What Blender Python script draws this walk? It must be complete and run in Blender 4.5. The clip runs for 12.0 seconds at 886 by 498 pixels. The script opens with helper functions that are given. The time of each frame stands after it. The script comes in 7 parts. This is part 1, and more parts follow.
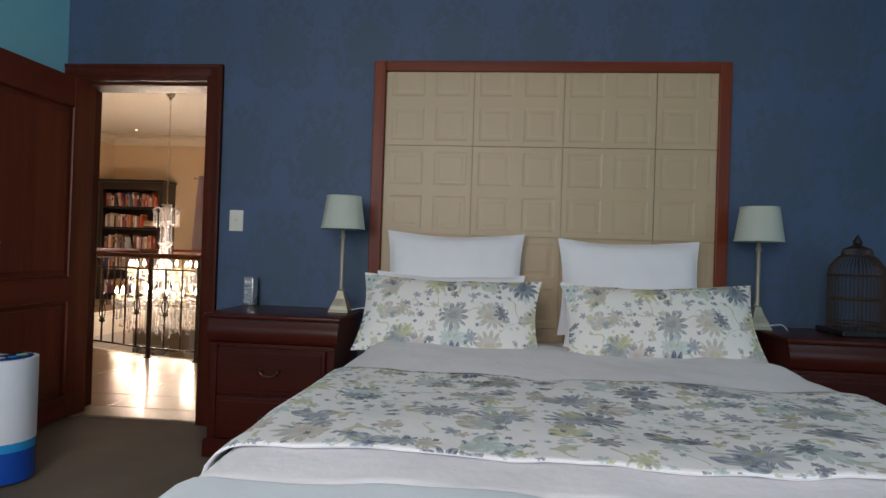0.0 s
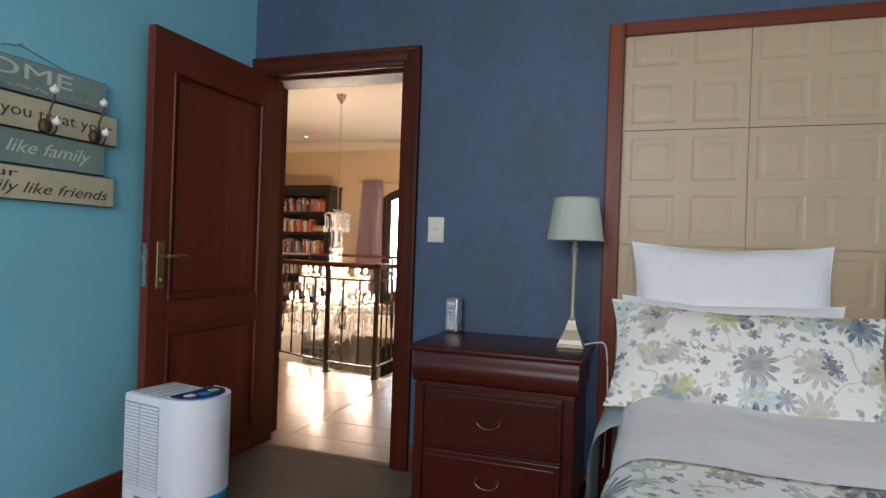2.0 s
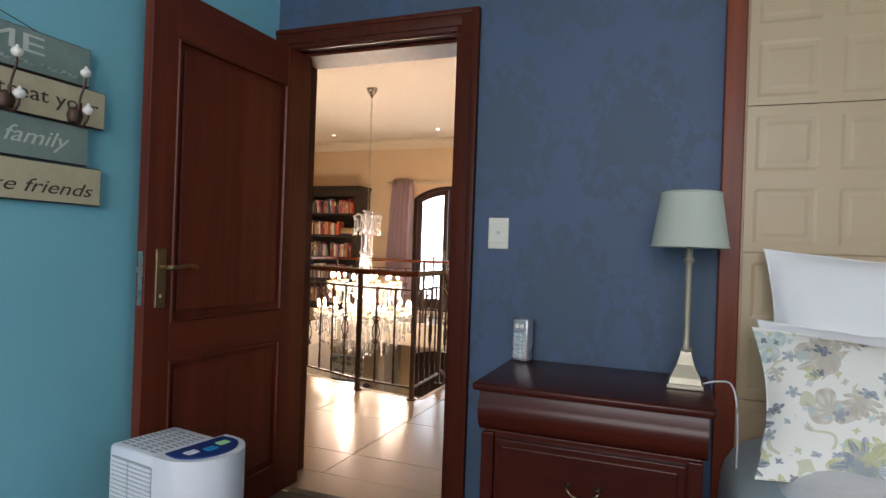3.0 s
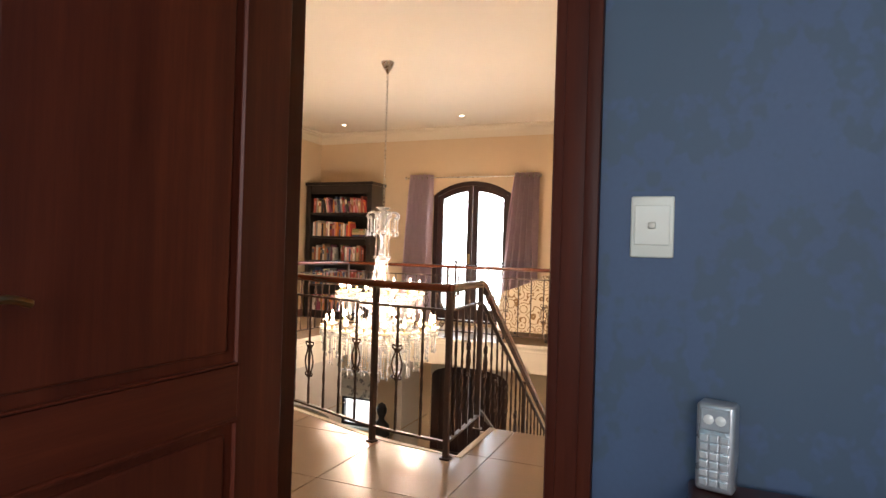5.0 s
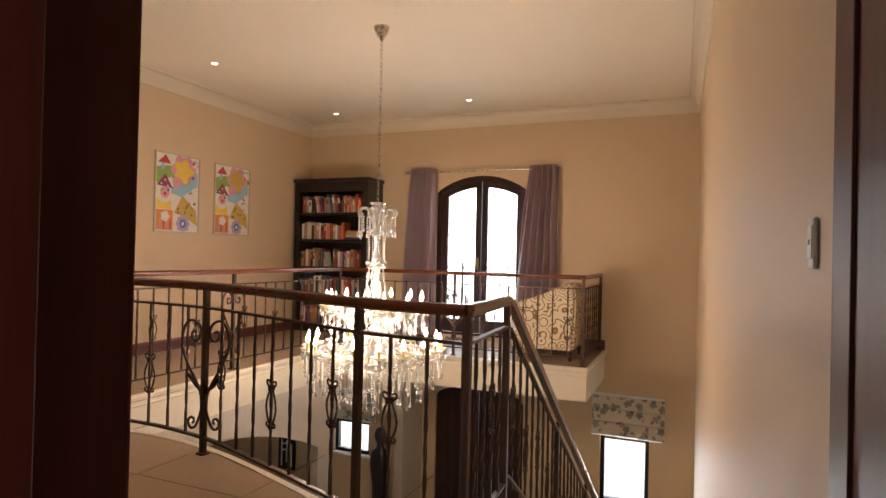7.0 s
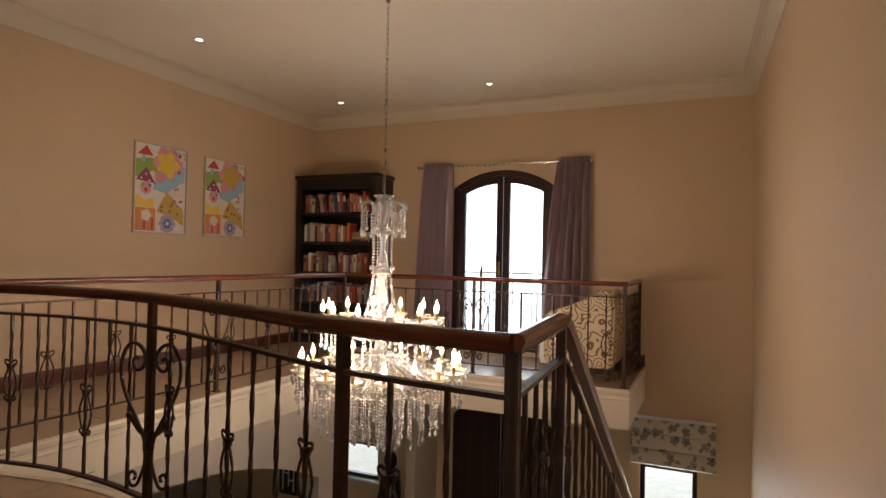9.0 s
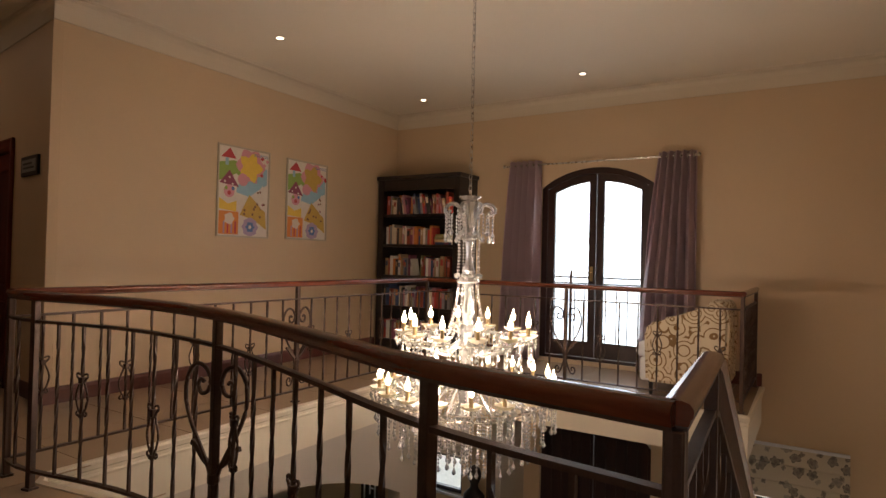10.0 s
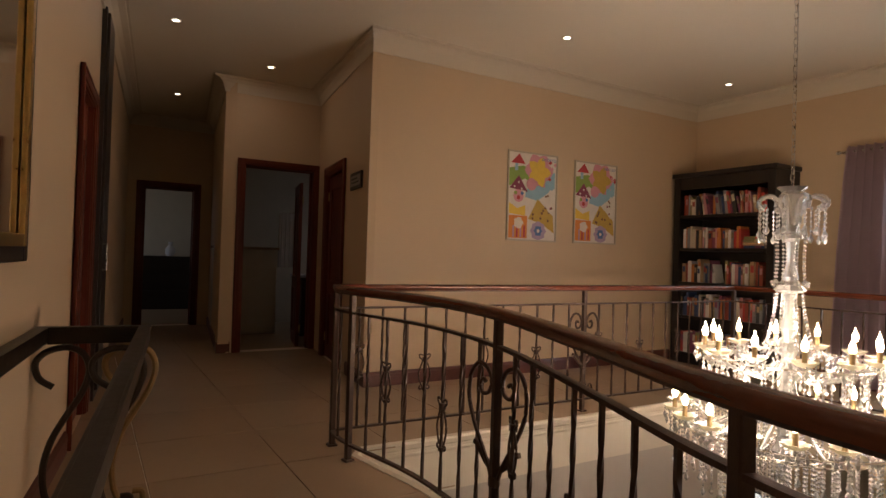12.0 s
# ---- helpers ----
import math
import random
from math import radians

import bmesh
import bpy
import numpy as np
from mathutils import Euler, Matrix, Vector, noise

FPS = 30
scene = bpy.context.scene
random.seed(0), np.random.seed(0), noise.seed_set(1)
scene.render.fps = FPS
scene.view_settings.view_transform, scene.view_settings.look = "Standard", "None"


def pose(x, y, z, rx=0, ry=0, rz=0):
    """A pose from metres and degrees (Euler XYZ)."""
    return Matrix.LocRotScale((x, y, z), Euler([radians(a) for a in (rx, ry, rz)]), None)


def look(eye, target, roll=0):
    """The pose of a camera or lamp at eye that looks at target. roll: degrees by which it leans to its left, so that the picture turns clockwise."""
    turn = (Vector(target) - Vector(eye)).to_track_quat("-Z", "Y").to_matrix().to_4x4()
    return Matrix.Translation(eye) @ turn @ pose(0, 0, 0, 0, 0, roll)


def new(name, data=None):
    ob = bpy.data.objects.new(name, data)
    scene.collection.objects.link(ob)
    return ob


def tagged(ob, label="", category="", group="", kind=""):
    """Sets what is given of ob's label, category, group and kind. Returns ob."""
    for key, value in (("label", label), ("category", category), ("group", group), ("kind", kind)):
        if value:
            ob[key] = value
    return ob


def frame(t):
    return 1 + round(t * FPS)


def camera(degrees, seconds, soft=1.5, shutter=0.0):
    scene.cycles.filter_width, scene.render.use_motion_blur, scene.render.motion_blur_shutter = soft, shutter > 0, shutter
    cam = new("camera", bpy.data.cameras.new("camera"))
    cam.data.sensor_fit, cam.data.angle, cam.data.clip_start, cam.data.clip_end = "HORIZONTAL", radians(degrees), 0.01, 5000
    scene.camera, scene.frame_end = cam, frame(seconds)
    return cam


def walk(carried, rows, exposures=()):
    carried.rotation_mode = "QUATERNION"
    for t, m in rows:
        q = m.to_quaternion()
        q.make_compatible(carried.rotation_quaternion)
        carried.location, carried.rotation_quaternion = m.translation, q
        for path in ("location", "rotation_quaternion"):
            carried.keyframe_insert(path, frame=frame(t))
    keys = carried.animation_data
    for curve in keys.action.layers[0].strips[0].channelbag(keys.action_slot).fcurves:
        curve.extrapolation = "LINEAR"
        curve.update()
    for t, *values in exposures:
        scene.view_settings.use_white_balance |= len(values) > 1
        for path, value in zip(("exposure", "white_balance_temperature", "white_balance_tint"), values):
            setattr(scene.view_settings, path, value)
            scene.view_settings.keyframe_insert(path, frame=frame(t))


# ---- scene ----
cam = camera(73.0, 12.0)
PATH = [
    (0, (0.291, 0.411, 1.093), (0.102, 2.402, 1.105), 1.9),
    (0.5, (0.141, 0.479, 1.097), (-0.139, 2.459, 1.114), 2.0),
    (1, (0.035, 0.639, 1.118), (-0.388, 2.594, 1.127), 2.0),
    (1.5, (-0.081, 0.827, 1.148), (-0.629, 2.751, 1.148), 1.9),
    (2, (-0.273, 1.028, 1.151), (-0.923, 2.92, 1.149), 2.0),
    (2.5, (-0.459, 1.239, 1.175), (-1.154, 3.114, 1.17), 2.0),
    (3, (-0.613, 1.516, 1.17), (-1.341, 3.379, 1.172), 2.0),
    (3.2, (-0.689, 1.61, 1.161), (-1.415, 3.473, 1.173), 2.1),
    (5, (-1.222, 2.577, 1.182), (-1.99, 4.424, 1.189), 1.7),
    (5.5, (-1.4, 2.859, 1.19), (-2.174, 4.704, 1.198), 1.4),
    (6, (-1.505, 3.09, 1.183), (-2.277, 4.935, 1.195), 1.4),
    (6.5, (-1.591, 3.362, 1.194), (-2.364, 5.207, 1.21), 1.4),
    (7, (-1.687, 3.596, 1.182), (-2.464, 5.439, 1.202), 1.3),
    (9, (-2.062, 4.391, 1.164), (-2.882, 6.215, 1.2), 1.2),
    (9.5, (-2.191, 4.577, 1.192), (-3.093, 6.362, 1.227), 1.2),
    (10, (-2.296, 4.726, 1.214), (-3.354, 6.423, 1.243), 1.4),
    (10.5, (-2.354, 4.866, 1.184), (-3.67, 6.371, 1.214), 1.4),
    (11, (-2.37, 4.904, 1.181), (-3.871, 6.225, 1.206), 1.4),
    (11.5, (-2.389, 4.896, 1.175), (-4.017, 6.058, 1.203), 1.5),
    (12, (-2.414, 4.888, 1.187), (-4.133, 5.91, 1.211), 1.8),
]
EXPOSURES = [(0, -0.76), (1.0, -0.52), (3.0, -0.34), (5.2, -0.28), (7.0, -0.90), (9.0, -1.62), (11, -1.76), (12, -1.66)]
walk(cam, [(t, look(eye, target, roll)) for t, eye, target, roll in PATH], EXPOSURES)

# ---- world and light ----
world = bpy.data.worlds.new("world")
scene.world = world
world.use_nodes = True
wnt = world.node_tree
sky = wnt.nodes.new("ShaderNodeTexSky")
sky.sky_type = "NISHITA"
sky.sun_disc = False
sky.sun_elevation = radians(48)
sky.sun_rotation = radians(150)
wnt.nodes["Background"].inputs[1].default_value = 0.12
wnt.links.new(sky.outputs[0], wnt.nodes["Background"].inputs[0])

sun = new("sun", bpy.data.lights.new("sun", "SUN"))
sun.data.energy, sun.data.angle, sun.data.color = 2.5, radians(0.5), (1, 0.95, 0.86)
sun.matrix_world = look((0, -20, 22), (0, 0, 0))


def area(name, eye, target, w, h, watts, colour):
    ob = new(name, bpy.data.lights.new(name, "AREA"))
    ob.data.shape, ob.data.size, ob.data.size_y, ob.data.energy, ob.data.color = "RECTANGLE", w, h, watts, colour
    ob.matrix_world = look(eye, target)
    return ob


def bulb_light(name, at, watts, radius, colour):
    ob = new(name, bpy.data.lights.new(name, "POINT"))
    ob.data.energy, ob.data.shadow_soft_size, ob.data.color = watts, radius, colour
    ob.location = at
    return ob


DAY = (1.0, 0.95, 0.98)
WARM = (1.0, 0.75, 0.59)
area("bedroom_window_light", (-0.6, -1.52, 2.0), (-0.6, 3.0, 0.75), 2.4, 1.7, 142, DAY)
# added bluish fill from the right, no real window there
area("bedroom_side_fill", (3.28, 0.2, 1.75), (-2.4, 2.4, 0.5), 1.6, 1.7, 22, (0.56, 0.80, 1.0))
area("glass_door_light", (-4.475, 11.50, 1.2), (-4.475, 6.0, 0.6), 1.0, 1.8, 13, (0.70, 0.84, 1.0))
area("stair_window_light", (-2.48, 11.50, -1.5), (-2.2, 6.0, -0.2), 0.5, 0.75, 30, (0.95, 0.97, 1.0))
for k in range(3):
    q = 2.1 * k + 0.4
    bulb_light("chandelier_upper_light", (-4.27 + 0.36 * math.cos(q), 8.22 + 0.36 * math.sin(q), 0.88), 46, 0.06, WARM)
for k in range(4):
    q = 1.571 * k + 0.25
    bulb_light("chandelier_lower_light", (-4.27 + 0.50 * math.cos(q), 8.22 + 0.50 * math.sin(q), 0.50), 44, 0.06, WARM)
for x, y in ((-8.124, 5.493), (-8.967, 6.543)):
    area("downlight_lamp", (x, y, 3.168), (x, y, 0), 0.04, 0.04, 3.5, WARM)
# unseen fill lamps added to brighten the two far rooms, whose walls have no windows
area("far_bedroom_fill", (-14.8, 4.6, 1.5), (-14.8, 6.0, 1.0), 1.0, 1.0, 8, DAY)
area("bathroom_fill", (-11.2, 9.0, 1.5), (-11.2, 7.0, 1.0), 1.0, 1.0, 4, DAY)

# ---- materials ----
def shader(name):
    m = bpy.data.materials.new(name)
    m.use_nodes = True
    return m, m.node_tree, m.node_tree.nodes["Principled BSDF"]


def put(nt, kind, **inputs):
    n = nt.nodes.new(kind)
    for key, value in inputs.items():
        n.inputs[key.replace("_", " ")].default_value = value
    return n


def coords(nt, scale=(1, 1, 1)):
    geo = nt.nodes.new("ShaderNodeTexCoord")
    mp = nt.nodes.new("ShaderNodeMapping")
    mp.inputs["Scale"].default_value = scale
    nt.links.new(geo.outputs["Object"], mp.inputs["Vector"])
    return mp.outputs["Vector"]


def noise_tex(nt, vec, scale, detail=4.0, rough=0.55):
    n = put(nt, "ShaderNodeTexNoise", Scale=scale, Detail=detail, Roughness=rough)
    nt.links.new(vec, n.inputs["Vector"])
    return n.outputs["Fac"]


def ramp(nt, fac, stops):
    r = nt.nodes.new("ShaderNodeValToRGB")
    el = r.color_ramp.elements
    while len(el) < len(stops):
        el.new(0.5)
    for e, (p, c) in zip(el, stops):
        e.position, e.color = p, (*c, 1) if len(c) == 3 else c
    nt.links.new(fac, r.inputs["Fac"])
    return r.outputs["Color"]


def maths(nt, op, a, b=None, c=None):
    n = nt.nodes.new("ShaderNodeMath")
    n.operation = op
    for i, v in enumerate((a, b, c)):
        if v is None:
            continue
        if isinstance(v, (int, float)):
            n.inputs[i].default_value = v
        else:
            nt.links.new(v, n.inputs[i])
    return n.outputs[0]


def mix(nt, fac, a, b, mode="MIX"):
    n = nt.nodes.new("ShaderNodeMix")
    n.data_type, n.blend_type = "RGBA", mode
    for i, v in ((0, fac), (6, a), (7, b)):
        if isinstance(v, (int, float)):
            n.inputs[i].default_value = v
        elif isinstance(v, tuple):
            n.inputs[i].default_value = (*v, 1)
        else:
            nt.links.new(v, n.inputs[i])
    return n.outputs[2]


def bump(nt, bsdf, height, strength=0.3, distance=0.005):
    b = put(nt, "ShaderNodeBump", Strength=strength, Distance=distance)
    nt.links.new(height, b.inputs["Height"])
    nt.links.new(b.outputs["Normal"], bsdf.inputs["Normal"])


def scaled(c, k):
    return tuple(min(1.0, v * k) for v in c)


def plain(name, colour, rough=0.6, metal=0.0, vary=0.12, scale=6.0, fine=120.0, relief=0.1, spec=0.5, stretch=(1, 1, 1), dist=0.002):
    """A surface with broad mottling, fine grain and a little relief."""
    m, nt, b = shader(name)
    v = coords(nt, stretch)
    broad = noise_tex(nt, v, scale)
    small = noise_tex(nt, v, fine, 3.0)
    both = maths(nt, "ADD", maths(nt, "MULTIPLY", broad, 0.7), maths(nt, "MULTIPLY", small, 0.3))
    col = ramp(nt, both, [(0.25, scaled(colour, 1 - vary)), (0.75, scaled(colour, 1 + vary))])
    nt.links.new(col, b.inputs["Base Color"])
    r = nt.nodes.new("ShaderNodeMapRange")
    r.inputs["To Min"].default_value, r.inputs["To Max"].default_value = max(0.02, rough - 0.08), min(1, rough + 0.08)
    nt.links.new(broad, r.inputs["Value"])
    nt.links.new(r.outputs[0], b.inputs["Roughness"])
    b.inputs["Metallic"].default_value = metal
    b.inputs["Specular IOR Level"].default_value = spec
    if relief:
        bump(nt, b, small, relief, dist)
    return m


def wood(name, dark, light, rough=0.35, along="z", grain=14.0, coat=0.15, spec=0.5):
    m, nt, b = shader(name)
    st = {"x": (0.06, 1, 1), "y": (1, 0.06, 1), "z": (1, 1, 0.06)}[along]
    v = coords(nt, st)
    a = noise_tex(nt, v, grain, 6.0, 0.6)
    c = noise_tex(nt, v, grain * 7, 4.0, 0.7)
    fac = maths(nt, "ADD", maths(nt, "MULTIPLY", a, 0.75), maths(nt, "MULTIPLY", c, 0.25))
    nt.links.new(ramp(nt, fac, [(0.3, dark), (0.55, tuple((p + q) / 2 for p, q in zip(dark, light))), (0.72, light)]), b.inputs["Base Color"])
    b.inputs["Roughness"].default_value = rough
    b.inputs["Specular IOR Level"].default_value = spec
    b.inputs["Coat Weight"].default_value = coat
    b.inputs["Coat Roughness"].default_value = 0.15
    bump(nt, b, c, 0.08, 0.001)
    return m


def glow(name, colour, strength):
    m, nt, b = shader(name)
    b.inputs["Base Color"].default_value = (*colour, 1)
    b.inputs["Emission Color"].default_value = (*colour, 1)
    b.inputs["Emission Strength"].default_value = strength
    return m


def glass(name, tint=(1, 1, 1), rough=0.0, ior=1.45):
    m, nt, b = shader(name)
    b.inputs["Base Color"].default_value = (*tint, 1)
    b.inputs["Transmission Weight"].default_value = 1
    b.inputs["Roughness"].default_value = rough
    b.inputs["IOR"].default_value = ior
    return m


def wallpaper(name, base, motif):
    """Blue paper with a faint, soft damask of staggered leafy motifs."""
    m, nt, b = shader(name)
    v = coords(nt)
    sep = nt.nodes.new("ShaderNodeSeparateXYZ")
    nt.links.new(v, sep.inputs[0])
    rough_edge = maths(nt, "SUBTRACT", noise_tex(nt, v, 16.0, 4.0, 0.7), 0.5)
    row = maths(nt, "DIVIDE", sep.outputs[2], 0.66)
    odd = maths(nt, "MULTIPLY", maths(nt, "PINGPONG", maths(nt, "FLOOR", row), 1.0), 0.5)
    col = maths(nt, "ADD", maths(nt, "DIVIDE", sep.outputs[0], 0.52), odd)
    px = maths(nt, "MULTIPLY", maths(nt, "SUBTRACT", maths(nt, "FRACT", col), 0.5), 0.66)
    pz = maths(nt, "MULTIPLY", maths(nt, "SUBTRACT", maths(nt, "FRACT", row), 0.5), 0.66)
    leaf = nt.nodes.new("ShaderNodeCombineXYZ")
    nt.links.new(maths(nt, "ABSOLUTE", px), leaf.inputs[0])
    nt.links.new(pz, leaf.inputs[1])
    r = maths(nt, "SQRT", maths(nt, "ADD", maths(nt, "MULTIPLY", px, px), maths(nt, "MULTIPLY", maths(nt, "MULTIPLY", pz, pz), 0.7)))
    swirl = maths(nt, "ADD", maths(nt, "MULTIPLY", noise_tex(nt, leaf.outputs[0], 11.0, 2.0, 0.6), 0.75), maths(nt, "MULTIPLY", noise_tex(nt, leaf.outputs[0], 34.0, 1.0), 0.25))
    edge = maths(nt, "SUBTRACT", maths(nt, "ADD", swirl, maths(nt, "MULTIPLY", rough_edge, 0.10)), maths(nt, "MULTIPLY", r, 0.9))
    body = nt.nodes.new("ShaderNodeMapRange")
    body.inputs["From Min"].default_value, body.inputs["From Max"].default_value = 0.27, 0.34
    nt.links.new(edge, body.inputs["Value"])
    fade = maths(nt, "MULTIPLY", body.outputs[0], maths(nt, "ADD", maths(nt, "MULTIPLY", noise_tex(nt, v, 1.3, 2.0), 0.6), 0.45))
    mottle = maths(nt, "ADD", maths(nt, "MULTIPLY", noise_tex(nt, v, 2.0, 5.0, 0.65), 0.7), maths(nt, "MULTIPLY", noise_tex(nt, v, 90.0, 3.0), 0.3))
    ground = ramp(nt, mottle, [(0.3, scaled(base, 0.9)), (0.7, scaled(base, 1.1))])
    nt.links.new(mix(nt, fade, ground, motif), b.inputs["Base Color"])
    b.inputs["Roughness"].default_value = 0.6
    bump(nt, b, mottle, 0.08, 0.002)
    return m


def floral(name, ground, scale, upright=False):
    """White cotton with scattered flowers in slate blue, beige, pale teal and yellow-green, and thin sprigs."""
    m, nt, b = shader(name)
    v = coords(nt)
    sep = nt.nodes.new("ShaderNodeSeparateXYZ")
    nt.links.new(v, sep.inputs[0])
    flat = nt.nodes.new("ShaderNodeCombineXYZ")
    nt.links.new(sep.outputs[0], flat.inputs[0])
    nt.links.new(sep.outputs[1], flat.inputs[1])
    jig = nt.nodes.new("ShaderNodeTexNoise")
    jig.inputs["Scale"].default_value = 9.0
    nt.links.new(flat.outputs[0], jig.inputs["Vector"])
    off = nt.nodes.new("ShaderNodeVectorMath")
    off.operation = "MULTIPLY_ADD"
    off.inputs[1].default_value, off.inputs[2].default_value = (0.055, 0.055, 0), (0, 0, 0)
    nt.links.new(jig.outputs["Color"], off.inputs[0])
    nt.links.new(flat.outputs[0], off.inputs[2])
    colour = ground
    depth = 0.3 if upright else 0.52
    grain = noise_tex(nt, v, 260.0, 2.0)
    if upright:
        layers = ((1.0, 0.34, 5.0, 0.85), (1.7, 0.30, 4.0, 0.5))
        inks = [(0.0, (0.085, 0.08, 0.075)), (0.5, (0.14, 0.135, 0.13)), (1.0, (0.30, 0.29, 0.27))]
    else:
        layers, inks = ((1.1, 0.38, 3.0, 0.34), (1.0, 0.43, 12.0, 0.54), (1.7, 0.36, 8.0, 0.44), (3.1, 0.34, 5.0, 0.36), (5.5, 0.32, 4.0, 0.34)), [
            (0.0, (0.075, 0.10, 0.165)), (0.22, (0.075, 0.10, 0.165)), (0.23, (0.50, 0.45, 0.38)), (0.42, (0.50, 0.45, 0.38)),
            (0.43, (0.46, 0.55, 0.54)), (0.62, (0.46, 0.55, 0.54)), (0.63, (0.52, 0.51, 0.26)), (0.74, (0.52, 0.51, 0.26)), (0.75, (0.24, 0.28, 0.35)), (1.0, (0.24, 0.28, 0.35))]
    if not upright:
        stems = noise_tex(nt, flat.outputs[0], 6.0, 1.0)
        thin = maths(nt, "LESS_THAN", maths(nt, "ABSOLUTE", maths(nt, "SUBTRACT", stems, 0.5)), 0.011)
        where = maths(nt, "GREATER_THAN", noise_tex(nt, flat.outputs[0], 11.0, 1.0), 0.5)
        colour = mix(nt, maths(nt, "MULTIPLY", maths(nt, "MULTIPLY", thin, where), 0.7), colour, (0.50, 0.52, 0.33))
    for k, (mult, size, petals, keep) in enumerate(layers):
        shift = nt.nodes.new("ShaderNodeVectorMath")
        shift.operation = "ADD"
        shift.inputs[1].default_value = (k * 3.7, k * 1.9, 0)
        nt.links.new(off.outputs[0], shift.inputs[0])
        vo = nt.nodes.new("ShaderNodeTexVoronoi")
        vo.voronoi_dimensions, vo.inputs["Scale"].default_value, vo.inputs["Randomness"].default_value = "2D", scale * mult, 0.85
        nt.links.new(shift.outputs[0], vo.inputs["Vector"])
        d = nt.nodes.new("ShaderNodeVectorMath")
        d.operation = "SUBTRACT"
        nt.links.new(shift.outputs[0], d.inputs[0])
        nt.links.new(vo.outputs["Position"], d.inputs[1])
        dx = nt.nodes.new("ShaderNodeSeparateXYZ")
        nt.links.new(d.outputs[0], dx.inputs[0])
        rnd = nt.nodes.new("ShaderNodeSeparateColor")
        nt.links.new(vo.outputs["Color"], rnd.inputs[0])
        ang = maths(nt, "ADD", maths(nt, "ARCTAN2", dx.outputs[1], dx.outputs[0]), maths(nt, "MULTIPLY", rnd.outputs[2], 6.3))
        lobes = maths(nt, "POWER", maths(nt, "ABSOLUTE", maths(nt, "COSINE", maths(nt, "MULTIPLY", ang, petals * 0.5))), 1.1)
        reach = maths(nt, "MULTIPLY", maths(nt, "ADD", maths(nt, "MULTIPLY", lobes, depth), 1.0 - depth), size)
        inside = maths(nt, "LESS_THAN", vo.outputs["Distance"], reach)
        wanted = maths(nt, "LESS_THAN", rnd.outputs[1], keep)
        ring = maths(nt, "SINE", maths(nt, "MULTIPLY", vo.outputs["Distance"], 26.0))
        fine = maths(nt, "SINE", maths(nt, "MULTIPLY", ang, petals * 3.0))
        tone = maths(nt, "ADD", maths(nt, "MULTIPLY", maths(nt, "ADD", maths(nt, "MULTIPLY", ring, 0.6), fine), 0.17), 0.60)
        ink = ramp(nt, rnd.outputs[0], inks)
        fac = maths(nt, "MULTIPLY", maths(nt, "MULTIPLY", inside, wanted), maths(nt, "ADD", tone, maths(nt, "MULTIPLY", grain, 0.25)))
        colour = mix(nt, fac, colour, ink)
    nt.links.new(colour, b.inputs["Base Color"])
    b.inputs["Roughness"].default_value = 0.85
    b.inputs["Sheen Weight"].default_value = 0.0
    crease = maths(nt, "ADD", maths(nt, "MULTIPLY", noise_tex(nt, v, 7.0, 3.0), 1.0), maths(nt, "MULTIPLY", grain, 0.05))
    bump(nt, b, crease, 0.35, 0.02)
    return m


def scroll_fabric(name, ground, ink, scale=5.0):
    m, nt, b = shader(name)
    v = coords(nt)
    vo = nt.nodes.new("ShaderNodeTexVoronoi")
    vo.inputs["Scale"].default_value = scale
    nt.links.new(v, vo.inputs["Vector"])
    line = maths(nt, "SINE", maths(nt, "ADD", maths(nt, "MULTIPLY", vo.outputs["Distance"], 24.0), maths(nt, "MULTIPLY", noise_tex(nt, v, 6.0, 2.0), 6.0)))
    nt.links.new(ramp(nt, line, [(0.62, ground), (0.72, ink)]), b.inputs["Base Color"])
    b.inputs["Roughness"].default_value = 0.85
    bump(nt, b, noise_tex(nt, v, 200.0, 2.0), 0.15, 0.002)
    return m


BLUE = wallpaper("blue_wallpaper", (0.056, 0.094, 0.180), (0.050, 0.084, 0.128))
TEAL = plain("teal_paint", (0.22, 0.55, 0.67), 0.6, vary=0.08, scale=1.5, fine=90, relief=0.05)
TAN = plain("tan_paint", (0.60, 0.455, 0.295), 0.55, vary=0.05, scale=1.2, fine=140, relief=0.06)
CREAM = plain("cream_ceiling_paint", (0.78, 0.72, 0.60), 0.7, vary=0.03, scale=1.0, fine=150, relief=0.04)
COVE = plain("cream_moulding_paint", (0.66, 0.59, 0.47), 0.6, vary=0.03, scale=2.0, relief=0.03)
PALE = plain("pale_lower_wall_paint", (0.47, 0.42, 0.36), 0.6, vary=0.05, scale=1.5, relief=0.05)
CARPET = plain("brown_carpet", (0.150, 0.115, 0.085), 0.95, vary=0.22, scale=3.0, fine=380, relief=0.7, dist=0.006)


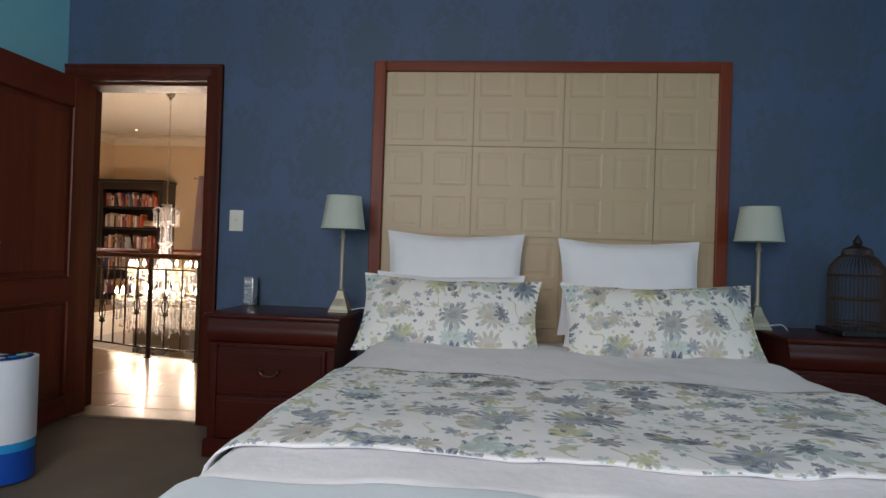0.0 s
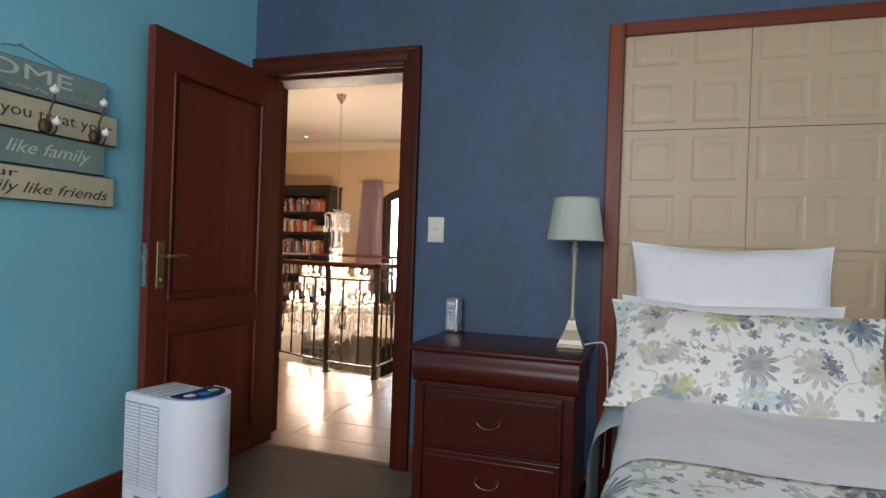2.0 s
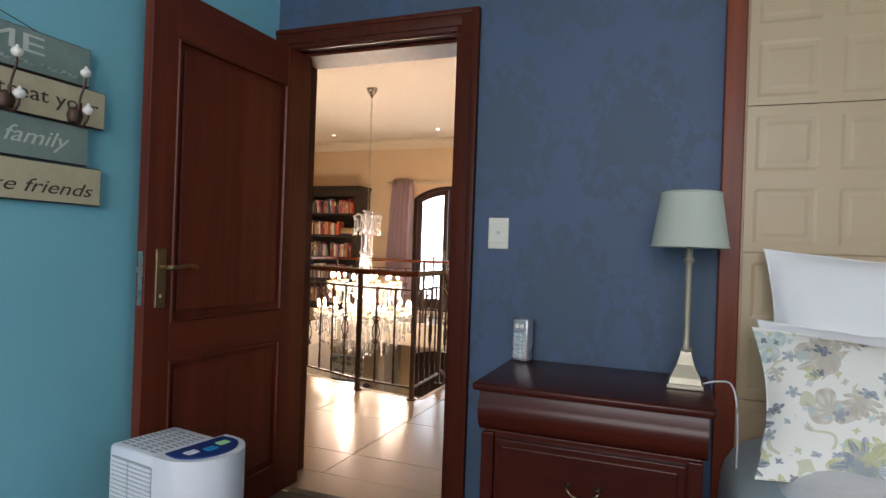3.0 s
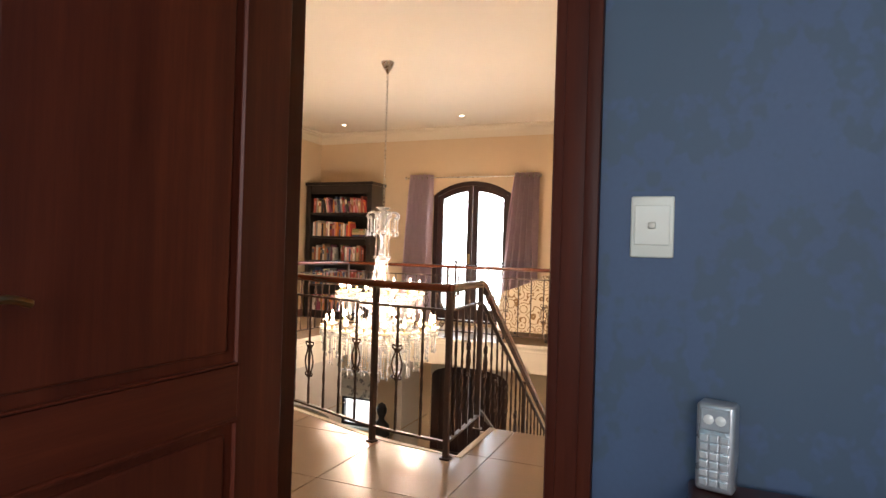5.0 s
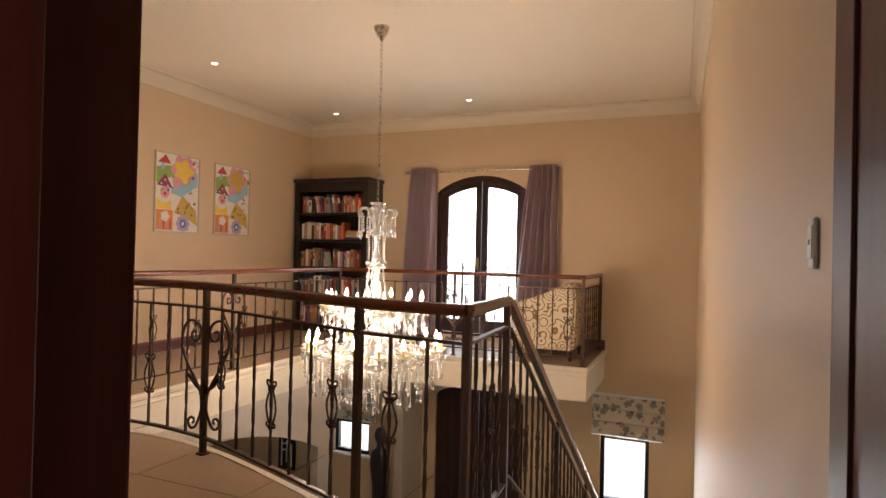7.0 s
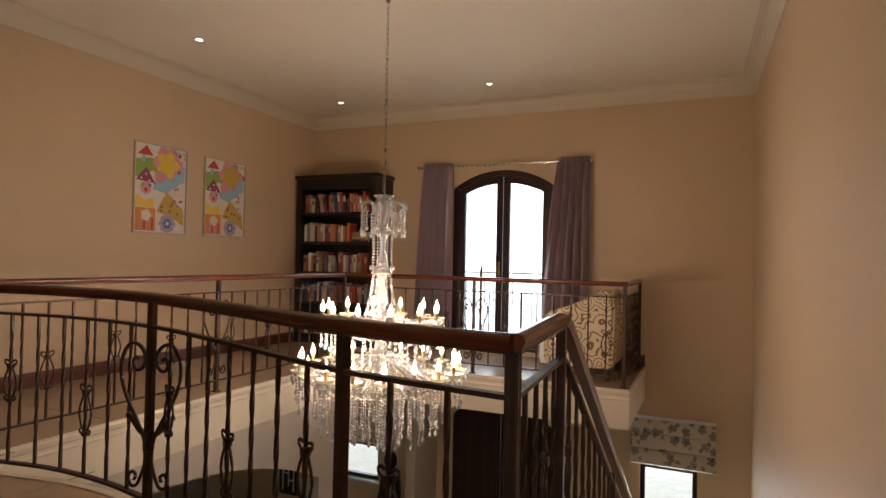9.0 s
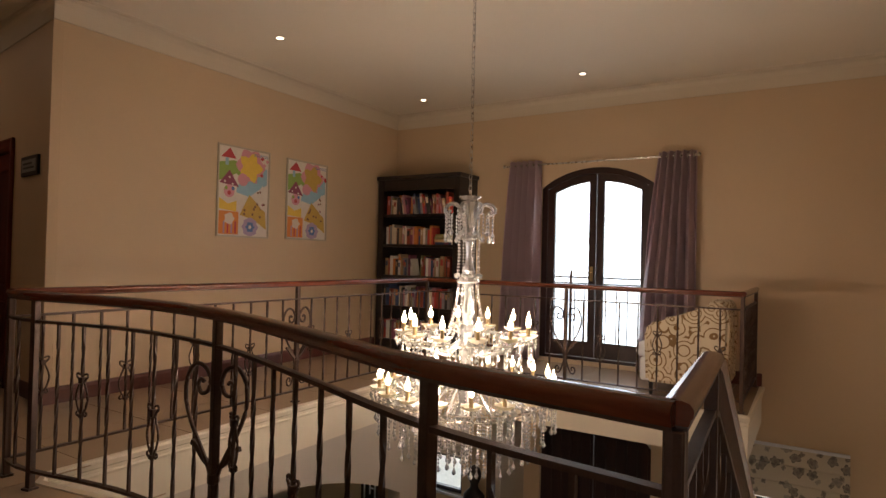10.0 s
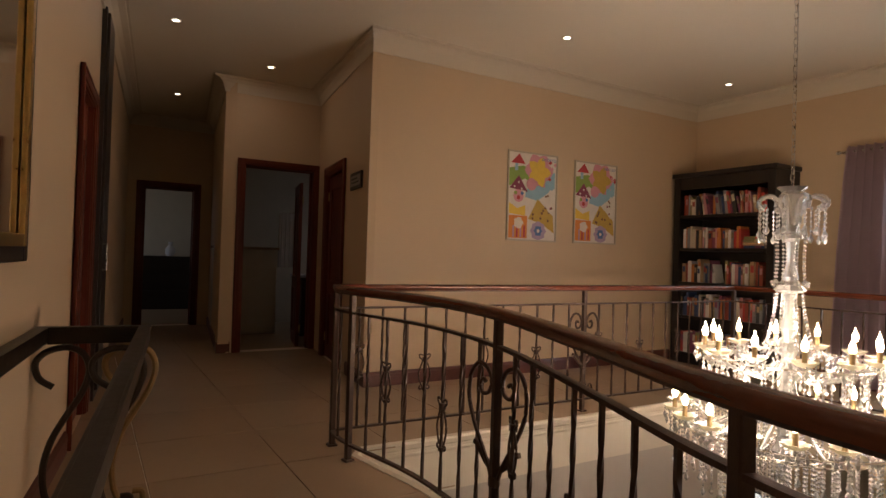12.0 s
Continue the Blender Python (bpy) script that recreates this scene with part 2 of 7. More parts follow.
def glazed(name, colour, rough):
    """Glazed floor tile: soft clouding that runs on from tile to tile, each tile a little lighter or darker."""
    m, nt, b = shader(name)
    geo = nt.nodes.new("ShaderNodeNewGeometry")
    info = nt.nodes.new("ShaderNodeObjectInfo")
    cloud = noise_tex(nt, geo.outputs["Position"], 1.7, 5.0, 0.6)
    speck = noise_tex(nt, geo.outputs["Position"], 45.0, 3.0)
    fac = maths(nt, "ADD", maths(nt, "MULTIPLY", cloud, 0.6), maths(nt, "ADD", maths(nt, "MULTIPLY", speck, 0.2), maths(nt, "MULTIPLY", info.outputs["Random"], 0.2)))
    nt.links.new(ramp(nt, fac, [(0.25, scaled(colour, 0.92)), (0.8, scaled(colour, 1.08))]), b.inputs["Base Color"])
    b.inputs["Roughness"].default_value = rough
    b.inputs["Specular IOR Level"].default_value = 0.36
    return m


TILE = glazed("cream_floor_tile", (0.42, 0.31, 0.215), 0.22)
GROUT = plain("grey_brown_grout", (0.23, 0.18, 0.125), 0.9, vary=0.2, scale=20, relief=0.2)
LOWTILE = plain("lower_floor_tile", (0.40, 0.36, 0.30), 0.12, vary=0.1, scale=1.5)
MAHOGANY = wood("mahogany_stained_wood", (0.075, 0.014, 0.008), (0.185, 0.039, 0.018), 0.42, coat=0.02, spec=0.28)
FRAMEWOOD = wood("dark_mahogany_frame_wood", (0.046, 0.010, 0.006), (0.115, 0.026, 0.013), 0.42, coat=0.0, spec=0.14)
MAHOGANY_X = wood("mahogany_stained_wood_across", (0.077, 0.014, 0.008), (0.19, 0.040, 0.018), 0.42, along="x", coat=0.02, spec=0.28)
CHERRY = wood("dark_cherry_furniture_wood", (0.036, 0.006, 0.004), (0.084, 0.014, 0.008), 0.30, along="x", coat=0.08, spec=0.22)
HEADWOOD = wood("red_brown_headboard_wood", (0.115, 0.020, 0.008), (0.25, 0.052, 0.018), 0.4, coat=0.03, spec=0.25)
RAILWOOD = wood("varnished_handrail_wood", (0.072, 0.014, 0.006), (0.19, 0.045, 0.016), 0.27, along="x", coat=0.4)
BLACKWOOD = wood("black_brown_bookcase_wood", (0.006, 0.004, 0.0035), (0.018, 0.010, 0.008), 0.4)
SKIRT = wood("dark_red_skirting_wood", (0.075, 0.018, 0.012), (0.13, 0.034, 0.022), 0.4, along="x")
IRON = plain("black_wrought_iron", (0.062, 0.034, 0.022), 0.45, metal=0.4, vary=0.3, scale=30, fine=160, relief=0.35)
BRONZE_IRON = plain("bronzed_iron", (0.12, 0.085, 0.045), 0.32, metal=0.8, vary=0.35, scale=18, relief=0.2)
TABLEIRON = plain("dark_bronzed_table_iron", (0.030, 0.022, 0.017), 0.38, metal=0.4, vary=0.3, scale=25, relief=0.2)
GOLD_IRON = plain("bronze_gold_iron", (0.34, 0.23, 0.11), 0.34, metal=0.75, vary=0.25, scale=18, relief=0.15)
BRASS = plain("aged_brass", (0.52, 0.40, 0.20), 0.3, metal=1.0, vary=0.2, scale=25, relief=0.1)
STEEL = plain("brushed_nickel", (0.55, 0.52, 0.47), 0.28, metal=1.0, vary=0.1, scale=30, relief=0.05)
LINEN = plain("white_cotton", (0.82, 0.82, 0.85), 0.9, vary=0.04, scale=5, fine=300, relief=0.2, dist=0.003)
DUVET = plain("white_quilted_cotton", (0.93, 0.90, 0.94), 0.88, vary=0.03, scale=14, fine=28, relief=0.5, dist=0.006)
PALEBLUE = plain("pale_blue_cotton", (0.56, 0.64, 0.69), 0.9, vary=0.06, scale=5, fine=300, relief=0.2)
BLANKET = plain("pale_grey_blue_blanket", (0.80, 0.85, 0.91), 0.9, vary=0.05, scale=5, fine=200, relief=0.3)
FLOWERS = floral("floral_cotton", (0.80, 0.78, 0.74), 5.9)
FLOWERS_RUNNER = floral("floral_runner_cotton", (0.88, 0.86, 0.86), 5.4)
PRESSED = plain("cream_painted_pressed_metal", (0.47, 0.36, 0.225), 0.42, vary=0.05, scale=3.0, fine=80, relief=0.05)
SHADE = plain("pale_sage_lampshade_linen", (0.46, 0.50, 0.44), 0.9, vary=0.05, scale=8, fine=260, relief=0.25)
LAMPMETAL = plain("champagne_painted_lamp_metal", (0.40, 0.37, 0.29), 0.42, metal=0.5, vary=0.12, scale=14)
WHITEPLASTIC = plain("white_plastic", (0.75, 0.78, 0.85), 0.35, vary=0.03, scale=4, relief=0.02)
GREYPLASTIC = plain("grey_plastic", (0.33, 0.35, 0.38), 0.45, vary=0.06, relief=0.02)
BLUEPLASTIC = plain("royal_blue_plastic", (0.010, 0.075, 0.42), 0.2, vary=0.1, scale=5, relief=0.02)
CYANPLASTIC = plain("cyan_translucent_plastic", (0.02, 0.30, 0.66), 0.15, vary=0.1, relief=0.02)
SWITCHPLASTIC = plain("ivory_switch_plastic", (0.72, 0.70, 0.62), 0.35, vary=0.02, relief=0.01)
SAGEBOARD = plain("sage_painted_board", (0.21, 0.29, 0.27), 0.75, vary=0.22, scale=7, fine=70, relief=0.25)
CREAMBOARD = plain("cream_painted_board", (0.56, 0.50, 0.34), 0.75, vary=0.18, scale=7, fine=70, relief=0.25)
BOARDEDGE = plain("dark_board_edge", (0.045, 0.035, 0.028), 0.8, vary=0.3)
INK = plain("dark_brown_lettering", (0.075, 0.055, 0.040), 0.8, vary=0.2)
CHALK = plain("pale_lettering", (0.56, 0.60, 0.56), 0.8, vary=0.12)
CERAMIC = plain("white_glazed_ceramic", (0.80, 0.79, 0.76), 0.12, vary=0.03, relief=0)
CURTAIN = plain("mauve_satin_curtain", (0.52, 0.39, 0.425), 0.32, vary=0.10, scale=4, fine=220, relief=0.12, stretch=(1, 1, 0.2))
nt = CURTAIN.node_tree
thin = nt.nodes.new("ShaderNodeBsdfTranslucent")
thin.inputs["Color"].default_value = (0.46, 0.33, 0.40, 1)
both = nt.nodes.new("ShaderNodeMixShader")
both.inputs[0].default_value = 0.3
nt.links.new(nt.nodes["Principled BSDF"].outputs[0], both.inputs[1])
nt.links.new(thin.outputs[0], both.inputs[2])
nt.links.new(both.outputs[0], nt.nodes["Material Output"].inputs["Surface"])
CHAIRCLOTH = scroll_fabric("beige_scroll_upholstery", (0.66, 0.56, 0.40), (0.23, 0.13, 0.05), 8.0)
BLINDCLOTH = floral("floral_blind_cotton", (0.60, 0.55, 0.46), 7.0, True)
PANE = glass("window_glass")


def crystal(name, body=0.7, bend=0.9, rough=0.03):
    """Cut crystal: most of it bends and sparkles, the rest lets light straight through."""
    m, nt, b = shader(name)
    b.inputs["Base Color"].default_value = (0.95, 0.94, 0.92, 1)
    b.inputs["Transmission Weight"].default_value = bend
    b.inputs["Roughness"].default_value = rough
    b.inputs["IOR"].default_value = 1.58
    clear = nt.nodes.new("ShaderNodeBsdfTransparent")
    both = nt.nodes.new("ShaderNodeMixShader")
    both.inputs[0].default_value = body
    nt.links.new(clear.outputs[0], both.inputs[1])
    nt.links.new(b.outputs[0], both.inputs[2])
    nt.links.new(both.outputs[0], nt.nodes["Material Output"].inputs["Surface"])
    return m


CRYSTAL = crystal("clear_crystal", 0.88, 0.66)
DROPS = crystal("cut_crystal_drops", 0.88, 0.58)
FROSTED = crystal("pressed_glass_dish", 0.9, 0.25, 0.2)
nt = FROSTED.node_tree
thin = nt.nodes.new("ShaderNodeBsdfTranslucent")
thin.inputs["Color"].default_value = (0.95, 0.88, 0.62, 1)
both = nt.nodes.new("ShaderNodeMixShader")
both.inputs[0].default_value = 0.5
nt.links.new(nt.nodes["Mix Shader"].outputs[0], both.inputs[1])
nt.links.new(thin.outputs[0], both.inputs[2])
nt.links.new(both.outputs[0], nt.nodes["Material Output"].inputs["Surface"])
SLEEVE = plain("bronzed_candle_sleeve", (0.42, 0.30, 0.15), 0.4, metal=0.5, vary=0.06, relief=0)
BULB = glow("lit_candle_bulb", (1.0, 0.80, 0.50), 80)
DOWNLIGHT = glow("lit_downlight", (1.0, 0.86, 0.66), 25)
SKYGLOW = glow("overcast_sky_backdrop", (0.84, 0.92, 1.0), 11.0)
FARWALL = plain("dim_room_paint", (0.56, 0.52, 0.44), 0.7, vary=0.05)
DOORDARK = wood("dark_stained_glazed_door_wood", (0.016, 0.006, 0.005), (0.045, 0.015, 0.010), 0.35)
STATUEWOOD = wood("ebonised_carved_wood", (0.012, 0.009, 0.008), (0.03, 0.022, 0.018), 0.35)
GOLD = plain("gilded_frame", (0.55, 0.38, 0.14), 0.3, metal=0.9, vary=0.2, scale=20, relief=0.3)
MIRROR = plain("mirror_silver", (0.9, 0.9, 0.9), 0.02, metal=1.0, vary=0.0, relief=0)

# ---- mesh helpers ----
def part(name, bm, material, parent=None, label="", smooth=False):
    me = bpy.data.meshes.new(name)
    bmesh.ops.recalc_face_normals(bm, faces=bm.faces)
    bm.to_mesh(me)
    bm.free()
    for m in material if isinstance(material, (list, tuple)) else [material]:
        me.materials.append(m)
    if smooth:
        me.polygons.foreach_set("use_smooth", [True] * len(me.polygons))
        me.set_sharp_from_angle(angle=radians(42))
    ob = new(name, me)
    if parent:
        ob.parent = parent
    if label:
        ob["label"] = label
    return ob


def thing(name, m, label, category, group="", kind=""):
    ob = new(name)
    ob.empty_display_size = 0.1
    ob.matrix_basis = m
    return tagged(ob, label, category, group, kind)


def box(bm, x0, x1, y0, y1, z0, z1, bevel=0.0, m=None, mi=0, seg=2):
    c = bmesh.ops.create_cube(bm, size=1.0, matrix=Matrix.Translation(((x0 + x1) / 2, (y0 + y1) / 2, (z0 + z1) / 2)) @ Matrix.Diagonal((abs(x1 - x0), abs(y1 - y0), abs(z1 - z0), 1)))
    vs = c["verts"]
    fs = {f for v in vs for f in v.link_faces}
    for f in fs:
        f.material_index = mi
    if bevel:
        es = list({e for v in vs for e in v.link_edges})
        r = bmesh.ops.bevel(bm, geom=es, offset=bevel, segments=seg, affect="EDGES", profile=0.5)
        vs = list({v for f in r["faces"] for v in f.verts} | {v for v in vs if v.is_valid})
    if m is not None:
        bmesh.ops.transform(bm, matrix=m, verts=vs)
    return vs


def lathe(bm, prof, at=(0, 0, 0), seg=16, cap=True, mi=0):
    """Turned shape: prof holds (radius, height)."""
    rings = []
    for r, z in prof:
        rings.append([bm.verts.new((at[0] + max(r, 1e-4) * math.cos(2 * math.pi * i / seg), at[1] + max(r, 1e-4) * math.sin(2 * math.pi * i / seg), at[2] + z)) for i in range(seg)])
    for a, b in zip(rings, rings[1:]):
        for i in range(seg):
            bm.faces.new((a[i], a[(i + 1) % seg], b[(i + 1) % seg], b[i])).material_index = mi
    if cap:
        bm.faces.new(rings[0][::-1]).material_index = mi
        bm.faces.new(rings[-1]).material_index = mi
    return rings


def sweep(bm, pts, section, up=Vector((0, 0, 1)), closed=False, mi=0):
    """A bar of the given section (side, up) along a line of points."""
    pts = [Vector(p) for p in pts]
    rings = []
    n = len(pts)
    for i, p in enumerate(pts):
        a = pts[(i - 1) % n] if (closed or i) else p
        b = pts[(i + 1) % n] if (closed or i < n - 1) else p
        d = (b - a).normalized()
        u = up
        if abs(d.dot(u)) > 0.98:
            u = Vector((0, 1, 0))
        side = d.cross(u).normalized()
        top = side.cross(d).normalized()
        rings.append([bm.verts.new(p + side * s + top * t) for s, t in section])
    k = len(section)
    pairs = list(zip(rings, rings[1:])) + ([(rings[-1], rings[0])] if closed else [])
    for a, b in pairs:
        for i in range(k):
            bm.faces.new((a[i], a[(i + 1) % k], b[(i + 1) % k], b[i])).material_index = mi
    if not closed:
        bm.faces.new(rings[0]).material_index = mi
        bm.faces.new(rings[-1][::-1]).material_index = mi


def ring_section(r, k=6):
    return [(r * math.cos(2 * math.pi * i / k), r * math.sin(2 * math.pi * i / k)) for i in range(k)]


def rect_section(w, h):
    return [(-w / 2, -h / 2), (w / 2, -h / 2), (w / 2, h / 2), (-w / 2, h / 2)]


def tube(bm, pts, r, k=6, mi=0, closed=False):
    sweep(bm, pts, ring_section(r, k), closed=closed, mi=mi)


def spline(pts, steps=10):
    """A smooth line through the points."""
    p = [Vector(q) for q in pts]
    p = [2 * p[0] - p[1]] + p + [2 * p[-1] - p[-2]]
    out = []
    for i in range(1, len(p) - 2):
        for s in range(steps):
            t = s / steps
            a, b, c, d = p[i - 1:i + 3]
            out.append(0.5 * ((2 * b) + (c - a) * t + (2 * a - 5 * b + 4 * c - d) * t * t + (3 * b - a - 3 * c + d) * t ** 3))
    return out + [p[-2]]


def prism(bm, outline, z0, z1, mi=0):
    lo = [bm.verts.new((x, y, z0)) for x, y in outline]
    hi = [bm.verts.new((x, y, z1)) for x, y in outline]
    n = len(outline)
    bm.faces.new(lo[::-1]).material_index = mi
    bm.faces.new(hi).material_index = mi
    for i in range(n):
        bm.faces.new((lo[i], lo[(i + 1) % n], hi[(i + 1) % n], hi[i])).material_index = mi


def wall(name, p0, p1, z0, z1, thick, material, openings=(), label="", arch=None, back=None):
    """A wall whose seen face runs from p0 to p1 and whose body lies to the left of that way. openings: (from, to, low, high) along it."""
    bm = bmesh.new()
    length = math.hypot(p1[0] - p0[0], p1[1] - p0[1])
    cuts = sorted({0.0, length, *[s for o in openings for s in o[:2]]})
    for a, b in zip(cuts, cuts[1:]):
        holes = sorted((o[2], o[3]) for o in openings if o[0] < (a + b) / 2 < o[1])
        low = z0
        for h0, h1 in holes + [(z1, z1)]:
            if h0 > low + 1e-4:
                box(bm, a, b, 0, thick, low, h0)
            low = max(low, h1)
    if arch:
        s0, s1, spring, crown = arch
        w, h = (s1 - s0) / 2, crown - spring
        rad = (w * w + h * h) / (2 * h)
        for sgn in (-1, 1):
            line = [(s0 + w + sgn * w * i / 10, crown - rad + math.sqrt(rad * rad - (w * i / 10) ** 2)) for i in range(11)]
            outline = line + [(s0 + w + sgn * w, crown)]
            fr = [bm.verts.new((x, 0, z)) for x, z in outline]
            bk = [bm.verts.new((x, thick, z)) for x, z in outline]
            n = len(outline)
            bm.faces.new(fr)
            bm.faces.new(bk[::-1])
            for i in range(n):
                bm.faces.new((fr[i], fr[(i + 1) % n], bk[(i + 1) % n], bk[i]))
    ang = math.atan2(p1[1] - p0[1], p1[0] - p0[0])
    bmesh.ops.transform(bm, matrix=Matrix.Translation((p0[0], p0[1], 0)) @ Matrix.Rotation(ang, 4, "Z"), verts=bm.verts)
    if back is not None:
        nrm = Vector((-math.sin(ang), math.cos(ang), 0))
        for f in bm.faces:
            f.normal_update()
            mid = f.calc_center_median() - Vector((p0[0], p0[1], 0))
            if mid.dot(nrm) > thick - 0.005:
                f.material_index = 1
    ob = part(name, bm, [material, back] if back else material)
    return tagged(ob, label, "wall", kind="structure")


def run(name, pts, section, material, label, category, z=0.0):
    """Skirting or moulding along a line on the plan."""
    bm = bmesh.new()
    sweep(bm, [(x, y, z) for x, y in pts], section)
    ob = part(name, bm, material)
    return tagged(ob, label, category, kind="structure")

# ---- plan ----
LOW = -2.96
CEIL = 3.18
RAIL_LINE = [(-2.483, 5.742), (-3.008, 5.825), (-3.60, 6.04), (-4.29, 6.265), (-4.95, 6.325), (-5.63, 6.21)]
CURVE = [(p.x, p.y) for p in spline([(x, y, 0) for x, y in RAIL_LINE], 6)]
EDGE = [(-2.43, 5.81)] + [(x, y + 0.075) for x, y in CURVE[3:-2]] + [(-5.70, 6.28), (-5.80, 6.36)]
HALL = [(-1.49, 4.18), (-3.40, 4.18), (-3.40, 4.453), (-6.44, 4.815), (-12.4, 5.37), (-12.4, 6.557), (-9.58, 6.20), (-9.58, 7.33), (-7.34, 7.03), (-7.34, 11.54), (-1.66, 11.54), (-1.49, 4.24)]
FLOOR = [(-1.49, 4.18), (-1.545, 6.44), (-2.43, 6.44)] + EDGE + [(-5.80, 10.12), (-2.74, 10.12), (-2.74, 11.54)] + [(-7.34, 11.54), (-7.34, 7.03), (-9.58, 7.33), (-9.58, 6.20), (-12.4, 6.557), (-12.4, 5.37), (-6.44, 4.815), (-3.40, 4.453), (-3.40, 4.18)]

# ---- bedroom shell ----
wall("wall_bedroom_head", (-2.43, 3.9), (3.3, 3.9), 0, 3.2, 0.28, BLUE, [(0.0, 0.958, 0.0, 2.135)], "deep blue wallpapered wall with a faint damask pattern", back=TAN)
wall("wall_bedroom_side", (-2.43, -1.6), (-2.43, 3.9), 0, 3.2, 0.14, TEAL, (), "teal painted wall beside the open door", back=TAN)
# out of view; its opening is added for the side fill lamp
wall("wall_bedroom_far_side", (3.3, 3.9), (3.3, -1.6), 0, 3.2, 0.14, TEAL, [(2.85, 4.55, 0.88, 2.62)], "unseen teal painted wall with an added opening for the fill lamp")
wall("wall_bedroom_window", (3.3, -1.6), (-2.43, -1.6), 0, 3.2, 0.2, TEAL, [(2.7, 5.1, 0.6, 2.85)], "teal painted wall with a wide window opening")
bm = bmesh.new()
box(bm, -2.6, 3.5, -1.8, 4.0, 3.0, 3.12)
tagged(part("ceiling_bedroom", bm, CREAM), "plain cream bedroom ceiling", "ceiling", kind="structure")
bm = bmesh.new()
box(bm, -2.43, 3.3, -1.6, 3.9, -0.05, 0.0)
tagged(part("floor_bedroom", bm, CARPET), "short brown carpet on the bedroom floor", "carpet", kind="structure")
bm = bmesh.new()
box(bm, -2.29, -1.45, 3.9, 3.955, -0.05, 0.002)
tagged(part("trim_threshold", bm, CARPET), "carpet edge at the door threshold", "threshold", kind="structure")
SK = [(0, 0), (0.016, 0), (0.018, 0.10), (0.010, 0.125), (0, 0.13)]
run("baseboard_bedroom_side", [(-2.43, -1.6), (-2.43, 3.88)], SK, MAHOGANY_X, "dark stained skirting board on carpet", "skirting board")
run("baseboard_bedroom_head", [(-1.40, 3.9), (3.3, 3.9)], SK, MAHOGANY_X, "dark stained skirting board on carpet", "skirting board")

# ---- landing shell ----
wall("wall_stair", (-1.66, 11.54), (-1.49, 4.18), LOW, 3.3, 0.15, TAN, (), "tall tan painted wall beside the stairs")
wall("wall_window", (-9.2, 11.54), (-1.5, 11.54), LOW, 3.3, 0.22, TAN,
     [(4.06, 5.39, 0.05, 2.31), (6.42, 7.02, -1.95, -1.09), (2.40, 3.03, -1.88, -1.38), (4.10, 5.40, LOW, -0.66)],
     "tan painted end wall with an arched glass door", arch=(4.06, 5.39, 2.09, 2.31))
wall("wall_pictures", (-7.34, 7.10), (-7.34, 11.54), -0.36, 3.3, 0.15, TAN, (), "tan painted gallery wall with two pictures")
wall("wall_alcove", (-9.58, 7.33), (-7.35, 7.031), -0.36, 3.3, 0.07, TAN, [(0.50, 1.36, 0, 2.10)], "tan painted alcove wall with a doorway")
wall("wall_bathroom", (-9.58, 6.20), (-9.58, 7.40), -0.36, 3.3, 0.15, TAN, [(0.20, 1.11, 0, 2.22)], "tan painted wall with a bathroom doorway")
wall("wall_passage", (-12.4, 6.557), (-9.58, 6.20), -0.36, 3.3, 0.12, TAN, (), "tan painted passage wall")
wall("wall_passage_end", (-12.4, 5.1), (-12.4, 6.7), -0.36, 3.3, 0.15, TAN, [(0.46, 1.24, 0, 2.12)], "tan painted wall at the end of the passage")
wall("wall_console", (-3.40, 4.453), (-6.44, 4.815), -0.36, 3.3, 0.12, TAN, (), "tan painted landing wall behind the console table")
wall("wall_passage_side", (-6.44, 4.815), (-12.4, 5.37), -0.36, 3.3, 0.12, TAN, [(0.06, 0.91, 0, 2.20)], "tan painted passage wall with a dark door")
wall("wall_landing_door", (-2.43, 4.18), (-3.52, 4.18), -0.36, 3.3, 0.12, TAN, (), "tan painted landing wall beside the bedroom door")
wall("wall_door_return", (-3.40, 4.185), (-3.40, 4.455), -0.36, 3.3, 0.12, TAN, (), "short tan painted return wall beside the door")
bm = bmesh.new()
box(bm, -16.2, -1.4, 4.02, 11.8, CEIL, CEIL + 0.12)
tagged(part("ceiling_landing", bm, CREAM), "smooth cream ceiling over the landing", "ceiling", kind="structure")
COVING = [(0, -0.182), (0.018, -0.182), (0.022, -0.150), (0.045, -0.075), (0.085, -0.035), (0.135, -0.020), (0.140, -0.004), (0.16, -0.004), (0.16, 0.002), (0, 0.002)]
run("trim_cornice", HALL, COVING, COVE, "cream plaster cove cornice round the landing ceiling", "cornice", CEIL)
for i, line in enumerate(([(-2.52, 4.18), (-3.40, 4.18), (-3.40, 4.453), (-6.42, 4.813)], [(-7.42, 4.906), (-12.4, 5.37)], [(-12.4, 6.557), (-9.58, 6.20), (-9.58, 6.33)], [(-7.95, 7.11), (-7.34, 7.03), (-7.34, 11.1)], [(-5.85, 11.54), (-5.16, 11.54)], [(-3.79, 11.54), (-2.74, 11.54)], [(-1.545, 6.44), (-1.50, 4.63)])):
    run("baseboard_landing_%d" % (i + 1), line, SK, SKIRT, "dark red-brown wooden skirting board on tiles", "skirting board")
bm = bmesh.new()
prism(bm, FLOOR, -0.36, -0.008)
for f in bm.faces:
    f.material_index = 1 if f.normal.z > 0.5 else 0
FLOOR_OB = tagged(part("floor_landing", bm, [COVE, GROUT]), "landing floor slab with a curved edge at the open stairwell", "floor", kind="structure")
bm = bmesh.new()
lip = [(-2.43, 6.44)] + EDGE + [(-5.80, 10.12), (-2.74, 10.12), (-2.74, 11.54)]
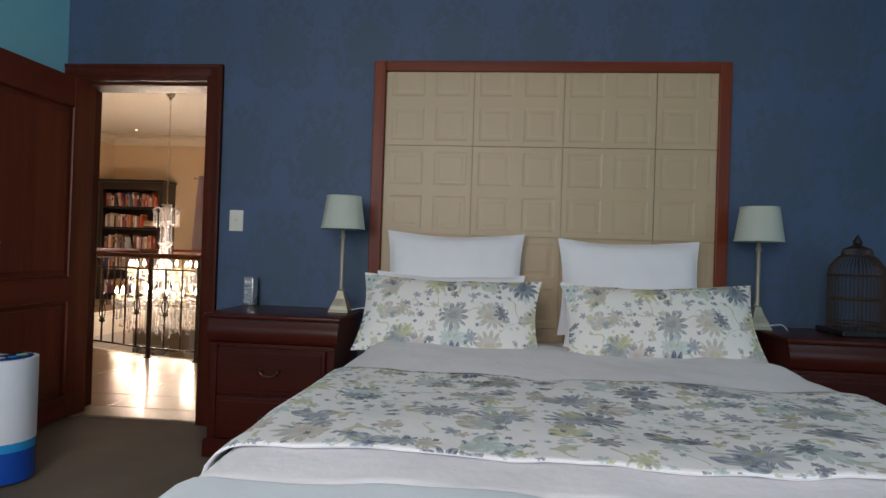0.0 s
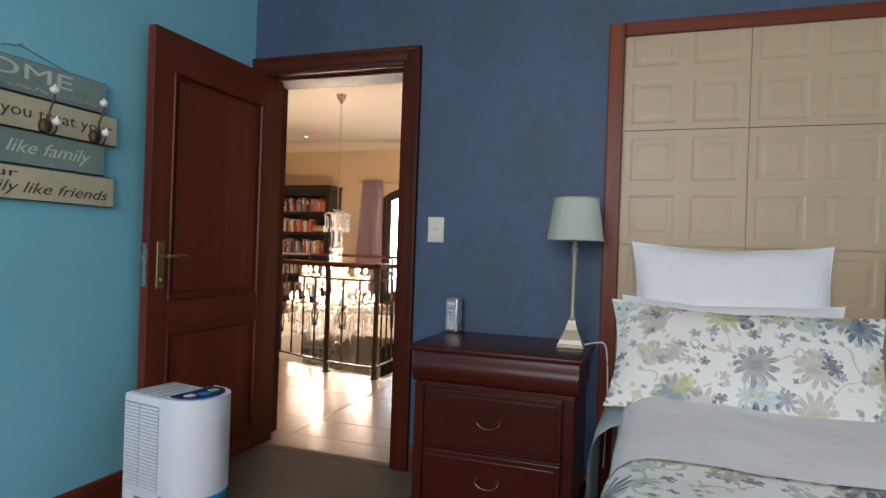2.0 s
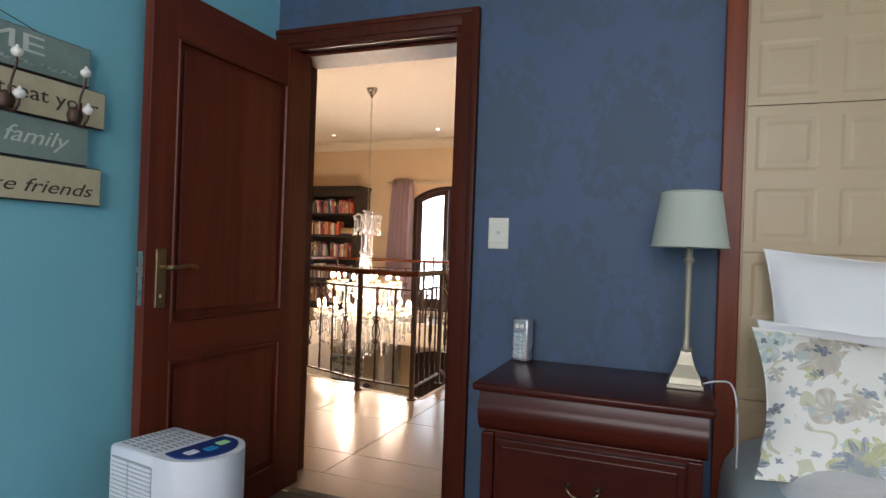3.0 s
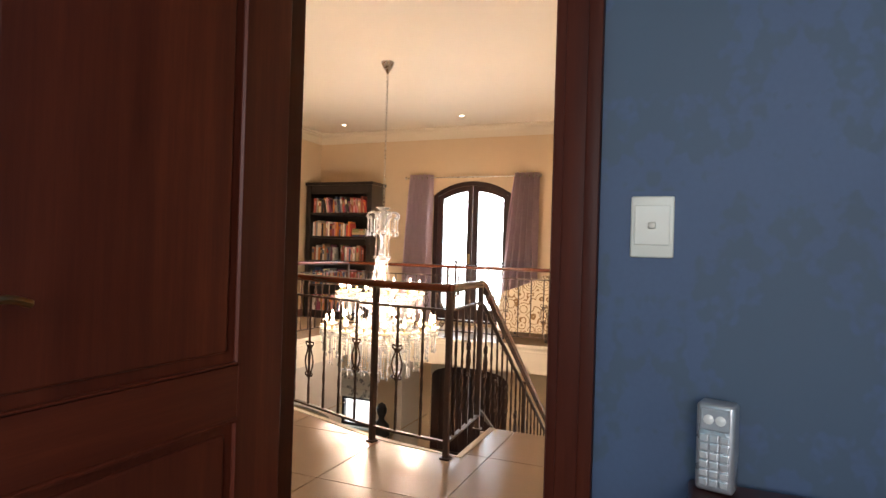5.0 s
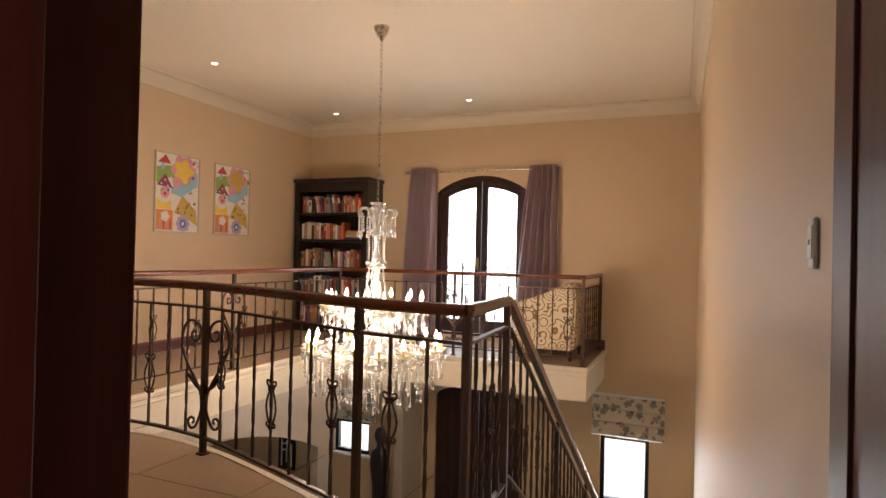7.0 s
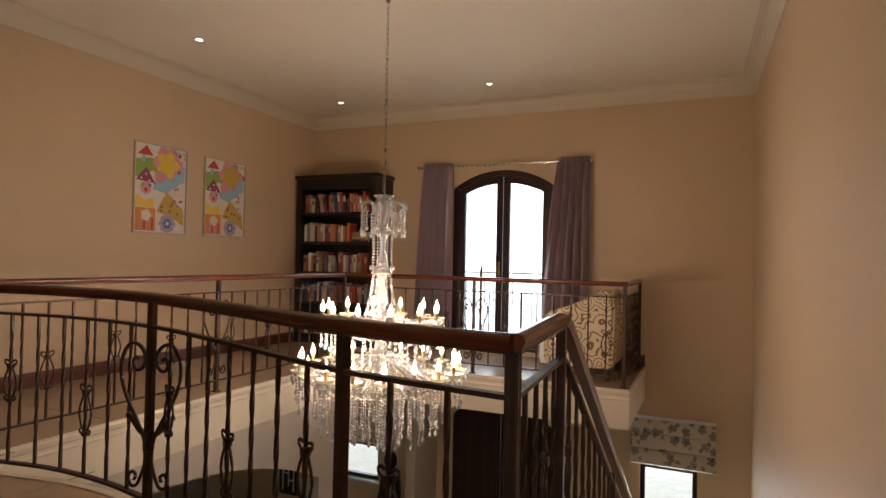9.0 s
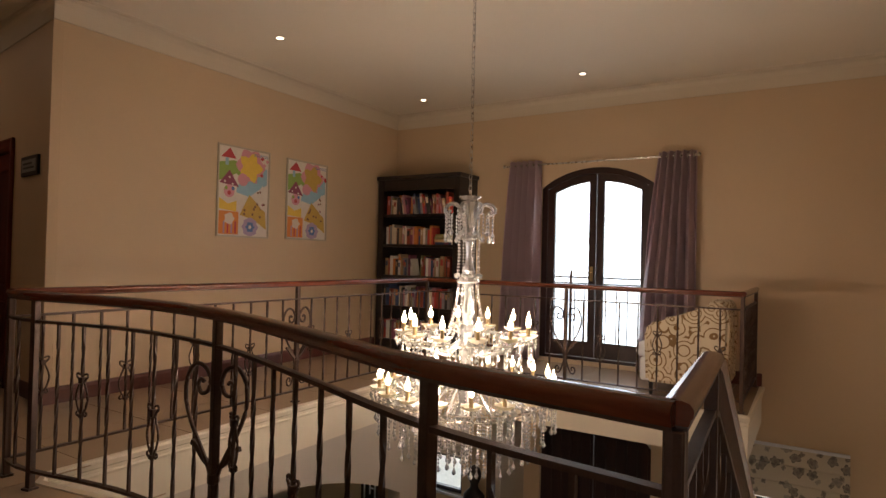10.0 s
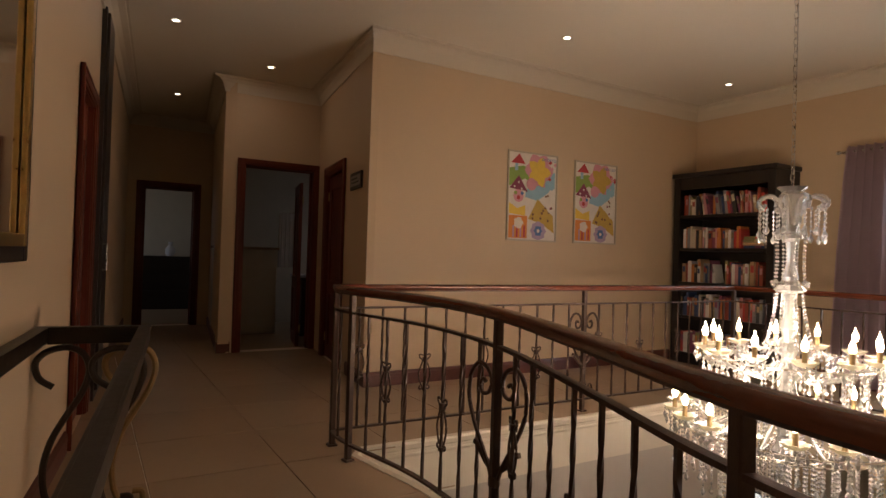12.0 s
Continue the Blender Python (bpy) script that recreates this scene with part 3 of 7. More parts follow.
sweep(bm, [(x, y, 0) for x, y in lip], [(-0.02, -0.05), (0.012, -0.05), (0.022, -0.04), (0.028, -0.012), (0.020, 0.004), (-0.02, 0.004)])
sweep(bm, [(x, y, 0) for x, y in lip[2:]], [(-0.01, -0.10), (0.006, -0.10), (0.010, -0.085), (0.006, -0.075), (-0.01, -0.075)])
tagged(part("trim_floor_edge", bm, COVE), "cream moulded edge of the gallery floor", "floor trim", kind="structure")
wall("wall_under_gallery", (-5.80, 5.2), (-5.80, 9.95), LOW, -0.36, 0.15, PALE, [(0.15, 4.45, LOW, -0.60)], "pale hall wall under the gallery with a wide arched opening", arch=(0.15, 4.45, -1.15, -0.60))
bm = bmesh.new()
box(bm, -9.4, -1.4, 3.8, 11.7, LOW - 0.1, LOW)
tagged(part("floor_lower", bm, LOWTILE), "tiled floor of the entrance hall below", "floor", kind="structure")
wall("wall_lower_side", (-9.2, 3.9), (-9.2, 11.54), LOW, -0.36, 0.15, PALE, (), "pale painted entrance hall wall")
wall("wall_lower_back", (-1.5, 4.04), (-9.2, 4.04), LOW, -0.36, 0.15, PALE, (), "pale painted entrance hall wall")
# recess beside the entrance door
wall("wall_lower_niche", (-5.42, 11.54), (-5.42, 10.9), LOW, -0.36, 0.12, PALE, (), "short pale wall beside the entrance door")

# rooms seen through the passage doors
wall("wall_far_bedroom", (-15.8, 4.4), (-15.8, 6.9), 0, 3.2, 0.1, FARWALL, (), "dim pale wall of a far bedroom")
wall("wall_far_bedroom_near", (-12.5, 4.4), (-15.8, 4.4), 0, 3.2, 0.1, FARWALL, (), "dim pale wall of a far bedroom")
wall("wall_far_bedroom_side", (-15.8, 6.75), (-12.55, 6.75), 0, 3.2, 0.1, FARWALL, (), "dim pale wall of a far bedroom")
wall("wall_bath_back", (-12.4, 6.75), (-12.4, 9.2), 0, 3.2, 0.1, FARWALL, (), "dim pale bathroom wall")
wall("wall_bath_side", (-12.4, 9.2), (-9.7, 9.2), 0, 3.2, 0.1, FARWALL, (), "dim pale bathroom wall")
wall("wall_bath_inner", (-9.73, 9.2), (-9.73, 7.4), 0, 3.2, 0.1, FARWALL, (), "dim pale bathroom wall")
bm = bmesh.new()
box(bm, -16.0, -9.73, 4.3, 9.3, -0.06, -0.004)
tagged(part("floor_far_rooms", bm, TILE), "tiled floor of the far rooms", "floor", kind="structure")
bm = bmesh.new()
box(bm, -9.5, -7.5, 7.35, 9.4, -0.06, -0.004)
tagged(part("floor_alcove_room", bm, TILE), "tiled floor behind the alcove door", "floor", kind="structure")
wall("wall_alcove_room", (-9.55, 9.3), (-7.5, 9.3), 0, 3.2, 0.1, FARWALL, (), "dim pale wall behind the alcove door")

# outside
bm = bmesh.new()
box(bm, -16, 6, 19.0, 19.05, -6, 12)
tagged(part("backdrop_sky", bm, SKYGLOW), "bright hazy sky outside the windows", "sky", kind="structure")
bm = bmesh.new()
box(bm, -60, 60, -60, 3.7, -3.3, -3.2)
box(bm, -60, 60, 11.8, 60, -3.3, -3.2)
tagged(part("ground", bm, plain("dry_paving", (0.55, 0.53, 0.47), 0.9, vary=0.2)), "pale paved ground outside", "ground", kind="structure")
bm = bmesh.new()
box(bm, -5.9, -3.0, 11.76, 12.75, -0.2, -0.02)
tagged(part("floor_balcony", bm, PALE), "pale balcony floor outside the glass door", "balcony floor", kind="structure")

# ---- door frames and doors ----
def door_frame(name, m, left, right, high, depth, face, label, material=None, both=True, head=None, inset=0.0):
    """Lining and moulded architraves round an opening; local x runs along the wall, y into it."""
    material = material or MAHOGANY
    ob = thing(name, m, label, "door frame", kind="structure")
    la, ra = face
    head = head or ra
    bm = bmesh.new()
    box(bm, left - 0.045, left, -0.004, depth + 0.004, 0, high)
    box(bm, right, right + 0.045, -0.004, depth + 0.004, 0, high)
    box(bm, left - 0.045, right + 0.045, -0.004, depth + 0.004, high, high + 0.045)
    for x0, x1 in ((left, left + 0.014), (right - 0.014, right)):
        box(bm, x0, x1, 0.055, 0.09, 0, high, 0.002)
    box(bm, left, right, 0.055, 0.09, high - 0.014, high, 0.002)
    part("lining", bm, material, ob)
    for y0, sgn in ((0, -1), (depth, 1)) if both else ((0, -1),):
        bm = bmesh.new()
        for a, t in ((0.0, 0.014), (0.022, 0.022), (0.070, 0.028)):
            y1 = y0 + sgn * (0.004 + t)
            lo, hi = min(y0 + sgn * 0.004, y1), max(y0 + sgn * 0.004, y1)
            step = inset if sgn < 0 else 0.0
            if a < la - 0.01:
                box(bm, left - la, left - a - 0.004, lo, hi, 0, high + head, 0.003)
            if a + step < ra - 0.01:
                box(bm, right + a + step + 0.004, right + ra, lo, hi, 0, high + head, 0.003)
            if a < head - 0.01:
                box(bm, left - la, right + ra, lo + 0.0005, hi, high + a + 0.004, high + head + 0.001, 0.003)
        part("architrave", bm, material, ob, smooth=True)
    return ob


def panel_door(name, m, width, high, label, handle=True, material=None, one_side=False, tail=0.0, panels=((0.13, 0.72), (0.86, 1.90))):
    """A stained leaf with moulded sunk panels; local x from hinge to latch, seen face towards -y."""
    material = material or MAHOGANY
    ob = thing(name, m, label, "door")
    t, st = 0.042, 0.115
    bm = bmesh.new()
    box(bm, -tail, st, 0, t, 0, high, 0.003)
    box(bm, width - st, width, 0, t, 0, high, 0.003)
    part("stile", bm, material, ob)
    levels = [0.0] + [z for p in panels for z in p] + [high]
    for a, b in zip(levels[::2], levels[1::2]):
        bm = bmesh.new()
        box(bm, st, width - st, 0.0005, t - 0.0005, a, b, 0.003)
        part("rail", bm, MAHOGANY_X if material is MAHOGANY else material, ob)
    for a, b in panels:
        bm = bmesh.new()
        box(bm, st, width - st, 0.014, t - 0.014, a, b)
        box(bm, st + 0.035, width - st - 0.035, 0.006, t - 0.006, a + 0.035, b - 0.035, 0.007)
        pn = part("panel", bm, material, ob)
        bm = bmesh.new()
        for y in (0.003, t - 0.003):
            loop = [(st + 0.006, y, a + 0.006), (width - st - 0.006, y, a + 0.006), (width - st - 0.006, y, b - 0.006), (st + 0.006, y, b - 0.006)]
            sweep(bm, loop, ring_section(0.009, 6), up=Vector((0, 1, 0)), closed=True)
        part("bead", bm, material, pn, smooth=True)
    if handle:
        for y, s in ((t + 0.004, 1),) if one_side else ((-0.004, -1), (t + 0.004, 1)):
            bm = bmesh.new()
            box(bm, width - 0.085, width - 0.042, y - 0.004, y + 0.004, 0.92, 1.13, 0.003)
            lathe(bm, [(0.006, 0), (0.006, 0.012)], (width - 0.063, y + s * 0.006, 0.955), 8)
            plate = part("handle_plate", bm, BRASS, ob, "aged brass handle plate")
            bm = bmesh.new()
            x = width - 0.063
            tube(bm, spline([(x, y, 1.065), (x, y + s * 0.045, 1.065), (x - 0.03, y + s * 0.055, 1.067), (x - 0.08, y + s * 0.055, 1.072), (x - 0.12, y + s * 0.052, 1.062)], 5), 0.008, 8)
            part("lever", bm, BRASS, plate, smooth=True)
        bm = bmesh.new()
        box(bm, width - 0.001, width + 0.002, 0.010, 0.032, 0.93, 1.12)
        box(bm, width, width + 0.010, 0.014, 0.028, 1.045, 1.065)
        part("latch", bm, STEEL, ob)
    for z in (0.22, high - 0.22):
        bm = bmesh.new()
        lathe(bm, [(0.007, -0.05), (0.008, -0.045), (0.008, 0.045), (0.007, 0.05)], (-tail - 0.004, -0.004, z), 8)
        part("hinge", bm, BRASS, ob)
    return ob


DOOR_1 = door_frame("door_1", pose(0, 3.9, 0), -2.40, -1.512, 2.09, 0.28, (0.028, 0.105), "dark mahogany door frame between bedroom and landing", material=FRAMEWOOD, head=0.095, inset=0.0)
hx, hy = -2.312, 3.945
ang = math.degrees(math.atan2(3.06 - hy, -2.332 - hx))
panel_door("bedroom_door", pose(hx, hy, 0.008, 0, 0, ang) @ pose(0, -0.042, 0), 0.868, 2.078, "open dark mahogany panelled door with a brass lever handle", one_side=True, tail=0.06)
bm = bmesh.new()
box(bm, -2.399, -2.352, 0.06, 0.118, 0, 2.08, 0.003)
part("hinge_post", bm, FRAMEWOOD, DOOR_1)
bm = bmesh.new()
box(bm, -1.512, -1.488, 0.284, 0.65, 0, 2.13, 0.003)
box(bm, -1.517, -1.51, 0.54, 0.645, 0, 2.13, 0.002)
part("landing_casing", bm, FRAMEWOOD, DOOR_1)
# passage doors
a_al = math.degrees(math.atan2(7.031 - 7.33, 2.23))
door_frame("door_2", pose(-9.58, 7.33, 0, 0, 0, a_al), 0.55, 1.31, 2.06, 0.07, (0.09, 0.10), "dark mahogany door frame in the alcove")
panel_door("alcove_door", pose(-9.58, 7.33, 0, 0, 0, a_al) @ pose(0.555, 0.02, 0.008), 0.75, 2.04, "closed dark mahogany door in the alcove", False)
door_frame("door_3", pose(-9.58, 6.20, 0, 0, 0, 90), 0.25, 1.06, 2.17, 0.15, (0.10, 0.08), "dark mahogany door frame of the bathroom")
panel_door("bathroom_door", pose(-9.75, 7.19, 0.008, 0, 0, 168), 0.66, 2.04, "open dark mahogany bathroom door", False)
door_frame("door_4", pose(-12.4, 5.1, 0, 0, 0, 90), 0.51, 1.19, 2.08, 0.15, (0.12, 0.10), "dark mahogany door frame at the passage end")
a_ps = math.degrees(math.atan2(5.37 - 4.815, -5.96))
door_frame("door_5", pose(-6.44, 4.815, 0, 0, 0, a_ps), 0.11, 0.86, 2.155, 0.12, (0.09, 0.09), "dark mahogany door frame in the passage")
panel_door("passage_door", pose(-6.44, 4.815, 0, 0, 0, a_ps) @ pose(0.115, 0.03, 0.008), 0.74, 2.14, "closed dark mahogany passage door", False)

# ---- bed ----
def pillow(parent_name, m, w, h, t, material, label, category, seed, group="", corner=0.5):
    bm = bmesh.new()
    nu, nv = 28, 18
    rows = {}

    def outline(u, v):
        """Edges drawn in between four pointed corners."""
        sag = 0.035 * noise.noise(Vector((u * 1.6 + seed, 2.0 * seed, 0.5))) * max(0.0, v)
        return u * w / 2 * (1 - 0.075 * (1 - v * v) * abs(u) ** 3), v * h / 2 * (1 - 0.115 * (1 - u * u) * abs(v) ** 3) + sag * h * (1 - u * u)

    for s in (1, -1):
        for i in range(nu + 1):
            for j in range(nv + 1):
                u, v = 2 * i / nu - 1, 2 * j / nv - 1
                edge = i in (0, nu) or j in (0, nv)
                if edge and s < 0:
                    rows[(s, i, j)] = rows[(1, i, j)]
                    continue
                body = max(0.0, (1 - abs(u) ** 2.4) * (1 - abs(v) ** 2.2)) ** 0.6
                x, y = outline(u, v)
                n = noise.noise(Vector((x * 5 + seed, y * 5, s * 3.0 + seed)))
                fold = noise.noise(Vector((x * 14 + seed, y * 9, s * 2.0)))
                rows[(s, i, j)] = bm.verts.new((x + 0.004 * n, y + 0.004 * fold, s * (t / 2 * body) + (0.010 * n + 0.004 * fold) * body))
    for s in (1, -1):
        for i in range(nu):
            for j in range(nv):
                q = [rows[(s, i, j)], rows[(s, i + 1, j)], rows[(s, i + 1, j + 1)], rows[(s, i, j + 1)]]
                bm.faces.new(q if s > 0 else q[::-1])
    ob = thing(parent_name, m, label, category, group)
    part("cover", bm, material, ob, smooth=True)
    bm = bmesh.new()
    loop = []
    for i in range(nu + 1):
        loop.append((2 * i / nu - 1, -1))
    for j in range(1, nv + 1):
        loop.append((1, 2 * j / nv - 1))
    for i in range(1, nu + 1):
        loop.append((1 - 2 * i / nu, 1))
    for j in range(1, nv):
        loop.append((-1, 1 - 2 * j / nv))
    pts = [(*outline(u, v), 0) for u, v in loop]
    tube(bm, pts, 0.0028, 5, closed=True)
    part("seam", bm, material, ob, smooth=True)
    return ob


def cloth_over(bm, x0, x1, y0, y1, top, drop, lift, rad, seed, nx=64, ny=40, amp=0.006, flare=0.06):
    """A cloth that lies on a bed and falls over its two long sides."""
    fall = top - drop
    total = (x1 - x0) + 2 * fall
    verts = []
    for j in range(ny + 1):
        y = y0 + (y1 - y0) * j / ny
        row = []
        for i in range(nx + 1):
            s = -total / 2 + total * i / nx
            half = (x1 - x0) / 2
            a = abs(s) - (half - rad)
            sg = 1 if s > 0 else -1
            if a <= 0:
                x, z = abs(s), top
            elif a < rad * math.pi / 2:
                x, z = half - rad + rad * math.sin(a / rad), top - rad + rad * math.cos(a / rad)
            else:
                d = a - rad * math.pi / 2
                x, z = half + flare * d, top - rad - d
            px = (x0 + x1) / 2 + sg * x
            n1 = noise.noise(Vector((px * 2.3 + seed, y * 2.3, z * 2.0)))
            n2 = noise.noise(Vector((px * 9.0 + seed, y * 6.0, z * 4.0)))
            hang = max(0.0, a - rad) * 0.05
            px += sg * (lift + hang * noise.noise(Vector((y * 7.0, seed, 0.3))))
            row.append(bm.verts.new((px, y, max(0.012, z + lift + amp * 2.4 * n1 + amp * n2))))
        verts.append(row)
    for a, b in zip(verts, verts[1:]):
        for i in range(nx):
            bm.faces.new((a[i], a[i + 1], b[i + 1], b[i]))


def solid(ob, t):
    md = ob.modifiers.new("thick", "SOLIDIFY")
    md.thickness, md.offset = t, 1
    return ob


BX0, BX1, TOP = -0.335, 1.57, 0.63
bed = thing("bed", pose(0.57, 2.6, 0), "made double bed with white quilted duvet and pale blue valance", "bed")
bm = bmesh.new()
box(bm, BX0 + 0.05 - 0.57, BX1 - 0.05 - 0.57, -1.2, 1.24, 0.03, 0.32, 0.03)
part("base", bm, PALEBLUE, bed)
bm = bmesh.new()
box(bm, BX0 + 0.03 - 0.57, BX1 - 0.03 - 0.57, -1.2, 1.25, 0.325, TOP - 0.02, 0.06, seg=4)
part("mattress", bm, LINEN, bed, smooth=True)
bm = bmesh.new()
cloth_over(bm, BX0 - 0.60, BX1 - 0.54, -1.22, 1.22, TOP - 0.05, 0.04, 0.0, 0.12, 2.0, ny=50, amp=0.009, flare=0.10)
part("valance", bm, PALEBLUE, bed, "pale blue cotton valance hanging to the carpet", smooth=True)
bm = bmesh.new()
cloth_over(bm, BX0 - 0.68, BX1 - 0.46, 0.50, 1.22, TOP - 0.04, 0.06, 0.0, 0.15, 7.0, ny=30, amp=0.012, flare=0.03)
part("side_sheet", bm, PALEBLUE, bed, "loose pale blue sheet bulging at the head of the bed", smooth=True)
bm = bmesh.new()
cloth_over(bm, BX0 - 0.57, BX1 - 0.57, -1.07, 0.90, TOP, 0.46, 0.008, 0.11, 5.0, ny=50, amp=0.009, flare=0.0)
solid(part("duvet", bm, DUVET, bed, "white quilted duvet", smooth=True), 0.012)
bm = bmesh.new()
cloth_over(bm, BX0 - 0.57, BX1 - 0.57, -1.225, -1.09, TOP, 0.46, 0.016, 0.11, 9.0, amp=0.006, flare=0.0)
solid(part("blanket", bm, BLANKET, bed, "pale blue folded blanket at the foot", smooth=True), 0.010)
runner = thing("bed_runner", pose(0.57, 2.6, 0), "white floral cotton runner spread across the bed", "bed runner")
bm = bmesh.new()
cloth_over(bm, BX0 - 0.57, BX1 - 0.57, -0.90, -0.05, TOP, 0.40, 0.026, 0.115, 5.0, amp=0.009, flare=0.0)
solid(part("cloth", bm, FLOWERS_RUNNER, runner, smooth=True), 0.006)
for y in (-0.904, -0.056):
    bm = bmesh.new()
    cloth_over(bm, BX0 - 0.57, BX1 - 0.57, y, y + 0.010, TOP, 0.40, 0.027, 0.115, 5.0, ny=2, amp=0.009, flare=0.0)
    solid(part("hem", bm, LINEN, runner, "pale stitched hem", smooth=True), 0.002)

pillow("pillow", pose(0.045, 3.71, 0.950, 74, 0, 2), 0.77, 0.54, 0.17, LINEN, "plump white cotton pillow leaning on the headboard", "pillow", 1.0, "white pillows")
pillow("pillow", pose(0.985, 3.70, 0.935, 74, 0, -2), 0.75, 0.54, 0.17, LINEN, "plump white cotton pillow leaning on the headboard", "pillow", 4.0, "white pillows")
pillow("pillow", pose(0.03, 3.56, 0.80, 66, 0, 0), 0.80, 0.40, 0.15, LINEN, "white cotton pillow behind a floral cushion", "pillow", 7.0, "white pillows")
pillow("pillow", pose(1.02, 3.57, 0.78, 66, 0, 0), 0.80, 0.38, 0.15, LINEN, "white cotton pillow behind a floral cushion", "pillow", 8.0, "white pillows")
for x, w, seed, tilt in ((0.05, 0.91, 11.0, 1.0), (1.065, 0.92, 15.0, -1.5)):
    cu = pillow("cushion", pose(x, 3.36, 0.785, 58, tilt, 0), w, 0.43, 0.16, FLOWERS, "floral cotton bolster cushion with two shiny buttons", "cushion", seed, "floral cushions")
    for dx in (-0.16, 0.16):
        bm = bmesh.new()
        lathe(bm, [(0.015, -0.004), (0.015, 0.005), (0.008, 0.012), (0.001, 0.014)], (dx, 0.02, 0.088), 8)
        part("button", bm, CERAMIC, cu, "shiny crystal button")

# ---- headboard of pressed tiles in a wooden frame ----
hb = thing("headboard", pose(0.54, 3.9, 0), "tall headboard of cream pressed tiles in a red-brown wooden frame", "headboard")
ox0, ox1, ix0, ix1, oz, iz = -1.014, 1.006, -0.945, 0.94, 2.205, 2.145
for x0, x1 in ((ox0, ix0), (ix1, ox1)):
    bm = bmesh.new()
    box(bm, x0, x1, -0.042, -0.002, 0.02, oz, 0.005)
    part("frame_post", bm, HEADWOOD, hb)
bm = bmesh.new()
box(bm, ix0, ix1, -0.042, -0.002, iz, oz, 0.005)
part("frame_rail", bm, wood("red_brown_headboard_rail", (0.115, 0.020, 0.008), (0.25, 0.052, 0.018), 0.4, along="x", coat=0.03, spec=0.25), hb)


def pressed_tile(x0, x1, z0, z1, fx, fz):
    """A stamped sheet with four sunk, stepped squares, cut to its place."""
    bm = bmesh.new()
    def lines(lo, hi, origin):
        out = {lo, hi}
        for c in (0.128, 0.386):
            for d in (0.098, 0.086, 0.072, 0.060):
                for s in (-1, 1):
                    v = origin + c + s * d
                    if lo < v < hi:
                        out.add(v)
        return sorted(out)
    xs, zs = lines(x0, x1, fx), lines(z0, z1, fz)
    def depth(x, z):
        best = 0.0
        for cx in (0.128, 0.386):
            for cz in (0.128, 0.386):
                r = max(abs(x - fx - cx), abs(z - fz - cz))
                v = 0.0
                if r <= 0.0985:
                    v = 0.0008 if r > 0.0865 else 0.0021
                    if r <= 0.0725:
                        v = 0.0021 if r > 0.0605 else 0.0009
                    if abs(r - 0.098) < 0.0006:
                        v = 0.0
                best = max(best, v)
        return best
    g = [[bm.verts.new((x, -0.022 + depth(x, z), z)) for z in zs] for x in xs]
    for i in range(len(xs) - 1):
        for j in range(len(zs) - 1):
            bm.faces.new((g[i][j], g[i + 1][j], g[i + 1][j + 1], g[i][j + 1]))
    edge = [e for e in bm.edges if len(e.link_faces) == 1]
    ext = bmesh.ops.extrude_edge_only(bm, edges=edge)
    for v in [q for q in ext["geom"] if isinstance(q, bmesh.types.BMVert)]:
        v.co.y = -0.008
    return bm


for row in range(5):
    for col in range(4):
        fx, fz = -0.938 + 0.5145 * col - 0.0, 1.715 - 0.5175 * row
        x0, x1, z0, z1 = fx + 0.002, min(fx + 0.5115, ix1), max(fz + 0.002, 0.02), min(fz + 0.515, iz)
        if x1 - x0 > 0.05 and z1 - z0 > 0.05:
            part("tile", pressed_tile(x0, x1, z0, z1, fx, fz), PRESSED, hb)
bm = bmesh.new()
box(bm, ix0, ix1, -0.008, -0.002, 0.02, iz)
part("backing", bm, PRESSED, hb)


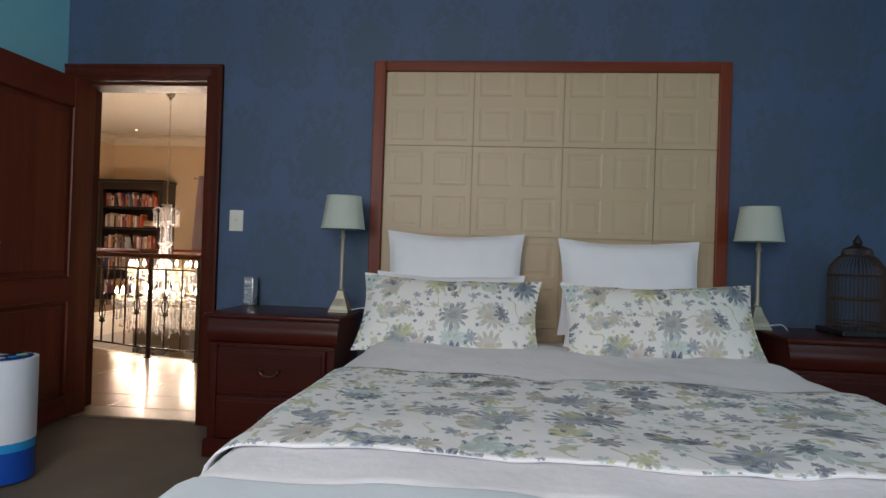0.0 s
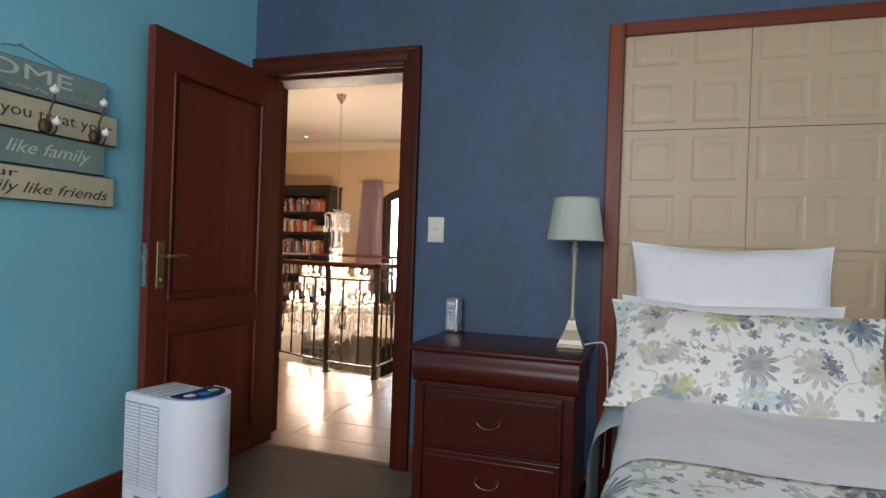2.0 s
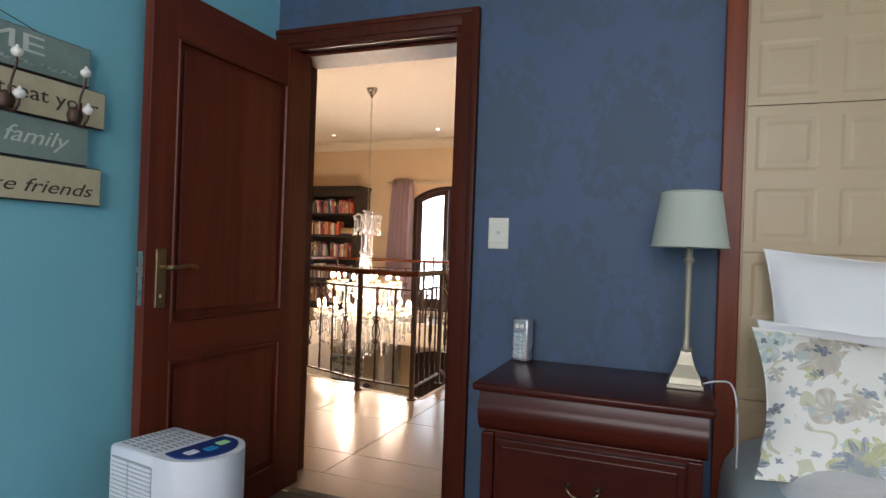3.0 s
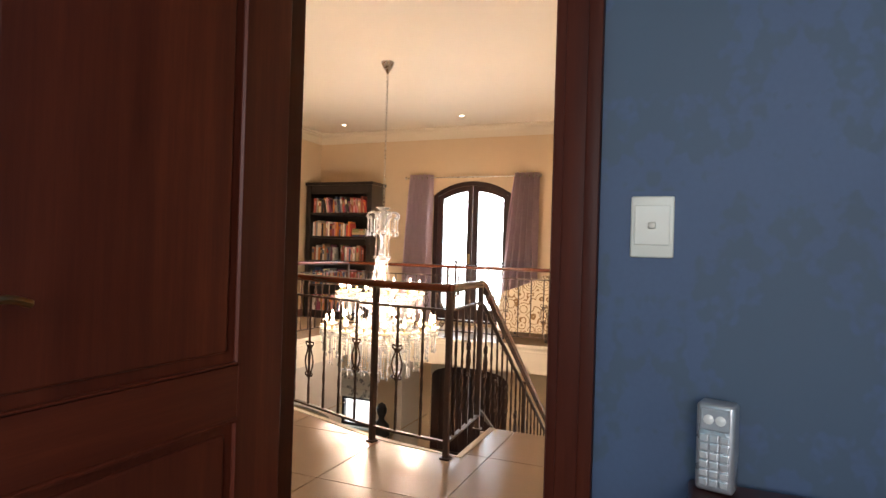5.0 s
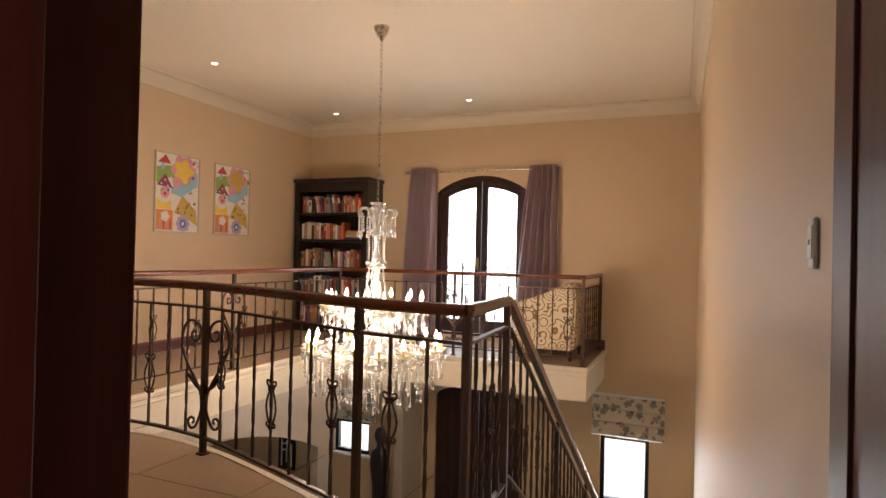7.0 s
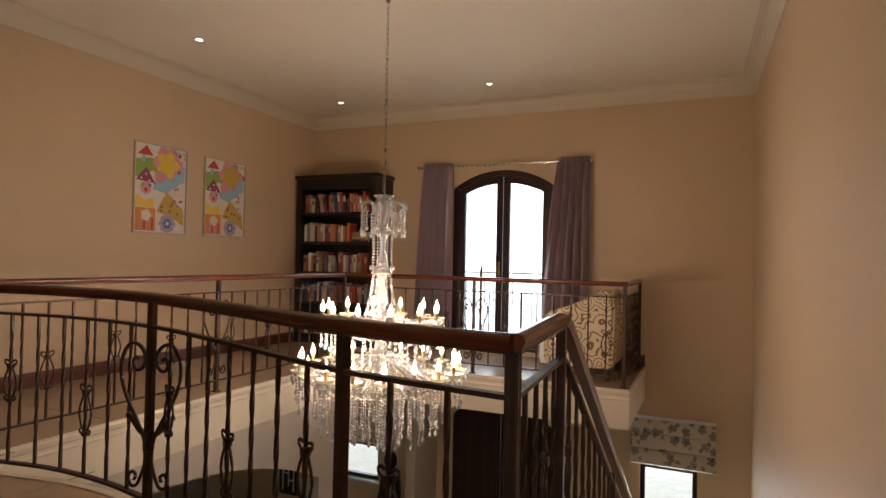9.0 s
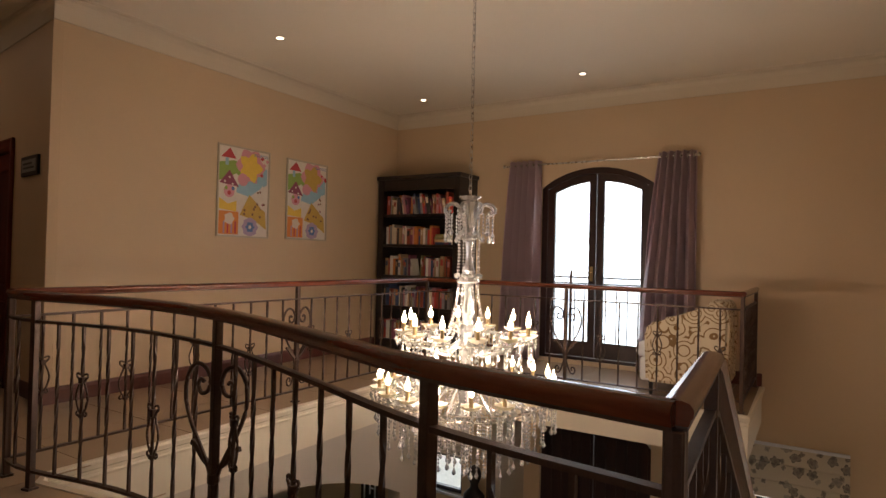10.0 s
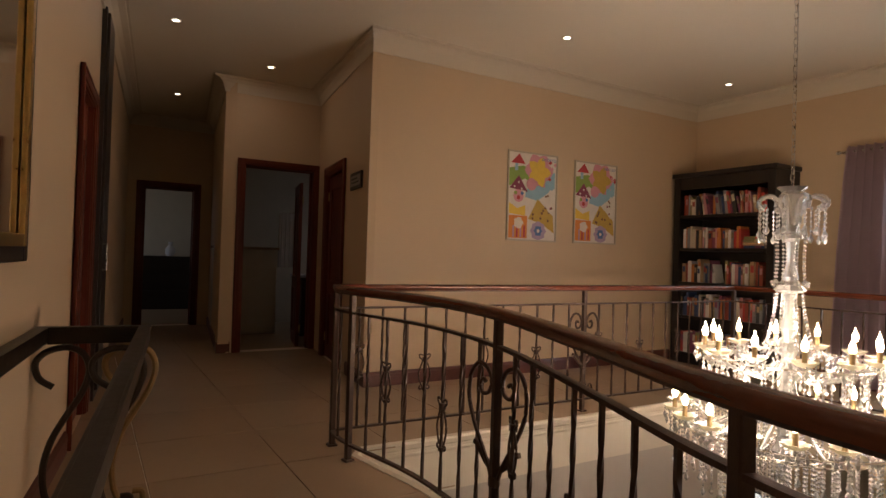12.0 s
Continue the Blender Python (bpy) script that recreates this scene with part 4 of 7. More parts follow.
# ---- bedside tables ----
def nightstand(m, w, label):
    d, h = 0.50, 0.745
    ob = thing("nightstand", m, label, "nightstand", "nightstands beside the bed")
    bm = bmesh.new()
    box(bm, 0.02, w - 0.02, 0.025, d, 0.09, h - 0.155, 0.004)
    part("carcass", bm, CHERRY, ob)
    bm = bmesh.new()
    box(bm, -0.012, w + 0.012, -0.015, d, h - 0.026, h, 0.009, seg=3)
    part("top", bm, CHERRY, ob, "polished dark cherry top", smooth=True)
    # swelling frieze drawer under the top
    bm = bmesh.new()
    sect = [(0.035, h - 0.158), (0.020, h - 0.150), (0.004, h - 0.128), (-0.004, h - 0.095), (0.004, h - 0.062), (0.014, h - 0.045), (0.016, h - 0.027), (0.2, h - 0.027), (0.2, h - 0.158)]
    for x0, x1 in ((0.006, w - 0.006),):
        a = [bm.verts.new((x0, y, z)) for y, z in sect]
        b = [bm.verts.new((x1, y, z)) for y, z in sect]
        for i in range(len(sect)):
            k = (i + 1) % len(sect)
            bm.faces.new((a[i], a[k], b[k], b[i]))
        bm.faces.new(a[::-1])
        bm.faces.new(b)
    box(bm, 0.006, w - 0.006, 0.2, d - 0.004, h - 0.158, h - 0.027)
    part("frieze_drawer", bm, CHERRY, ob, smooth=True)
    for z0, z1 in ((0.335, 0.570), (0.105, 0.318)):
        bm = bmesh.new()
        box(bm, 0.065, w - 0.065, 0.004, 0.03, z0, z1, 0.004)
        box(bm, 0.085, w - 0.085, -0.001, 0.01, z0 + 0.02, z1 - 0.02, 0.004)
        dr = part("drawer", bm, CHERRY, ob)
        bm = bmesh.new()
        cx, cz = w / 2, (z0 + z1) / 2 + 0.012
        tube(bm, spline([(cx - 0.045, -0.006, cz), (cx - 0.048, -0.022, cz - 0.006), (cx - 0.03, -0.026, cz - 0.024), (cx, -0.026, cz - 0.030), (cx + 0.03, -0.026, cz - 0.024), (cx + 0.048, -0.022, cz - 0.006), (cx + 0.045, -0.006, cz)], 4), 0.0035, 6)
        for sx in (-0.045, 0.045):
            lathe(bm, [(0.012, -0.004), (0.013, 0.0), (0.008, 0.005)], (cx + sx, -0.004, cz), 8)
        part("bail_handle", bm, BRONZE_IRON, dr, "dark bronze bail handle", smooth=True)
    for x0, x1 in ((0.018, 0.060), (w - 0.060, w - 0.018)):
        bm = bmesh.new()
        box(bm, x0, x1, 0.008, 0.04, 0.09, h - 0.16, 0.005)
        part("pilaster", bm, CHERRY, ob)
    bm = bmesh.new()
    line = [(0, 0), (0.13, 0), (0.15, 0.02), (0.16, 0.045), (0.20, 0.058), (w - 0.20, 0.058), (w - 0.16, 0.045), (w - 0.15, 0.02), (w - 0.13, 0), (w, 0), (w, 0.085), (w - 0.012, 0.098), (0.012, 0.098), (0, 0.085)]
    f = [bm.verts.new((x, 0, z)) for x, z in line]
    g = [bm.verts.new((x, 0.03, z)) for x, z in line]
    bm.faces.new(f)
    bm.faces.new(g[::-1])
    for i in range(len(line)):
        bm.faces.new((f[i], g[i], g[(i + 1) % len(line)], f[(i + 1) % len(line)]))
    box(bm, 0, 0.03, 0.03, d, 0, 0.09)
    box(bm, w - 0.03, w, 0.03, d, 0, 0.09)
    part("plinth", bm, CHERRY, ob)
    return ob


nightstand(pose(-1.205, 3.375, 0), 0.70, "dark cherry nightstand with curved frieze and two drawers")
nightstand(pose(1.66, 3.375, 0), 0.70, "dark cherry nightstand with curved frieze and two drawers")


def table_lamp(m, label):
    ob = thing("table_lamp", m, label, "table lamp", "lamps on the nightstands")
    bm = bmesh.new()
    box(bm, -0.056, 0.056, -0.056, 0.056, 0, 0.016, 0.003)
    a = [[(s, t, z) for s, t in ((-k, -k), (k, -k), (k, k), (-k, k))] for k, z in ((0.050, 0.016), (0.045, 0.035), (0.027, 0.075), (0.018, 0.105), (0.015, 0.118))]
    vs = [[bm.verts.new(p) for p in ring] for ring in a]
    for p, q in zip(vs, vs[1:]):
        for i in range(4):
            bm.faces.new((p[i], p[(i + 1) % 4], q[(i + 1) % 4], q[i]))
    part("base", bm, LAMPMETAL, ob)
    bm = bmesh.new()
    lathe(bm, [(0.014, 0.11), (0.020, 0.122), (0.012, 0.134), (0.011, 0.16), (0.0105, 0.40), (0.013, 0.408), (0.018, 0.418), (0.012, 0.428), (0.010, 0.47)], seg=12)
    part("stem", bm, LAMPMETAL, ob, smooth=True)
    bm = bmesh.new()
    lathe(bm, [(0.121, 0.458), (0.119, 0.458), (0.0925, 0.640), (0.0945, 0.641), (0.121, 0.458)], seg=40, cap=False)
    sh = part("shade", bm, SHADE, ob, "pale sage linen shade", smooth=True)
    for k, z in ((0.1215, 0.461), (0.0955, 0.637)):
        bm = bmesh.new()
        tube(bm, [(k * math.cos(q * math.pi / 16), k * math.sin(q * math.pi / 16), z) for q in range(32)], 0.003, 5, closed=True)
        part("shade_rim", bm, SHADE, sh)
    bm = bmesh.new()
    tube(bm, spline([(0.055, 0.02, 0.012), (0.10, 0.03, 0.022), (0.14, 0.0, 0.02), (0.155, -0.04, -0.06), (0.158, -0.03, -0.25), (0.15, 0.0, -0.5)], 6), 0.003, 6)
    part("cord", bm, WHITEPLASTIC, ob, smooth=True)
    return ob


table_lamp(pose(-0.575, 3.655, 0.746), "unlit lamp with slim champagne stem and sage shade")
table_lamp(pose(1.645, 3.70, 0.746), "unlit lamp with slim champagne stem and sage shade")

# emergency lantern on the nightstand
el = thing("emergency_lantern", pose(-1.168, 3.832, 0.746, 0, 0, -14), "small silver rechargeable lantern standing on the nightstand", "lantern")
bm = bmesh.new()
box(bm, -0.034, 0.034, -0.025, 0.025, 0, 0.165, 0.008, seg=3)
part("case", bm, plain("silver_plastic", (0.50, 0.51, 0.54), 0.28, metal=0.6, vary=0.05), el, smooth=True)
bm = bmesh.new()
for i in range(6):
    for k in (-1, 0, 1):
        box(bm, k * 0.018 - 0.0078, k * 0.018 + 0.0078, -0.031, -0.024, 0.012 + i * 0.0165, 0.012 + i * 0.0165 + 0.0135, 0.002)
part("lens_block", bm, plain("chromed_lens", (0.86, 0.87, 0.90), 0.18, metal=0.6, vary=0.05), el)
bm = bmesh.new()
box(bm, -0.026, 0.026, -0.029, -0.024, 0.115, 0.157, 0.003)
head = part("lamp_head", bm, GREYPLASTIC, el, "grey lamp window")
for k in (-1, 1):
    bm = bmesh.new()
    lathe(bm, [(0.0095, -0.002), (0.0095, 0.001), (0.004, 0.003), (0.001, 0.0035)], seg=10)
    bmesh.ops.transform(bm, matrix=pose(k * 0.0105, -0.0292, 0.136, 90), verts=bm.verts)
    part("bulb", bm, CERAMIC, head, "small white bulb", smooth=True)

# bird cage ornament on the far nightstand
cage = thing("bird_cage", pose(2.10, 3.64, 0.746), "dark domed decorative bird cage on the nightstand", "bird cage")
bm = bmesh.new()
box(bm, -0.13, 0.13, -0.13, 0.13, 0, 0.03, 0.006)
part("base", bm, BLACKWOOD, cage)
for i in range(44):
    q = 2 * math.pi * i / 44
    c, s = math.cos(q), math.sin(q)
    k = 0.125
    bm = bmesh.new()
    tube(bm, [(k * c, k * s, 0.03), (k * c, k * s, 0.30), (k * 0.93 * c, k * 0.93 * s, 0.345), (k * 0.7 * c, k * 0.7 * s, 0.385), (k * 0.55 * c, k * 0.55 * s, 0.40), (k * 0.5 * c, k * 0.5 * s, 0.43), (0.01 * c, 0.01 * s, 0.455)], 0.0026, 4)
    part("wire", bm, IRON, cage)
for z, k in ((0.06, 0.125), (0.18, 0.125), (0.30, 0.126), (0.40, 0.07)):
    bm = bmesh.new()
    tube(bm, [(k * math.cos(q * math.pi / 14), k * math.sin(q * math.pi / 14), z) for q in range(28)], 0.005, 5, closed=True)
    part("hoop", bm, IRON, cage)
bm = bmesh.new()
lathe(bm, [(0.012, 0.45), (0.022, 0.462), (0.018, 0.48), (0.006, 0.50), (0.001, 0.51)], seg=10)
part("finial", bm, BLACKWOOD, cage, smooth=True)

# ---- light switches ----
def switch_plate(m, label):
    ob = thing("light_switch", m, label, "light switch")
    bm = bmesh.new()
    box(bm, -0.043, 0.043, -0.009, 0, -0.064, 0.064, 0.004, seg=3)
    part("plate", bm, SWITCHPLASTIC, ob, smooth=True)
    bm = bmesh.new()
    box(bm, -0.035, 0.035, -0.012, -0.008, -0.038, 0.045, 0.002)
    part("cover", bm, SWITCHPLASTIC, ob)
    bm = bmesh.new()
    box(bm, -0.008, 0.008, -0.0155, -0.011, -0.004, 0.010, 0.003, seg=2)
    part("rocker", bm, plain("greyed_rocker", (0.60, 0.57, 0.50), 0.4), ob, smooth=True)
    return ob


switch_plate(pose(-1.300, 3.9, 1.245), "ivory plastic light switch on blue wallpaper")
switch_plate(pose(-1.5035, 4.75, 1.215, 0, 0, -91.3) @ Matrix.Diagonal((0.62, 0.8, 0.66, 1)), "ivory plastic light switch on the landing wall")

# ---- dehumidifier ----
dh = thing("dehumidifier", pose(-1.985, 2.935, 0, 0, 0, -9), "white portable dehumidifier with blue tank standing on carpet", "dehumidifier")
bm = bmesh.new()
box(bm, -0.205, 0.03, -0.115, 0.115, 0.012, 0.545, 0.014, seg=3)
part("body", bm, WHITEPLASTIC, dh, smooth=True)


def dee(k, x0):
    """Outline with a round front."""
    return [(x0, -k), (0.07, -k)] + [(0.07 + 0.125 * math.sin(math.pi * i / 16), -k * math.cos(math.pi * i / 16)) for i in range(1, 16)] + [(0.07, k), (x0, k)]


bm = bmesh.new()
prism(bm, dee(0.128, 0.028), 0.19, 0.556)
part("front_column", bm, WHITEPLASTIC, dh, smooth=True)
bm = bmesh.new()
prism(bm, dee(0.127, 0.030), 0.015, 0.150)
tank = part("water_tank", bm, BLUEPLASTIC, dh, "deep blue water tank", smooth=True)
bm = bmesh.new()
prism(bm, dee(0.126, 0.031), 0.151, 0.189)
part("tank_band", bm, CYANPLASTIC, tank, "pale blue tank rim", smooth=True)
bm = bmesh.new()
prism(bm, [(0.045, -0.10), (0.09, -0.105)] + [(0.085 + 0.085 * math.sin(math.pi * i / 10), -0.105 * math.cos(math.pi * i / 10)) for i in range(1, 10)] + [(0.09, 0.105), (0.045, 0.10)], 0.5562, 0.5605)
cp = part("control_panel", bm, plain("navy_panel", (0.012, 0.045, 0.20), 0.25, relief=0.02), dh, "navy blue control panel")
for k, (x, y, col) in enumerate(((0.10, -0.055, WHITEPLASTIC), (0.115, 0.0, CYANPLASTIC), (0.10, 0.055, plain("green_lit_key", (0.35, 0.75, 0.35), 0.3, relief=0)))):
    bm = bmesh.new()
    box(bm, x - 0.014, x + 0.014, y - 0.018, y + 0.018, 0.5605, 0.5635, 0.001)
    part("key", bm, col, cp)
bm = bmesh.new()
box(bm, -0.188, 0.008, -0.1165, -0.113, 0.195, 0.515, 0.001)
part("grille_recess", bm, GREYPLASTIC, dh, "grey grille recess")
for i in range(24):
    z = 0.199 + i * 0.0131
    bm = bmesh.new()
    for x0, x1 in ((-0.186, -0.105), (-0.098, 0.006)):
        box(bm, x0, x1, -0.1205, -0.1155, z, z + 0.0090, 0.0015)
    part("louvre", bm, WHITEPLASTIC, dh)
for i in range(4):
    bm = bmesh.new()
    for k in range(10):
        box(bm, -0.18 + i * 0.045, -0.15 + i * 0.045, -0.09 + k * 0.018, -0.082 + k * 0.018, 0.5445, 0.5465)
    part("outlet_slot", bm, GREYPLASTIC, dh)
bm = bmesh.new()
box(bm, -0.12, -0.03, -0.118, -0.114, 0.065, 0.155, 0.001)
plate = part("rating_label", bm, plain("grey_label", (0.22, 0.26, 0.33), 0.5), dh, "grey printed rating label")
for k in range(7):
    bm = bmesh.new()
    box(bm, -0.112, -0.112 + (0.07 if k % 3 else 0.045), -0.1187, -0.1178, 0.072 + k * 0.0115, 0.0755 + k * 0.0115)
    part("print_line", bm, plain("pale_print", (0.5, 0.53, 0.58), 0.6) if k == 0 else bpy.data.materials["pale_print"], plate)
bm = bmesh.new()
box(bm, -0.175, -0.140, -0.119, -0.113, 0.11, 0.165, 0.004)
part("drain_cover", bm, WHITEPLASTIC, dh)
bm = bmesh.new()
tube(bm, spline([(-0.20, 0.0, 0.06), (-0.24, -0.02, 0.012), (-0.30, -0.12, 0.008), (-0.36, -0.30, 0.008), (-0.38, -0.6, 0.008)], 6), 0.004, 6)
part("cord", bm, plain("beige_cable", (0.35, 0.28, 0.2), 0.6), dh, smooth=True)
for x in (-0.17, 0.12):
    for y in (-0.08, 0.08):
        bm = bmesh.new()
        lathe(bm, [(0.014, 0), (0.016, 0.016)], (x, y, 0), 10)
        part("foot", bm, GREYPLASTIC, dh)


# ---- painted sign with coat hooks ----
def lettering(text, size, material, parent, at, shear=0.0, width=None, thick=0.0008, name="lettering"):
    cu = bpy.data.curves.new(name, "FONT")
    cu.body, cu.size, cu.extrude, cu.shear, cu.resolution_u = text, size, thick, shear, 3
    tmp = bpy.data.objects.new(name, cu)
    scene.collection.objects.link(tmp)
    bpy.context.view_layer.update()
    me = bpy.data.meshes.new_from_object(tmp.evaluated_get(bpy.context.evaluated_depsgraph_get()))
    bpy.data.objects.remove(tmp)
    xs = [v.co.x for v in me.vertices]
    k = (width / (max(xs) - min(xs))) if width else 1.0
    x0 = min(xs)
    for v in me.vertices:
        v.co = ((v.co.x - x0) * k + at[0], at[1] - v.co.z, v.co.y + at[2])
    me.materials.clear()
    me.materials.append(material)
    ob = new(name, me)
    ob.parent = parent
    return ob


# local x runs along the wall, the face looks to -y
sign = thing("wall_sign", pose(-2.428, 2.955, 1.27, 0, 0, 90), "painted wooden family sign of four boards with coat hooks", "wall sign")
boards = ((-0.79, -0.052, 0.383, 0.507, SAGEBOARD), (-0.83, 0.006, 0.257, 0.379, CREAMBOARD), (-0.79, -0.050, 0.129, 0.253, SAGEBOARD), (-0.82, 0.0, 0.003, 0.125, CREAMBOARD))
made = []
for x0, x1, z0, z1, col in boards:
    bm = bmesh.new()
    box(bm, x0, x1, -0.022, 0.0, z0, z1, 0.002)
    bd = part("board", bm, BOARDEDGE, sign)
    bm = bmesh.new()
    box(bm, x0 + 0.003, x1 - 0.003, -0.0236, -0.0216, z0 + 0.003, z1 - 0.003)
    part("painted_face", bm, col, bd)
    made.append(bd)
lettering("HOME", 0.076, CHALK, made[0], (-0.645, -0.0240, 0.438), width=0.44)
lettering("where you treat your", 0.060, INK, made[1], (-0.695, -0.0240, 0.302), width=0.675)
lettering("friends like family", 0.068, CHALK, made[2], (-0.70, -0.0240, 0.172), shear=0.35, width=0.585)
lettering("and your", 0.046, INK, made[3], (-0.76, -0.0240, 0.083), width=0.355)
lettering("family like friends", 0.058, INK, made[3], (-0.595, -0.0240, 0.030), shear=0.35, width=0.565)
bm = bmesh.new()
for i in range(9):
    x = -0.70 + i * 0.068
    tube(bm, spline([(x, -0.0242, 0.402), (x + 0.02, -0.0242, 0.412), (x + 0.045, -0.0242, 0.402), (x + 0.06, -0.0242, 0.409)], 4), 0.0022, 4)
    for k in (0.015, 0.035, 0.05):
        lathe(bm, [(0.005, -0.004), (0.005, 0.004)], (x + k, -0.0235, 0.408 + 0.004 * math.sin(k * 90)), 6)
part("leaf_scroll", bm, plain("faded_scroll_paint", (0.33, 0.40, 0.38), 0.8, vary=0.2), made[0])
bm = bmesh.new()
tube(bm, [(-0.60, -0.01, 0.505), (-0.40, -0.006, 0.555), (-0.20, -0.01, 0.505)], 0.0014, 4)
part("hanging_wire", bm, IRON, sign)
bm = bmesh.new()
lathe(bm, [(0.005, -0.005), (0.006, 0.005)], (-0.40, -0.006, 0.556), 8)
part("nail", bm, STEEL, sign)
for x in (-0.74, -0.535, -0.315, -0.105):
    bm = bmesh.new()
    lathe(bm, [(0.001, -0.030), (0.020, -0.02), (0.026, 0.0), (0.020, 0.02), (0.001, 0.030)], (x, -0.026, 0.282), 10)
    hk = part("coat_hook", bm, IRON, sign, "dark iron double hook with white knobs", smooth=True)
    bm = bmesh.new()
    tube(bm, spline([(x, -0.03, 0.285), (x, -0.045, 0.30), (x, -0.050, 0.335), (x, -0.066, 0.37), (x, -0.072, 0.40)], 5), 0.004, 6)
    tube(bm, spline([(x, -0.03, 0.28), (x, -0.042, 0.258), (x, -0.062, 0.248), (x, -0.082, 0.262), (x, -0.088, 0.282)], 5), 0.004, 6)
    part("prong", bm, IRON, hk, smooth=True)
    for y, z in ((-0.072, 0.40), (-0.088, 0.282)):
        bm = bmesh.new()
        lathe(bm, [(0.006, 0.0), (0.014, 0.006), (0.017, 0.014), (0.014, 0.022), (0.006, 0.027), (0.004, 0.033), (0.001, 0.036)], (x, y, z), 12)
        part("knob", bm, CERAMIC, hk, "white ceramic knob", smooth=True)

# ---- balustrades ----
def twisted_bar(z0, z1, w=0.0125, turns=5.0):
    bm = bmesh.new()
    n = 22
    rings = []
    for i in range(n + 1):
        t = i / n
        a = 0.0 if t < 0.12 or t > 0.88 else (t - 0.12) / 0.76 * turns * math.pi / 2
        a = min(a, turns * math.pi / 2)
        r = w * 0.7071
        rings.append([bm.verts.new((r * math.cos(a + k * math.pi / 2 + math.pi / 4), r * math.sin(a + k * math.pi / 2 + math.pi / 4), z0 + (z1 - z0) * t)) for k in range(4)])
    for p, q in zip(rings, rings[1:]):
        for k in range(4):
            bm.faces.new((p[k], p[(k + 1) % 4], q[(k + 1) % 4], q[k]))
    return bm


def lyre(bm, zc, s=1.0, y=0.0):
    """Two bowed strips with curled ends and a collar on a bar, in the bar's x-z plane."""
    for sg in (-1, 1):
        pts = [(0.010, 0.105), (0.030, 0.112), (0.036, 0.098), (0.024, 0.085), (0.014, 0.070), (0.030, 0.030), (0.038, -0.010), (0.026, -0.055), (0.012, -0.080), (0.026, -0.092), (0.034, -0.080), (0.026, -0.072)]
        tube(bm, spline([(sg * x * s, y, zc + z * s) for x, z in pts], 3), 0.0052, 5)
    box(bm, -0.013, 0.013, y - 0.013, y + 0.013, zc + 0.066 * s, zc + 0.094 * s, 0.003)
    box(bm, -0.012, 0.012, y - 0.012, y + 0.012, zc - 0.10 * s, zc - 0.082 * s, 0.003)


def heart(bm):
    """A heart of two scrolls with small curls at the foot, round a post."""
    for sg in (-1, 1):
        main = [(0.012, 0.24), (0.020, 0.34), (0.055, 0.42), (0.112, 0.52), (0.148, 0.62), (0.142, 0.715), (0.100, 0.770), (0.050, 0.755), (0.028, 0.71), (0.040, 0.665), (0.072, 0.655), (0.088, 0.685), (0.075, 0.710), (0.058, 0.700)]
        tube(bm, spline([(sg * x, 0, z) for x, z in main], 4), 0.0085, 6)
        foot = [(0.012, 0.30), (0.030, 0.24), (0.055, 0.185), (0.085, 0.18), (0.098, 0.215), (0.080, 0.24), (0.060, 0.225), (0.070, 0.205)]
        tube(bm, spline([(sg * x, 0, z - 0.03) for x, z in foot], 4), 0.0075, 6)
        leaf = [(0.020, 0.37), (0.055, 0.395), (0.095, 0.445), (0.118, 0.455)]
        sweep(bm, spline([(sg * x, -0.006, z) for x, z in leaf], 3), rect_section(0.016, 0.02))
    lathe(bm, [(0.014, 0.30), (0.024, 0.31), (0.024, 0.345), (0.014, 0.355)], seg=8)


bm = twisted_bar(0.10, 0.838)
BAR_MESH = part("baluster", bm, IRON)
bm = twisted_bar(0.10, 0.838)
lyre(bm, 0.50)
LYRE_MESH = part("scroll_baluster", bm, IRON, smooth=True)
bm = twisted_bar(0.10, 0.838)
lyre(bm, 0.40, 1.15)
LYRE_LOW = part("scroll_baluster_low", bm, IRON, smooth=True)
bm = bmesh.new()
box(bm, -0.016, 0.016, -0.016, 0.016, 0.0, 0.950, 0.003)
box(bm, -0.028, 0.028, -0.028, 0.028, 0.0, 0.012, 0.003)
POST_MESH = part("post", bm, IRON)
bm = bmesh.new()
heart(bm)
HEART_MESH = part("heart_scroll", bm, IRON, smooth=True)
shared = {k: o.data for k, o in (("bar", BAR_MESH), ("lyre", LYRE_MESH), ("low", LYRE_LOW), ("post", POST_MESH), ("heart", HEART_MESH))}
for o in (BAR_MESH, LYRE_MESH, LYRE_LOW, POST_MESH, HEART_MESH):
    bpy.data.objects.remove(o)
NAMES = {"bar": "baluster", "lyre": "scroll_baluster", "low": "scroll_baluster", "post": "post", "heart": "heart_scroll"}


def piece(kind, parent, x, y, z=0.0, turn=0.0):
    ob = new(NAMES[kind], shared[kind])
    ob.parent = parent
    ob.matrix_basis = pose(x, y, z, 0, 0, turn)
    return ob


RAIL_SECTION = [(x * 0.74, z * 0.62 + 0.0066) for x, z in [(-0.026, -0.032), (0.026, -0.032), (0.030, -0.016), (0.036, -0.006), (0.037, 0.012), (0.028, 0.027), (0.012, 0.033), (-0.012, 0.033), (-0.028, 0.027), (-0.037, 0.012), (-0.036, -0.006), (-0.030, -0.016)]]


def along(line, s):
    """Point and heading at a distance along a line."""
    for a, b in zip(line, line[1:]):
        d = math.hypot(b[0] - a[0], b[1] - a[1])
        if s <= d or b == line[-1]:
            t = min(1.0, s / d)
            return a[0] + (b[0] - a[0]) * t, a[1] + (b[1] - a[1]) * t, math.degrees(math.atan2(b[1] - a[1], b[0] - a[0]))
        s -= d


